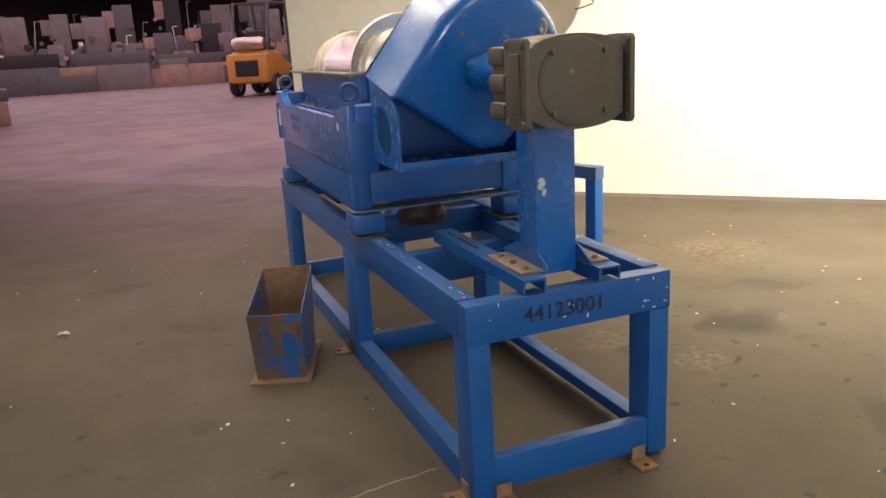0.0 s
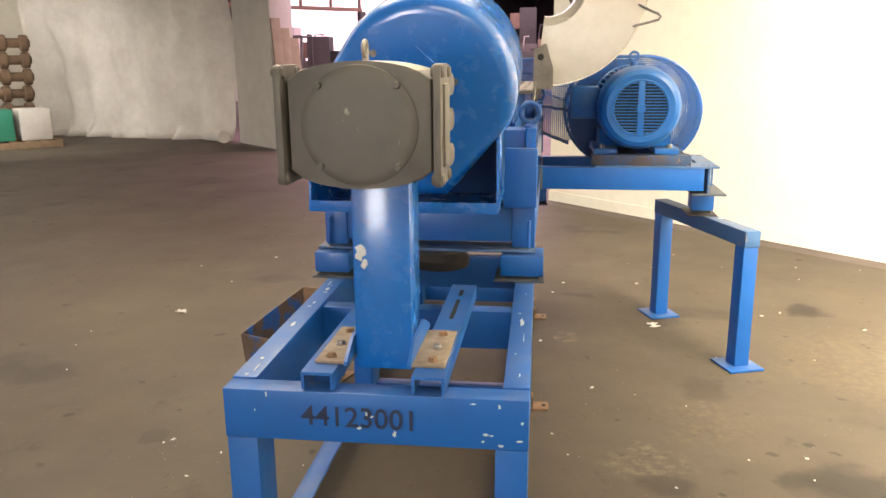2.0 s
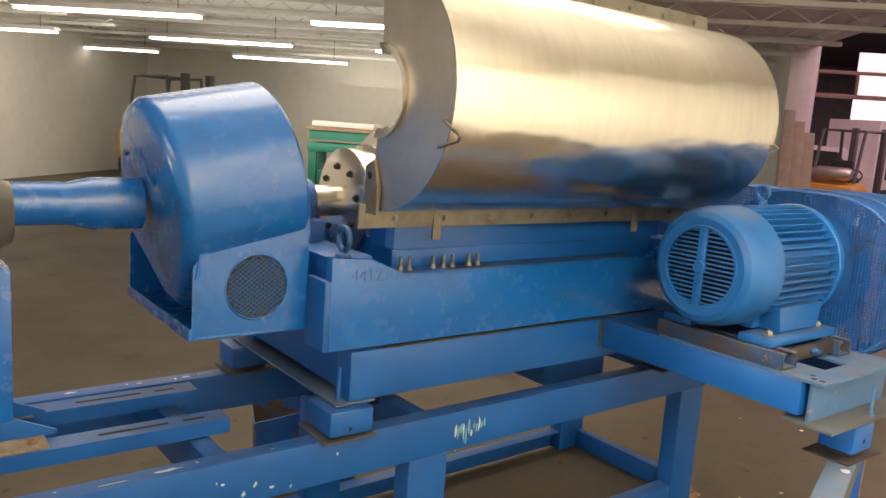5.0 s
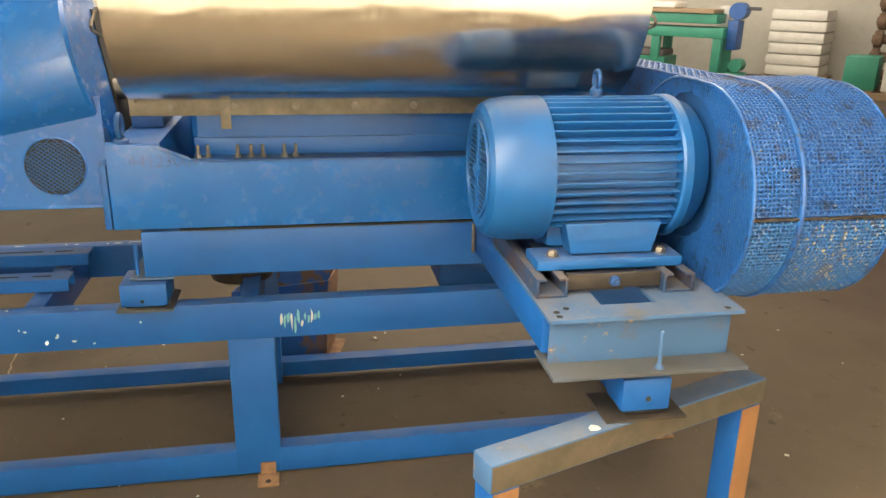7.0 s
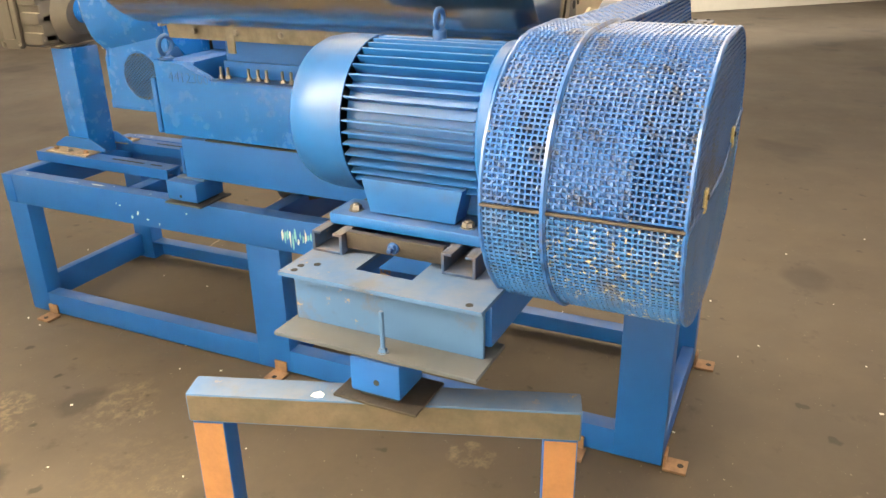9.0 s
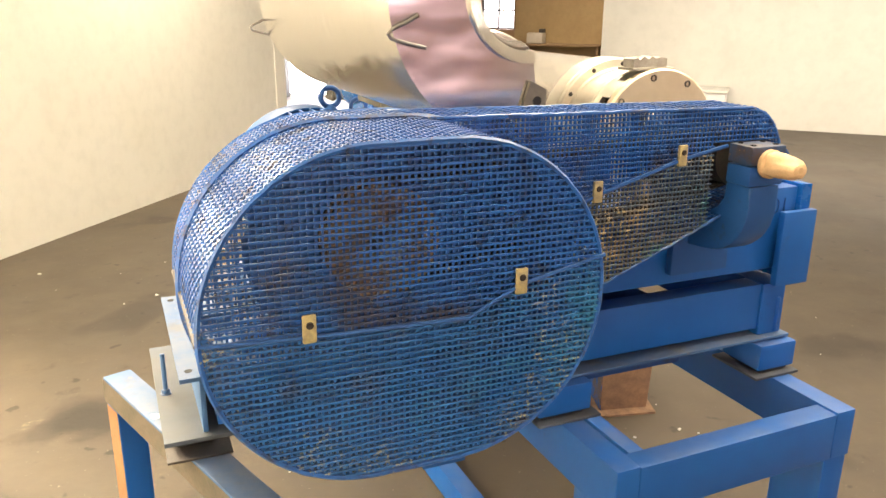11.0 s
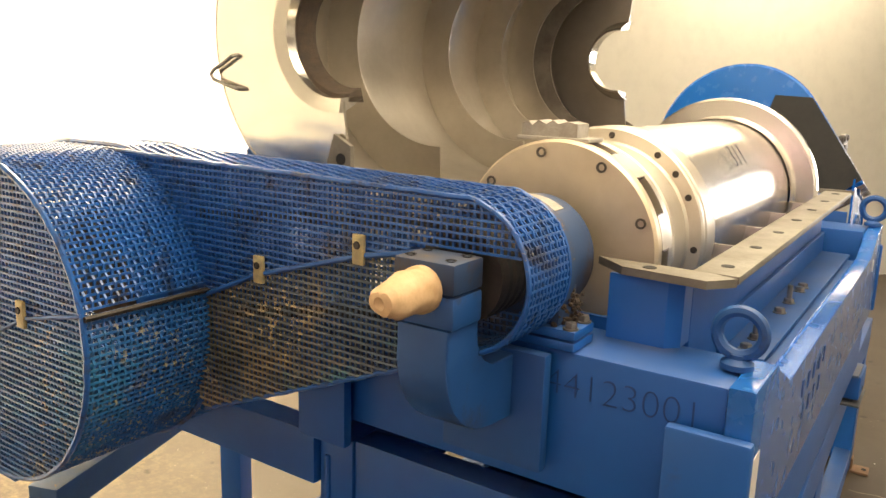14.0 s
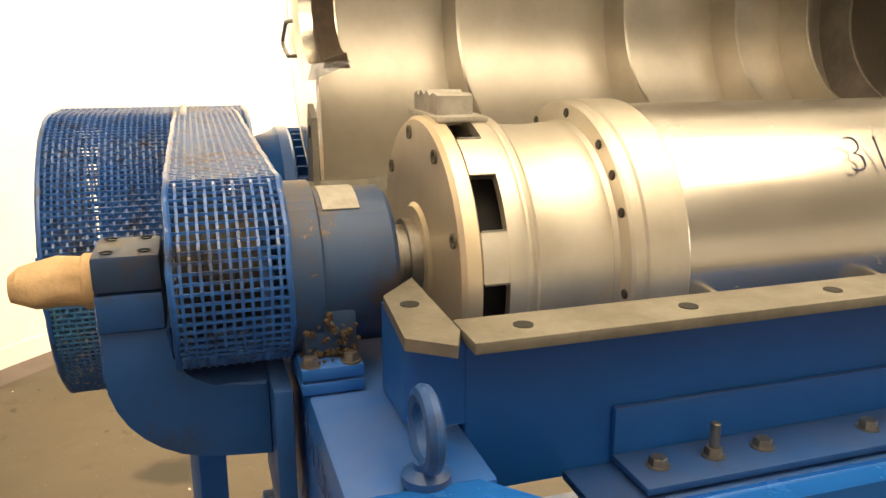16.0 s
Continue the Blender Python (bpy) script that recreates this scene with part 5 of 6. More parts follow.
for x, y, ax in ((CX1 - 0.022, CY0 + 0.045, "y"), (CX0 + 0.045, CY1 - 0.085, "y"), (CX0 + 0.025, CY0 + 0.045, "y"), (CX1 - 0.022, CY1 - 0.06, "y")):
    eyebolt(x, y, 1.177, 0.031, ax, "blue painted forged lifting eye bolt on the frame")

# ---- trough ----
TX0, TX1, TY0, TY1, TZ = -0.345, 0.315, 1.18, 2.465, 1.291
trough = thing("bowl_trough", (-0.03, 1.8, 1.112), "blue lower casing trough with a bare steel flange", "machine casing")
for s, x in ((1, TX1 - 0.03), (-1, TX0 + 0.03)):
    xw = x - s * 0.030
    part("wall", boxed(*sorted((xw, xw - s * 0.010)), TY0 + 0.04, TY1 - 0.04, 1.10, TZ - 0.012, 0.002), BLUE, trough)
    part("mount_angle", boxed(*sorted((xw + s * 0.001, xw + s * 0.078)), TY0 + 0.03, TY1 - 0.205, 1.1125, 1.121, 0.002), BLUE_DARK, trough)
    part("mount_web", boxed(*sorted((xw + s * 0.001, xw + s * 0.009)), TY0 + 0.03, TY1 - 0.205, 1.121, 1.175, 0.002), BLUE, trough)
    fl = part("side_flange", boxed(*sorted((x + s * 0.035, x - s * 0.03)), TY0 + 0.06, TY1 - 0.026, TZ - 0.012, TZ, 0.002), STEEL_FLANGE, trough, "bare steel flange with bolt holes")
    for k in range(7):
        part("bolt_hole", cyl(bm_new(), 0.010, -0.0006, 0.0008, at(x + s * 0.004, TY0 + 0.12 + 0.18 * k, TZ, pose(0, 0, 0, 90)), 14, 0), BLACK, fl)
    ys = [TY0 + 0.042, TY0 + 0.072, TY0 + 0.16, TY0 + 0.20, TY0 + 0.235, TY0 + 0.30, TY0 + 0.335] if s > 0 else [2.226, 2.158, 2.095, 1.95, 1.86, 1.74, 1.70]
    for j, y in enumerate(ys):
        part("bolt", hexbolt(bm_new(), at(xw + s * 0.041, y, 1.1215, pose(0, 0, 0, 90)), 0.010, 0.010, 0.028 if (s > 0 or j % 3 == 1) else 0.0), BOLT_STEEL, trough)
for y, yd in ((TY0 + 0.04, -1), (TY1 - 0.04, 1)):
    part("end_wall", boxed(TX0 + 0.071, TX1 - 0.071, *sorted((y, y - yd * 0.010)), 1.10, TZ - 0.10, 0.002), BLUE, trough)
    for s, xo in ((1, TX1), (-1, TX0)):
        ye = y + yd * 0.070 if yd > 0 else y + yd * 0.03
        o = [(xo + s * 0.006, y + yd * 0.030), (xo - s * 0.025, ye), (xo - s * 0.150, ye - yd * 0.010), (xo - s * 0.205, y + yd * 0.014), (xo - s * 0.030, y + yd * 0.016)]
        b = bm_new()
        prism(b, o, 0, 0.012, Matrix(((1, 0, 0, 0), (0, 0, 1, 0), (0, -1, 0, TZ), (0, 0, 0, 1))))
        ef = part("end_flange", b, STEEL_FLANGE, trough)
        part("bolt_hole", cyl(bm_new(), 0.010, -0.0006, 0.0008, at(xo - s * 0.115, (y + ye) / 2 + yd * 0.006, TZ, pose(0, 0, 0, 90)), 14, 0), BLACK, ef)
        wall_o = [(xo - s * 0.061, y), (xo - s * 0.061, ye - yd * 0.030), (xo - s * 0.080, ye - yd * 0.012), (xo - s * 0.168, ye - yd * 0.012), (xo - s * 0.168, ye - yd * 0.020), (xo - s * 0.084, ye - yd * 0.020), (xo - s * 0.069, ye - yd * 0.034), (xo - s * 0.069, y)]
        part("cheek", prism(bm_new(), wall_o, 0, TZ - 0.0125 - 1.1795, Matrix(((1, 0, 0, 0), (0, 0, 1, 0), (0, -1, 0, TZ - 0.0125), (0, 0, 0, 1)))), BLUE, trough)
part("floor_plate", boxed(TX0 + 0.071, TX1 - 0.071, TY0 + 0.05, TY1 - 0.05, 1.101, 1.107, 0), BLUE_DARK, trough)
for y in (1.40, 1.62, 1.86, 2.10):
    part("divider", boxed(TX0 + 0.072, XM - 0.12, y, y + 0.007, 1.11, TZ - 0.02, 0.001), STEEL_IN, trough, "dull steel divider plate")
    part("divider", boxed(XM + 0.12, TX1 - 0.072, y, y + 0.007, 1.11, TZ - 0.02, 0.001), STEEL_IN, trough)

# ---- rotating bowl ----
bowl = thing("centrifuge_bowl", (XM, 1.8, ZC - 0.2), "brushed stainless steel centrifuge bowl with bolted end disc", "centrifuge bowl")
M0 = at(XM, 0, ZC)
part("shell", lathe(bm_new(), [(0.17, 1.42), (0.184, 1.44), (0.184, 2.139), (0.17, 2.139)], 72, M0), STEEL_BOWL, bowl)
part("shell_flange", lathe(bm_new(), [(0.17, 2.139), (0.189, 2.139), (0.191, 2.142), (0.191, 2.192), (0.188, 2.195), (0.188, 2.199), (0.190, 2.201), (0.190, 2.209), (0.187, 2.213), (0.166, 2.214), (0.162, 2.220)], 72, M0), STEEL_HUB, bowl)
part("neck", lathe(bm_new(), [(0.162, 2.2202), (0.163, 2.232), (0.1605, 2.262), (0.1615, 2.290), (0.164, 2.306), (0.165, 2.312), (0.171, 2.316), (0.1745, 2.320), (0.1715, 2.324), (0.1715, 2.327), (0.1745, 2.331)], 72, M0), STEEL_HUB, bowl)
for a in [30 * k + 4 for k in range(12)] + [19, 139, 259]:
    part("screw", cyl(bm_new(), 0.006, 2.211, 2.2155, at(XM + 0.176 * math.cos(radians(a)), 0, ZC + 0.176 * math.sin(radians(a))), 12, 0.001), DARK_STEEL, bowl)
NW = 9
part("window_ring", lathe(bm_new(), [(0.150, 2.331), (0.1745, 2.3312), (0.1755, 2.334), (0.1755, 2.352), (0.163, 2.352), (0.160, 2.340)], 72, M0), STEEL_HUB, bowl)
for k in range(NW):
    a0 = 40 * k + 157.5
    part("ring_post", lathe(bm_new(), [(0.166, 2.3522), (0.1755, 2.3522), (0.1755, 2.3818), (0.166, 2.3818)], 6, M0, a0, a0 + 18, True), STEEL_HUB, bowl)
    for e in (a0 - 0.6, a0 + 18):
        part("post_edge", lathe(bm_new(), [(0.170, 2.3535), (0.1768, 2.3535), (0.1768, 2.3805), (0.170, 2.3805)], 2, M0, e, e + 0.6, True), BOLT_STEEL, bowl)
# black tube stands for the shade inside, seen between the ring posts
part("inner_shade", lathe(bm_new(), [(0.138, 2.335), (0.138, 2.39)], 48, M0), BLACK, bowl)
part("end_disc", lathe(bm_new(), [(0.140, 2.394), (0.166, 2.390), (0.167, 2.382), (0.1735, 2.382), (0.1755, 2.384), (0.1755, 2.400), (0.171, 2.4055), (0.07, 2.4065), (0.065, 2.411), (1e-6, 2.411)], 72, M0), STEEL_DISC, bowl, "tan tinted steel end disc")
for k in range(9):
    a = radians(40 * k - 1)
    part("disc_bolt", lathe(bm_new(), [(0.0085, 2.405), (0.0085, 2.4085), (0.0055, 2.4085), (0.005, 2.4055), (1e-6, 2.4055)], 16, at(XM + 0.156 * math.cos(a), 0, ZC + 0.156 * math.sin(a))), BROWN_STEEL, bowl)
part("shaft_collar", lathe(bm_new(), [(0.05, 2.4065), (0.05, 2.425), (0.043, 2.425), (0.043, 2.435), (0.049, 2.437), (0.049, 2.447), (0.04, 2.447), (0.04, 2.449)], 40, M0), BOLT_STEEL, bowl)
part("front_flange", lathe(bm_new(), [(0.18, 1.36), (0.238, 1.362), (0.242, 1.368), (0.242, 1.392), (0.236, 1.40), (0.195, 1.402), (0.188, 1.415), (0.188, 1.44)], 72, M0), STEEL_BOWL, bowl)
part("front_cone", lathe(bm_new(), [(0.18, 1.36), (0.172, 1.33), (0.185, 1.325), (0.185, 1.29), (0.165, 1.285), (0.165, 1.24), (0.17, 1.235), (0.17, 1.21), (0.15, 1.20), (0.10, 1.195), (0.05, 1.19), (0.05, 1.09)], 72, M0), STEEL_BOWL, bowl)
part("tape_base", boxed(XM - 0.045, XM + 0.085, 2.330, 2.392, ZC + 0.1705, ZC + 0.1775, 0.002), DIRTY_TAPE, bowl, "dirty strip of tape on the rim")
tb_ = bm_new()
prism(tb_, [(-0.022, 0.0), (0.078, 0.0), (0.078, 0.020), (0.066, 0.024), (0.060, 0.017), (0.048, 0.026), (0.034, 0.020), (0.022, 0.027), (0.012, 0.021), (-0.004, 0.025), (-0.022, 0.022)], 2.342, 2.386, at(XM, 0, ZC + 0.1776))
part("torn_label", tb_, DIRTY_TAPE, bowl, "torn lump of white tape on the rim")
for k in range(8):
    a = radians(45 * k + 10)
    part("front_bolt", hexbolt(bm_new(), at(XM + 0.11 * math.cos(a), 1.197, ZC + 0.11 * math.sin(a), pose(0, 0, 0, 0, 0, 180)), 0.010, 0.010), DARK_STEEL, bowl)
writing("handwritten_number", "311", 0.075, at(XM - 0.158, 1.90, ZC + 0.107, Matrix(((0, 0.5736, -0.8192, 0), (-1, 0, 0, 0), (0, 0.8192, 0.5736, 0), (0, 0, 0, 1)))), INK, bowl, -0.0022)

# bearings at both ends
bear = thing("bearing_block", (XM, 2.53, 1.173), "blue main bearing block with dried grease", "bearing block")
part("housing", lathe(bm_new(), [(0.03, 2.450), (0.088, 2.450), (0.094, 2.456), (0.094, 2.535), (0.104, 2.539), (0.104, 2.572), (0.03, 2.572)], 48, M0), BLUE_GREY, bear)
part("pedestal", boxed(XM - 0.120, XM + 0.120, 2.500, 2.570, 1.1735, 1.188, 0.004), BLUE, bear)
part("pedestal_cap", boxed(XM - 0.120, XM + 0.120, 2.500, 2.570, 1.190, 1.205, 0.004), BLUE, bear)
part("saddle", boxed(XM - 0.09, XM + 0.09, 2.502, 2.562, 1.2052, 1.262, 0.006), BLUE_GREY, bear)
part("tape_tag", lathe(bm_new(), [(0.0942, 2.488), (0.0958, 2.488), (0.0958, 2.530), (0.0942, 2.530)], 10, M0, 82, 124, True), DIRTY_TAPE, bear, "dirty paper tag on top")
for s in (-1, 1):
    gb = bm_new()
    for k in range(110):
        rnd = random.Random(900 + k)
        rad = 0.002 + 0.0045 * rnd.random() ** 2
        bmesh.ops.create_icosphere(gb, subdivisions=1, radius=rad, matrix=at(XM + s * (0.076 + 0.034 * rnd.random() ** 2), 2.500 + 0.062 * rnd.random(), 1.207 + 0.055 * rnd.random() ** 2))
    part("grease_lump", gb, GREASE, bear, "crust of dried brown grease", "stuff")
    for y in (2.513, 2.558):
        part("bolt", hexbolt(bm_new(), at(XM + s * 0.108, y, 1.2055, pose(0, 0, 0, 90)), 0.009, 0.010), BOLT_STEEL, bear)
bearf = thing("bearing_block", (XM, 1.03, 1.173), "blue front bearing block beside the drum guard", "bearing block")
part("housing", lathe(bm_new(), [(0.03, 0.985), (0.066, 0.985), (0.070, 0.99), (0.070, 1.08), (0.066, 1.085), (0.03, 1.085)], 40, M0), BLUE_DARK, bearf)
part("pedestal", boxed(XM - 0.11, XM + 0.11, 0.99, 1.09, 1.1735, 1.24, 0.006), BLUE_DARK, bearf)
part("cross_shaft", cyl(bm_new(), 0.034, 0.86, 1.11, M0, 24), BOLT_STEEL, bearf)
part("tape_tag", boxed(XM - 0.02, XM + 0.05, 1.01, 1.06, ZC + 0.068, ZC + 0.071, 0.001), LABEL_WHITE, bearf)

# ---- lid, swung open ----
LX, LZ, LR = 0.375, 1.632, 0.322
lid = thing("bowl_cover", (LX, 1.78, 1.30), "polished stainless half round cover swung open on its hinges", "machine cover")
LM = at(LX, 0, LZ)
A0, A1 = -97.0, 95.0
LY0, LY1 = 1.075, 2.465
part("shell", lathe(bm_new(), [(LR - 0.004, LY0), (LR, LY0), (LR, LY1), (LR - 0.004, LY1)], 72, LM, A0, A1, True), STEEL, lid)
for y0, yd in ((LY0, 1), (LY1, -1)):
    hr = 0.105 if yd > 0 else 0.125
    part("end_plate", lathe(bm_new(), [(hr, y0 + yd * 0.001), (LR - 0.004, y0 + yd * 0.001), (LR - 0.004, y0 + yd * 0.007), (hr, y0 + yd * 0.007)], 60, LM, A0, A1, True), STEEL_IN if yd > 0 else STEEL, lid)
    part("end_rim", lathe(bm_new(), [(hr - 0.006, y0 - yd * 0.004), (hr + 0.020, y0 - yd * 0.012), (hr + 0.02, y0), (hr - 0.006, y0 + yd * 0.06), (hr - 0.012, y0 + yd * 0.06)], 48, LM, A0, A1, True), STEEL, lid, "rolled rim round the shaft opening")
part("end_seal", lathe(bm_new(), [(0.10, LY1 - 0.055), (0.126, LY1 - 0.06), (0.126, LY1 - 0.015), (0.112, LY1 - 0.02)], 40, LM, A0, A1, True), GREASE, lid, "seal clogged with dried dirt")
for y, w in ((1.150, 0.10), (1.275, 0.100), (1.468, 0.095), (1.752, 0.095), (2.136, 0.100)):
    part("inner_baffle", lathe(bm_new(), [(LR - w, y), (LR - 0.004, y), (LR - 0.004, y + 0.006), (LR - w, y + 0.006)], 60, LM, A0 + 4, A1 - 2, True), GREY_DIRT if y < 1.2 else STEEL_IN, lid, "dull steel baffle ring")
part("liner", lathe(bm_new(), [(LR - 0.0075, LY0 + 0.01), (LR - 0.0052, LY0 + 0.01), (LR - 0.0052, LY1 - 0.01), (LR - 0.0075, LY1 - 0.01)], 72, LM, A0 + 1, A1 - 1, True), STEEL_IN, lid)
for a, sgn in ((A0, -1), (A1, 1)):
    c, s = math.cos(radians(a)), math.sin(radians(a))
    px, pz = LX + LR * c, LZ + LR * s
    fl = part("edge_flange", boxed(-0.012, 0.058, LY0 - 0.03, LY1 + 0.03, -0.004, 0.004, 0.002, at(px, 0, pz, pose(0, 0, 0, 0, -a if sgn > 0 else -a, 0))), STEEL_FLANGE, lid, "bare steel cover flange with bolts")
    for k in range(8):
        y = LY0 + 0.09 + 0.178 * k
        part("flange_bolt", hexbolt(bm_new(), at(px + 0.03 * c + (0.006 if sgn < 0 else 0.005), y, pz + 0.03 * s, ALONG_X), 0.009, 0.007), BOLT_STEEL, lid)
for y, t in ((LY0 - 0.002, -1), (LY1 + 0.002, 1)):
    b = bm_new()
    y0, y1 = sorted((y, y + t * 0.010))
    prism(b, [(LX - 0.045, 1.30), (LX + 0.02, 1.30), (LX + 0.02, 1.37), (LX - 0.005, 1.45), (LX - 0.045, 1.43)], y0, y1)
    ear = part("corner_ear", b, STEEL_FLANGE, lid)
    part("ear_hole", cyl(bm_new(), 0.011, -0.0005, 0.0005 + 0.0105, at(LX - 0.022, y0, 1.405), 14, 0), BLACK, ear)
for y in (1.45, 1.78, 2.12, 2.36):
    part("hinge_lug", boxed(LX - 0.05, LX - 0.03, y, y + 0.035, LZ + LR + 0.02, LZ + LR + 0.05, 0.003), STEEL_FLANGE, lid)
for y in (1.30, 2.20):
    part("clamp_tab", boxed(LX - 0.045, LX - 0.036, y, y + 0.03, 1.215, 1.30, 0.003), STEEL_FLANGE, lid)
for y, dx, dz in ((LY0 - 0.004, 0.034, -0.022), (LY1 + 0.004, 0.0, 0.0)):
    d = 0.006 if y > 2 else -0.006
    hp = [(0.634, y - d, 1.589), (0.636, y + d, 1.587), (0.668, y + d, 1.570), (0.692, y + d, 1.560), (0.701, y + d, 1.551), (0.694, y + d, 1.541), (0.664, y + d, 1.533), (0.620, y + d, 1.523), (0.618, y - d, 1.523)]
    part("pull_handle", pipe(bm_new(), [(x + dx, yy, z + dz) for x, yy, z in hp], 0.0042, False, 8), BOLT_STEEL, lid, "bent steel rod handle")


# ---- motor platform ----
MX, MZ = 0.787, 1.182            # motor axis
plat = thing("motor_platform", (0.8, 2.3, 0.775), "blue steel motor platform of channels and a wide flange beam", "motor platform")
# top plate with a window, of four strips
PX0, PX1, PY0, PY1 = 0.60, 1.165, 2.08, 2.565
WX0, WX1, WY0, WY1 = 0.935, 1.088, 2.232, 2.372
pb = bm_new()
gx, gy = (PX0, WX0, WX1, PX1), (PY0, WY0, WY1, PY1)
gv = [[pb.verts.new((x, y, 0.903)) for y in gy] for x in gx]
gf = [pb.faces.new((gv[i][j], gv[i + 1][j], gv[i + 1][j + 1], gv[i][j + 1])) for i in range(3) for j in range(3) if (i, j) != (1, 1)]
up = bmesh.ops.extrude_face_region(pb, geom=gf)
bmesh.ops.translate(pb, verts=[v for v in up["geom"] if isinstance(v, bmesh.types.BMVert)], vec=(0, 0, 0.009))
part("top_plate", pb, BLUE_FADED, plat, "scuffed blue top plate with a cut out window")
for y0, y1 in ((2.085, 2.145), (2.50, 2.56)):
    part("arm", boxed(CX1 + 0.002, 1.10, y0, y1, 0.798, 0.9025, 0.004), BLUE, plat)
for y in (2.10, 2.53):
    part("weld", boxed(CX1 + 0.001, CX1 + 0.012, y - 0.03, y - 0.02, 0.80, 0.90, 0.003), BOLT_STEEL, plat)
part("beam_web", boxed(1.118, 1.128, PY0 + 0.015, PY1 - 0.012, 0.784, 0.9025, 0.001), BLUE_FADED, plat)
part("beam_flange", boxed(1.05, 1.205, PY0 + 0.004, PY1 + 0.005, 0.774, 0.784, 0.002), DIRTY_BLUE, plat, "worn lower flange, dirty at the edge")
part("clamp_bolt", hexbolt(bm_new(), at(1.185, 2.350, 0.7845, pose(0, 0, 0, 90)), 0.009, 0.010, 0.085), BLUE_FADED, plat)
for x, y in ((1.145, 2.11), (1.145, 2.53), (1.10, 2.14), (1.12, 2.11)):
    part("hole", cyl(bm_new(), 0.008, -0.0005, 0.0008, at(x, y, 0.912, pose(0, 0, 0, 90)), 12, 0), BLACK, plat)

rails = []
for y in (2.125, 2.455):
    rl = thing("motor_slide_rail", (MX, y, 0.9125), "blue steel slide rail under the motor feet", "slide rail", "motor slide rails")
    b = bm_new()
    box(b, 0.585, 1.035, y - 0.04, y - 0.033, 0.913, 0.962, 0.001)
    box(b, 0.585, 1.035, y + 0.033, y + 0.04, 0.913, 0.962, 0.001)
    box(b, 0.585, 1.035, y - 0.033, y + 0.033, 0.913, 0.919, 0.001)
    for s in (-1, 1):
        box(b, 0.585, 1.035, y + s * 0.033, y + s * 0.016, 0.956, 0.962, 0.001)
    part("channel", b, BLUE_GREY, rl)
part("adjusting_bolt", hexbolt(bm_new(), at(1.02, 2.29, 0.945, ALONG_X), 0.011, 0.010, 0.012), BLUE_DARK, plat)
part("adjusting_bar", boxed(1.0, 1.018, 2.167, 2.413, 0.925, 0.965, 0.002), DARK_STEEL, plat)

# ---- motor ----
motor = thing("electric_motor", (MX, 2.3, 0.963), "blue finned electric motor with a slotted fan cover", "electric motor")
MM = at(MX, 0, MZ)
part("fan_hood", lathe(bm_new(), [(0.120, 1.985), (0.150, 1.983), (0.168, 1.993), (0.180, 2.015), (0.187, 2.06), (0.187, 2.140), (0.183, 2.140), (0.183, 2.06)], 64, MM), BLUE_MOTOR, motor)
part("grille_backing", lathe(bm_new(), [(1e-6, 2.020), (0.125, 2.020)], 40, MM), BLACK, motor)
gr = bm_new()
for k in range(-8, 9):
    z = k * 0.0136
    hw = math.sqrt(max(0.0, 0.121 ** 2 - z * z))
    if hw > 0.02:
        for x0, x1 in ((-hw, -0.013), (0.013, hw)):
            box(gr, MX + x0, MX + x1, 1.984, 1.992, MZ + z - 0.0024, MZ + z + 0.0024, 0.0008)
part("fan_grille", gr, BLUE_MOTOR, motor, "slotted fan grille", "stuff")
part("grille_spine", boxed(MX - 0.014, MX + 0.014, 1.981, 1.990, MZ - 0.12, MZ + 0.12, 0.002), BLUE_MOTOR, motor)
part("grille_hub", cyl(bm_new(), 0.020, 1.976, 1.99, MM, 20), BLUE_MOTOR, motor)
part("grille_rim", lathe(bm_new(), [(0.117, 1.990), (0.119, 1.980), (0.127, 1.980), (0.130, 1.990)], 48, MM), BLUE_MOTOR, motor)
part("frame", lathe(bm_new(), [(0.10, 2.135), (0.157, 2.14), (0.157, 2.47), (0.10, 2.47)], 64, MM), BLUE_MOTOR, motor)
fin = None
for k in range(44):
    a = 360 / 44 * k
    if 228 < a < 312:
        continue
    m = at(MX, 0, MZ, pose(0, 0, 0, 0, -a, 0))
    if fin is None:
        fb = boxed(0.155, 0.186, 2.143, 2.462, -0.0022, 0.0022, 0.0009)
        fin = part("cooling_fin", fb, BLUE_MOTOR, motor)
        fin.matrix_basis = m
        fin.matrix_parent_inverse = motor.matrix_basis.inverted()
    else:
        f2 = new("cooling_fin", fin.data)
        f2.parent = motor
        f2.matrix_parent_inverse = motor.matrix_basis.inverted()
        f2.matrix_basis = m
part("drive_end_bell", lathe(bm_new(), [(0.157, 2.462), (0.186, 2.466), (0.190, 2.472), (0.190, 2.492), (0.182, 2.50), (0.170, 2.535), (0.150, 2.552), (1e-6, 2.553)], 64, MM), BLUE_MOTOR, motor)
for k in range(4):
    a = radians(45 + 90 * k)
    part("bell_bolt", hexbolt(bm_new(), at(MX + 0.165 * math.cos(a), 2.50, MZ + 0.165 * math.sin(a)), 0.010, 0.012), BOLT_STEEL, motor)
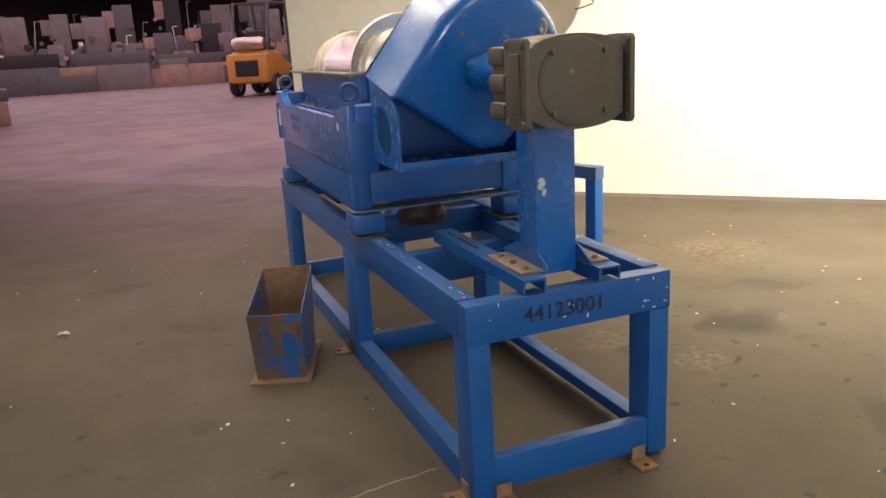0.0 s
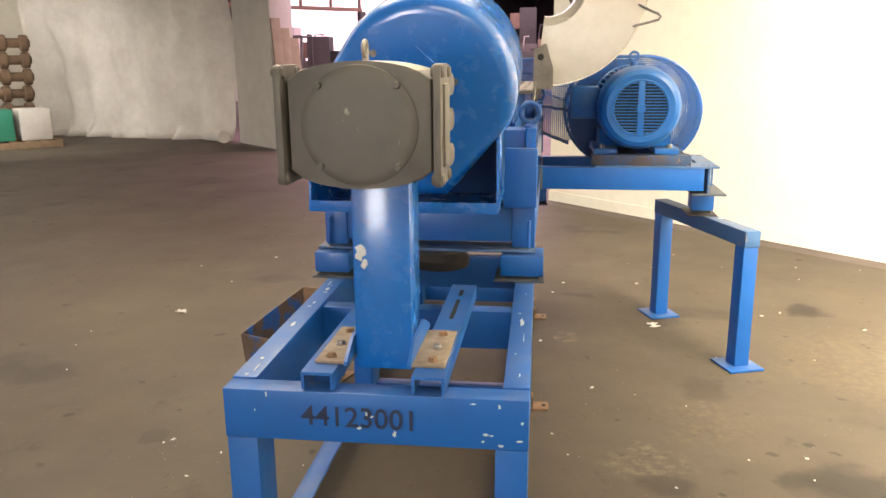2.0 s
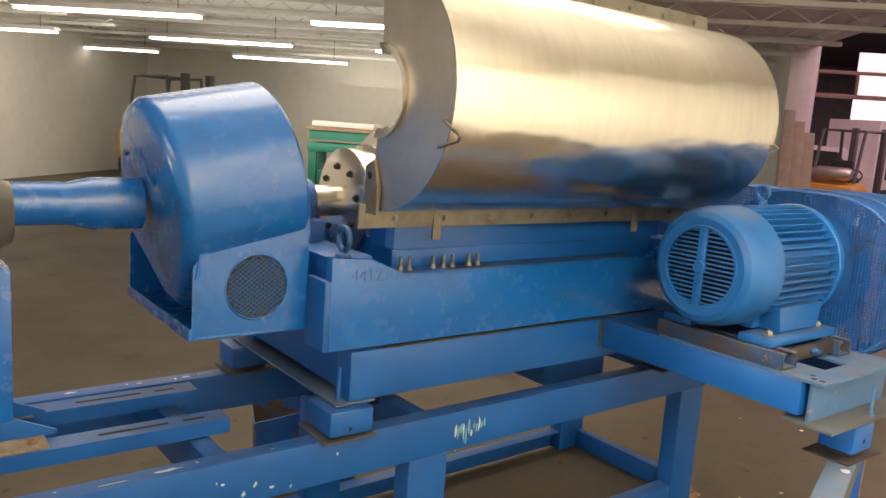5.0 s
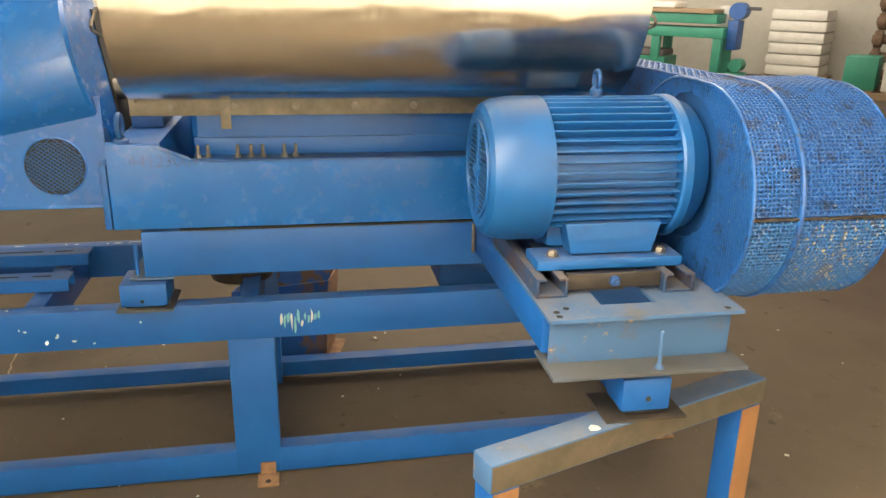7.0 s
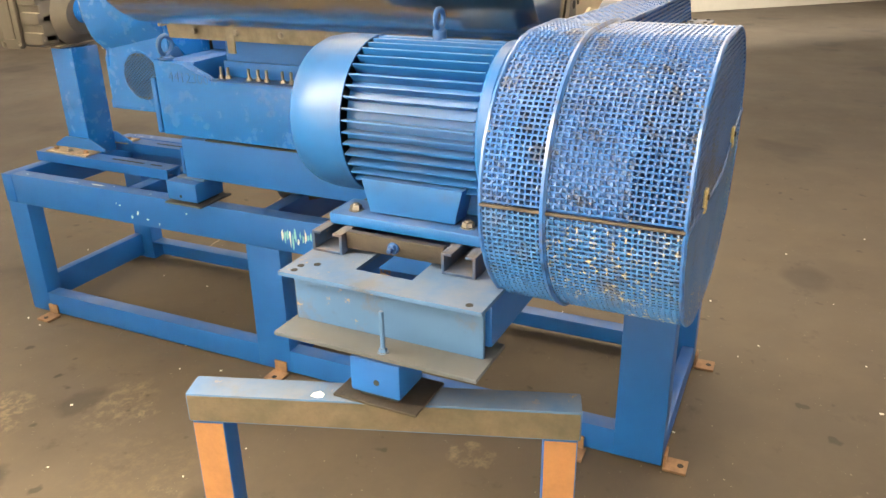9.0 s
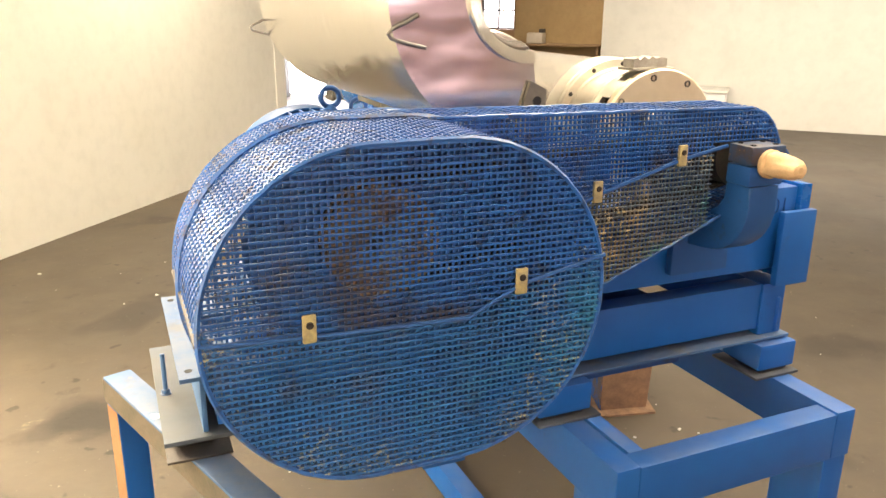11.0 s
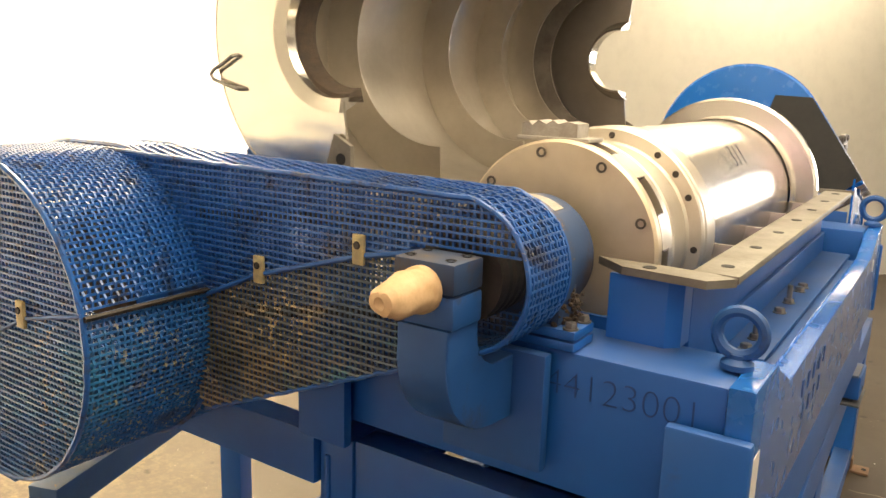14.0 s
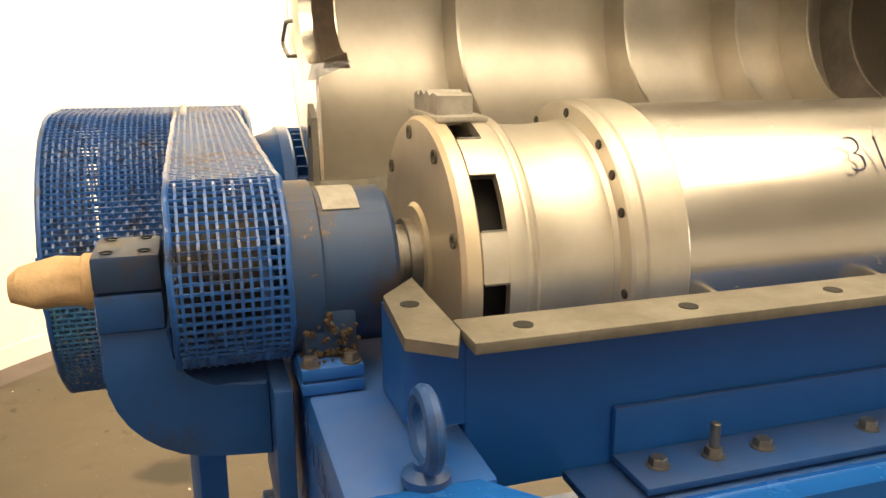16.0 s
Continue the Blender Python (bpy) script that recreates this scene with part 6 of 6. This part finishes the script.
for s in (-1, 1):
    b = bm_new()
    x0, x1 = sorted((MX + s * 0.10, MX + s * 0.168))
    prism(b, [(2.175, 1.075), (2.195, 0.995), (2.41, 0.995), (2.43, 1.075)], 0, x1 - x0, Matrix(((0, 1, 0, x0), (1, 0, 0, 0), (0, 0, 1, 0), (0, 0, 0, 1))), 0.005)
    part("foot_web", b, BLUE_MOTOR, motor)
    x0, x1 = sorted((MX + s * 0.085, MX + s * 0.195))
    part("foot", boxed(x0, x1, 2.10, 2.485, 0.9635, 0.990, 0.005), BLUE_MOTOR, motor)
    for y in (2.150, 2.438):
        part("foot_bolt", hexbolt(bm_new(), at(MX + s * 0.155, y, 0.9905, pose(0, 0, 0, 90)), 0.014, 0.013, 0.004), BOLT_STEEL, motor)
part("body_under", boxed(MX - 0.10, MX + 0.10, 2.15, 2.45, 0.995, 1.06, 0.01), BLUE_MOTOR, motor)
me_ = part("lifting_eye", ring(bm_new(), (MX - 0.01, 2.295, MZ + 0.228), 0.021, 0.006, "y", 24), BLUE_DARK, motor)
part("eye_collar", lathe(bm_new(), [(1e-6, -0.03), (0.016, -0.03), (0.016, 0.012), (0.008, 0.02), (1e-6, 0.02)], 18, at(MX - 0.01, 2.295, MZ + 0.19, pose(0, 0, 0, 90))), BLUE_DARK, me_)
part("terminal_box", boxed(MX - 0.30, MX - 0.172, 2.20, 2.36, MZ - 0.06, MZ + 0.09, 0.01), BLUE_MOTOR, motor)

# ---- isolator and stand under the platform ----
ix = thing("vibration_isolator", (1.135, 2.325, 0.652), "blue steel isolator block under the motor platform", "vibration isolator", "isolators under the base frame")
part("housing", boxed(1.082, 1.188, 2.265, 2.388, 0.672, 0.758, 0.008), BLUE, ix)
part("cap", boxed(1.09, 1.18, 2.275, 2.378, 0.759, 0.7735, 0.003), DIRTY_BLUE, ix)
part("rubber", boxed(1.095, 1.175, 2.28, 2.373, 0.658, 0.672, 0.002), RUBBER, ix)
part("base_plate", boxed(1.06, 1.20, 2.225, 2.43, 0.651, 0.6575, 0.002), DARK_STEEL, ix)
part("pin_hole", cyl(bm_new(), 0.007, -0.001, 0.001, at(1.188, 2.331, 0.705, ALONG_X), 12, 0), BLACK, ix)

pa, pc = Vector((1.292, 1.902, 0)), Vector((1.000, 2.730, 0))
dirv = (pc - pa).normalized()
SR = Matrix(((dirv.y, dirv.x, 0, pa.x), (-dirv.x, dirv.y, 0, pa.y), (0, 0, 1, 0), (0, 0, 0, 1)))
LN = (pc - pa).length
trestle = thing("motor_trestle", (1.15, 2.3, 0), "blue two legged steel trestle, bare rusty edge along the top bar", "steel trestle")
part("top_bar", boxed(-0.038, 0.038, 0, LN, 0.575, 0.650, 0.006, SR), BLUE_FADED, trestle, "worn blue top bar")
part("bare_edge", boxed(0.0384, 0.0392, 0.004, LN - 0.004, 0.580, 0.645, 0, SR), BROWN_STEEL, trestle, "bare brown steel outer face")
for y0 in (0.006, LN - 0.081):
    leg = part("leg", boxed(-0.036, 0.036, y0, y0 + 0.075, 0.011, 0.5745, 0.005, SR), BLUE, trestle)
    part("primer_face", boxed(0.0362, 0.037, y0 + 0.003, y0 + 0.072, 0.013, 0.572, 0, SR), ORANGE_PRIMER, leg, "orange primer where paint is missing")
    part("foot_plate", boxed(-0.085, 0.085, y0 - 0.05, y0 + 0.125, 0.0005, 0.0105, 0.002, SR), BLUE, trestle)
flake_m = bm_new()
part("paint_spill", prism(flake_m, [(0.011 * math.cos(k) * (1 + 0.5 * (k % 2)), 0.016 * math.sin(k)) for k in range(6)], 0, 0.001, SR @ at(0.02, 0.30, 0.651, pose(0, 0, 0, -90))), CHIP_WHITE, trestle)

# ---- belt guard of wire mesh ----
bg = thing("belt_guard", (0.5, 2.7, 0.85), "blue wire mesh belt guard with drum end and tapering arm", "belt guard")
DX, DZ, DRR, DH = 0.808, 1.132, 0.278, 0.066
DY0, DY1 = 2.555, 2.925
AY0, AY1 = 2.575, 2.695
PIT = 0.0106


def stadium(n=120, grow=0.0):
    R = DRR + grow
    per = 2 * math.pi * R + 4 * DH
    out = []
    for i in range(n):
        s = per * i / n
        if s < math.pi * R:
            a = -math.pi / 2 + s / R
            out.append((DX + DH + R * math.cos(a), DZ + R * math.sin(a)))
        elif s < math.pi * R + 2 * DH:
            out.append((DX + DH - (s - math.pi * R), DZ + R))
        elif s < 2 * math.pi * R + 2 * DH:
            a = math.pi / 2 + (s - math.pi * R - 2 * DH) / R
            out.append((DX - DH + R * math.cos(a), DZ + R * math.sin(a)))
        else:
            out.append((DX - DH + (s - 2 * math.pi * R - 2 * DH), DZ - R))
    return out


ST_ = stadium(190)
EX, EZ, ER = XM, 1.292, 0.108


def arm_outline(step=PIT):
    """Top and bottom edges of the arm, from the drum round the small end and back."""
    pts = []
    top0, top1 = Vector((DX - DH, DZ + DRR)), None
    a_top = radians(97)
    p1 = Vector((EX + ER * math.cos(a_top), EZ + ER * math.sin(a_top)))
    n1 = int((p1 - top0).length / step)
    pts += [tuple(top0.lerp(p1, i / n1)) for i in range(n1)]
    a_bot = radians(252)
    n2 = int(radians(155) * ER / step)
    pts += [(EX + ER * math.cos(a_top + (a_bot - a_top) * i / n2), EZ + ER * math.sin(a_top + (a_bot - a_top) * i / n2)) for i in range(n2 + 1)]
    p2 = Vector((EX + ER * math.cos(a_bot), EZ + ER * math.sin(a_bot)))
    p3 = Vector((DX - DH - DRR * 0.93, 0.962))
    n3 = int((p3 - p2).length / step)
    pts += [tuple(p2.lerp(p3, i / n3)) for i in range(1, n3 + 1)]
    return pts


AR_ = arm_outline()
SEAM = [(0.40, 1.193), (0.463, 1.193), (0.628, 1.158), (0.724, 1.113), (0.971, 1.120), (DX + DH + DRR + 0.02, 1.133)]


def seam_z(x):
    return float(np.interp(x, [p[0] for p in SEAM], [p[1] for p in SEAM]))


ny = int((DY1 - DY0) / PIT)
upper = [i for i, (x, z) in enumerate(ST_) if z >= seam_z(x)]
first, last = upper[0], upper[-1]
lower = list(range(last + 1, len(ST_))) + list(range(0, first))
for name, idx, mat_ in (("drum_mesh_upper", upper, BLUE_MESH), ("drum_mesh_lower", lower, MESH_LOWER)):
    lines = []
    for j in range(ny + 1):
        y = DY0 + (DY1 - DY0) * j / ny
        pts = []
        for i in idx:
            x, z = ST_[i]
            w = (0.0019 if (i + j) % 2 else -0.0019) / 0.3
            pts.append((x + (x - DX) * w, y + 0.0016 * noise.noise((i * 0.11, j * 0.6, 3.0)), z + (z - DZ) * w))
        lines.append((pts, False, (0, 1, 0)))
    for i in idx:
        x, z = ST_[i]
        q = 0.0014 * noise.noise((i * 0.9, 0.0, 5.0))
        lines.append(([(x + q, DY0, z + q), (x, (DY0 + DY1) / 2, z), (x - q, DY1, z - q)], False, (0, 0, 1) if abs(x - DX) > abs(z - DZ) else (1, 0, 0)))
    wires(name, lines, 0.0025, mat_, bg, "blue painted woven wire mesh")


def inside_stadium(x, z, grow=0.0):
    dx = max(0.0, abs(x - DX) - DH)
    return dx * dx + (z - DZ) ** 2 < (DRR + grow) ** 2


def face_grid(y, test, x0, x1, z0, z1, r):
    L = []
    for horizontal in (True, False):
        a0, a1, b0, b1 = (z0, z1, x0, x1) if horizontal else (x0, x1, z0, z1)
        k = a0
        while k < a1:
            run = []
            t = b0
            while t <= b1 + 1e-6:
                p = (t, k) if horizontal else (k, t)
                if test(*p):
                    run.append((p[0], y + (0.0016 if horizontal else -0.0016), p[1]))
                else:
                    if len(run) > 1:
                        L.append(([run[0], run[len(run) // 2], run[-1]] if len(run) > 2 else run, False, (0, 1, 0)))
                    run = []
                t += PIT / 2
            if len(run) > 1:
                L.append(([run[0], run[-1]], False, (0, 1, 0)))
            k += PIT
    return L


for name, above, mat_ in (("front_mesh_upper", True, BLUE_MESH), ("front_mesh_lower", False, MESH_LOWER)):
    half = lambda x, z, up=above: inside_stadium(x, z) and (z >= seam_z(x)) == up
    wires(name, face_grid(DY1, half, DX - DH - DRR, DX + DH + DRR, DZ - DRR, DZ + DRR, 0.003), 0.0023, mat_, bg)
hole = lambda x, z: inside_stadium(x, z) and (x - MX) ** 2 + (z - MZ) ** 2 > 0.192 ** 2
# solid sheet behind the rear mesh; a crescent beside the motor stays open
back = [(x, z) for x, z in stadium(96, -0.012) if x <= 0.80]
back += [(0.80 + 0.228 * math.cos(radians(-90 + 7.5 * k)), 1.15 + 0.228 * math.sin(radians(-90 + 7.5 * k))) for k in range(25)]
part("rear_sheet", prism(bm_new(), back, 2.566, 2.569), BLUE_DARK, bg, "blue sheet behind the rear mesh")
wires("rear_face_mesh", face_grid(DY0, hole, DX - DH - DRR, DX + DH + DRR, DZ - DRR, DZ + DRR, 0.003), 0.0021, BLUE_MESH, bg)


def poly_test(poly):
    P = list(poly)

    def t(x, z):
        c = False
        for i in range(len(P)):
            (x0, z0), (x1, z1) = P[i], P[i - 1]
            if (z0 > z) != (z1 > z) and x < (x1 - x0) * (z - z0) / (z1 - z0) + x0:
                c = not c
        return c
    return t


arm_in = poly_test(AR_)
arm_face = lambda x, z: arm_in(x, z) and not inside_stadium(x, z, -0.004)
notch = lambda x, z: arm_face(x, z) and not (x < 0.03 and z < 1.325)
arm_seam = lambda x: float(np.interp(x, (0.0, 0.119, 0.337, 0.45), (1.320, 1.297, 1.234, 1.184)))
wires("arm_mesh_upper", face_grid(AY1, lambda x, z: notch(x, z) and z >= arm_seam(x), EX - ER, DX, 0.98, 1.42, 0.003), 0.0021, BLUE_MESH, bg)
wires("arm_mesh_lower", face_grid(AY1, lambda x, z: notch(x, z) and z < arm_seam(x), EX - ER, DX, 0.94, 1.42, 0.003), 0.0021, MESH_TAN, bg, "bare dirty lower mesh")
wires("arm_back_mesh", face_grid(AY0, lambda x, z: arm_face(x, z) and (x - EX) ** 2 + (z - EZ) ** 2 > 0.075 ** 2, EX - ER, DX, 0.94, 1.42, 0.003), 0.0020, BLUE_MESH, bg)
lines = []
na = int((AY1 - AY0) / PIT) + 1
for j in range(na + 1):
    y = AY0 + (AY1 - AY0) * j / na
    lines.append(([(x, y, z) if i % 2 == 0 else (x + (x - 0.4) * 0.002, y + 0.0015 * noise.noise((i * 0.2, j * 0.7, 8.0)), z + 0.0022 * (1 if (i // 2 + j) % 2 else -1)) for i, (x, z) in enumerate(AR_)], False, (0, 1, 0)))
for i, (x, z) in enumerate(AR_):
    lines.append(([(x, AY0, z), (x, AY1, z)], False, (0, 0, 1) if 92 < i < 116 else (1, 0, 0)))
wires("arm_edge_mesh", lines, 0.0020, BLUE_MESH, bg)
for y in (DY0, DY1):
    part("edge_wire", pipe(bm_new(), [(x, y + 0.0015 * noise.noise((k * 0.5, y, 1.0)), z + 0.0015 * noise.noise((k * 0.5, y, 4.0))) for k, (x, z) in enumerate(ST_)], 0.005, True, 6), BLUE_MESH, bg)
part("drum_band", pipe(bm_new(), [(x, DY0 + 0.122, z) for x, z in stadium(124, 0.003)], 0.007, True, 6), BLUE_MESH, bg, "raised seam band round the drum")
for y in (AY0, AY1):
    part("arm_edge_wire", pipe(bm_new(), [(x, y + 0.002 * noise.noise((k * 0.5, y, 1.0)), z + 0.002 * noise.noise((k * 0.5, y, 4.0))) for k, (x, z) in enumerate(AR_)], 0.0038, False, 6), BLUE_MESH, bg)
bs = bm_new()
o1, o2 = stadium(96, -0.0045), stadium(96, -0.0058)
rA = [[bs.verts.new((x, y, z)) for x, z in o] for o in (o1, o2) for y in (DY0 + 0.128, DY0 + 0.272)]
for i in range(96):
    j = (i + 1) % 96
    for A, B in ((0, 1), (2, 3), (0, 2), (1, 3)):
        bs.faces.new((rA[A][i], rA[A][j], rA[B][j], rA[B][i]))
part("inner_band", bs, BLUE_MESH, bg, "blue sheet band behind the mesh")
# parting line with clips
seam = [(DX + DH + DRR, 1.131), (0.971, 1.120), (0.724, 1.113), (0.628, 1.158), (0.463, 1.193)]
part("seam_rod", pipe(bm_new(), [(x, DY1 + 0.004, z) for x, z in seam], 0.0036, False, 6), BLUE_DARK, bg)
part("seam_rod", pipe(bm_new(), [(0.462, AY1 + 0.004, 1.180), (0.337, AY1 + 0.004, 1.234), (0.119, AY1 + 0.004, 1.297), (0.0, AY1 + 0.004, 1.320)], 0.0045, False, 6), BLUE_DARK, bg)
part("seam_side", pipe(bm_new(), [(DX + DH + DRR + 0.003, DY0, 1.131), (DX + DH + DRR + 0.003, DY1, 1.131)], 0.004, False, 6), DARK_STEEL, bg)
part("seam_side", pipe(bm_new(), [(0.462, AY1, 1.187), (0.462, DY1, 1.187)], 0.005, False, 6), DARK_STEEL, bg)
for x, y, z in ((0.99, DY1, 1.135), (0.628, DY1, 1.165), (0.33, AY1, 1.243), (0.122, AY1, 1.305)):
    cl = part("clip", boxed(x - 0.011, x + 0.011, y + 0.003, y + 0.010, z - 0.022, z + 0.024, 0.003), CLEAR_CLIP, bg, "small yellowed plastic clip")
    part("clip_screw", cyl(bm_new(), 0.006, y + 0.010, y + 0.013, at(x, 0, z + 0.008), 12), DARK_STEEL, cl)
# pulleys and belts seen through the mesh
pul = thing("drive_pulley", (MX, 2.70, MZ), "dark grooved drive pulley inside the mesh guard", "pulley")
part("rim", lathe(bm_new(), [(0.02, 2.62), (0.105, 2.62), (0.11, 2.63), (0.10, 2.64), (0.11, 2.65), (0.10, 2.66), (0.11, 2.67), (0.10, 2.68), (0.11, 2.69), (0.02, 2.69)], 48, MM), RUST, pul)
part("motor_shaft", cyl(bm_new(), 0.028, 2.55, 2.74, MM, 24), BOLT_STEEL, pul)
part("guard_tray", boxed(0.745, 0.87, 2.56, 2.90, DZ - DRR - 0.006, DZ - DRR - 0.003, 0), BLUE_DARK, bg)
part("mount_foot", boxed(0.72, 0.80, 2.86, 2.92, DZ - DRR - 0.016, DZ - DRR - 0.0065, 0.002), BLUE_DARK, bg)
belts = thing("drive_belts", (0.4, 2.65, 1.2), "black drive belts inside the mesh guard", "drive belt")
for y in (2.625, 2.645, 2.665):
    bpts = []
    for i in range(14):
        a = radians(-95 + 190 * i / 13)
        bpts.append((MX + 0.105 * math.cos(a), y, MZ + 0.105 * math.sin(a)))
    for i in range(14):
        a = radians(95 + 170 * i / 13)
        bpts.append((EX + 0.062 * math.cos(a), y, EZ + 0.062 * math.sin(a)))
    part("belt", pipe(bm_new(), bpts, 0.006, True, 5), RUBBER, belts)
bp = thing("bowl_pulley", (EX, 2.65, EZ), "dark small pulley on the bowl shaft", "pulley")
part("rim", lathe(bm_new(), [(0.02, 2.602), (0.066, 2.602), (0.066, 2.69), (0.02, 2.69)], 36, at(EX, 0, EZ)), DARK_STEEL, bp)

# ---- outboard bearing and wrapped shaft end ----
ob_ = thing("outboard_bearing", (XM, 2.74, 1.17), "blue outboard bearing bracket with a split cap", "bearing bracket")
part("cap", boxed(XM - 0.047, XM + 0.047, 2.706, 2.776, ZC, 1.328, 0.005), BLUE_GREY, ob_)
part("lower_half", boxed(XM - 0.047, XM + 0.047, 2.706, 2.776, ZC - 0.045, ZC - 0.002, 0.005), BLUE_DARK, ob_)
for sx in (-0.031, 0.031):
    for y in (2.722, 2.760):
        part("cap_bolt", lathe(bm_new(), [(0.008, 0.001), (0.006, 0.001), (0.005, -0.003), (1e-6, -0.003)], 12, at(XM + sx, y, 1.3285, pose(0, 0, 0, 90))), BLACK, ob_)
arm_pts = [(2.776, ZC - 0.046)]
for k in range(9):
    a = radians(0 - 90 * k / 8)
    arm_pts.append((2.656 + 0.120 * math.cos(a), 1.19 + 0.115 * math.sin(a)))
arm_pts += [(2.5985, 1.068), (2.5985, 1.165)]
for k in range(6):
    a = radians(-90 + 90 * k / 5)
    arm_pts.append((2.660 + 0.042 * math.cos(a), 1.205 + 0.040 * math.sin(a)))
arm_pts.append((2.702, ZC - 0.046))
part("swan_arm", prism(bm_new(), arm_pts, -0.040, 0.040, Matrix(((0, 1, 0, XM), (1, 0, 0, 0), (0, 0, 1, 0), (0, 0, 0, 1))), 0.005), BLUE_DARK, ob_)
part("mount_plate", boxed(XM - 0.09, XM + 0.08, 2.5765, 2.598, 0.99, 1.17, 0.003), BLUE_DARK, ob_)
wr = thing("wrapped_shaft_end", (XM, 2.83, ZC - 0.02), "shaft end wrapped in brown paper and taped", "shaft end")
wb = bm_new()
lathe(wb, [(0.031, 2.777), (0.031, 2.787), (0.027, 2.790), (0.0265, 2.815), (0.025, 2.838), (0.021, 2.853), (0.014, 2.862), (0.006, 2.864), (1e-6, 2.858)], 30, at(XM, 0, ZC + 0.004))
for v in wb.verts:
    k = 0.0060 * noise.noise(v.co * 42.0) + 0.0025 * noise.noise(v.co * 110.0)
    v.co += Vector((v.co.x - XM, 0, v.co.z - ZC)).normalized() * k if v.co.y > 2.789 else Vector()
part("paper", wb, PAPER, wr)

# ---- chute box on the floor ----
bin_ = thing("chute_box", (-0.67, 1.43, 0), "open sheet metal chute box, rusty with blue paint remains", "metal box")
q = [Vector((-0.875, 1.253, 0)), Vector((-0.628, 1.161, 0)), Vector((-0.47, 1.642, 0)), Vector((-0.718, 1.70, 0))]
part("base_plate", prism(bm_new(), [(v.x, v.y) for v in q], 0, 0.008, Matrix(((1, 0, 0, 0), (0, 0, 1, 0), (0, 1, 0, 0.001), (0, 0, 0, 1)))), RUST, bin_)
cen = sum(q, Vector()) / 4
lo = [cen + (v - cen) * 0.80 for v in q]
hi = [cen + (v - cen) * 0.90 + Vector((0, 0, h)) for v, h in zip(q, (0.31, 0.31, 0.40, 0.40))]
for i, (nm, mt) in enumerate((("front_wall", RUSTY_BLUE), ("side_wall", BLUE_RUSTY), ("back_wall", RUST), ("side_wall", RUSTY_BLUE))):
    j = (i + 1) % 4
    bmw = bm_new()
    a, b2, c2, d2 = lo[i] + Vector((0, 0, 0.009)), lo[j] + Vector((0, 0, 0.009)), hi[j], hi[i]
    nrm = (b2 - a).cross(d2 - a).normalized() * 0.004
    f = bmw.faces.new([bmw.verts.new(p) for p in (a, b2, c2, d2)])
    r = bmesh.ops.extrude_face_region(bmw, geom=[f])
    bmesh.ops.translate(bmw, verts=[v for v in r["geom"] if isinstance(v, bmesh.types.BMVert)], vec=-nrm)
    wpart = part(nm, bmw, mt, bin_)
    if i == 0:
        for k, fx in enumerate((0.30, 0.72)):
            pw = bm_new()
            rnd = random.Random(60 + k)
            ringp = []
            for q_ in range(16):
                a_ = 2 * math.pi * q_ / 16
                rr_ = 0.75 + 0.35 * rnd.random()
                fu, fv = fx + 0.15 * rr_ * math.cos(a_), 0.54 + (0.27 - 0.06 * k) * rr_ * math.sin(a_)
                ringp.append(pw.verts.new(a.lerp(b2, fu).lerp(d2.lerp(c2, fu), fv) + nrm * 1.1))
            pw.faces.new(ringp)
            part("blue_patch", pw, BLUE_RUSTY, wpart)


# ---- litter on the floor ----
deb = bm_new()
for k in range(120):
    rnd = random.Random(7000 + k)
    x, y = -2.2 + 5.0 * rnd.random(), -1.2 + 5.4 * rnd.random()
    s = 0.003 + 0.007 * rnd.random() ** 2
    box(deb, -s, s, -s * 0.6, s * 0.6, 0.0, s * 0.5, 0, at(x, y, 0.0005) @ pose(0, 0, 0, 8 * rnd.random(), 0, 360 * rnd.random()))
solo("floor_litter", deb, LABEL_WHITE, "small pale chips scattered on the floor", "litter", kind="stuff", smooth=False)
for x, y, a in ((0.95, 2.45, 20), (-1.7, 2.4, 140)):
    lb = bm_new()
    for k in range(4):
        rnd = random.Random(int(x * 100) + k)
        prism(lb, [(-0.03, 0.0), (0.01, -0.008), (0.035, 0.004), (0.0, 0.014)], 0, 0.004, at(x + 0.02 * rnd.random(), y + 0.02 * rnd.random(), 0.001 + 0.004 * k) @ pose(0, 0, 0, 90, 0, a + 60 * k))
    solo("paper_scrap", lb, LABEL_WHITE, "crumpled pale scrap lying on the concrete", "scrap", "scraps on the floor")

# pale hairline crack in the slab
ck = bm_new()
cp = []
for k in range(36):
    f = k / 35
    rnd = random.Random(300 + k)
    cp.append((-1.5 + 1.12 * f, 0.10 + 0.16 * f + 0.012 * (rnd.random() - 0.5), 0.002 + 0.003 * rnd.random()))
for (x0, y0, w0), (x1, y1, w1) in zip(cp, cp[1:]):
    lo_ = [ck.verts.new((x, y, 0.0006)) for x, y in ((x0, y0 - w0), (x1, y1 - w1), (x1, y1 + w1), (x0, y0 + w0))]
    ck.faces.new(lo_)
solo("floor_crack", ck, DIRTY_PLATE, "pale filled crack in the concrete", kind="structure", smooth=False)
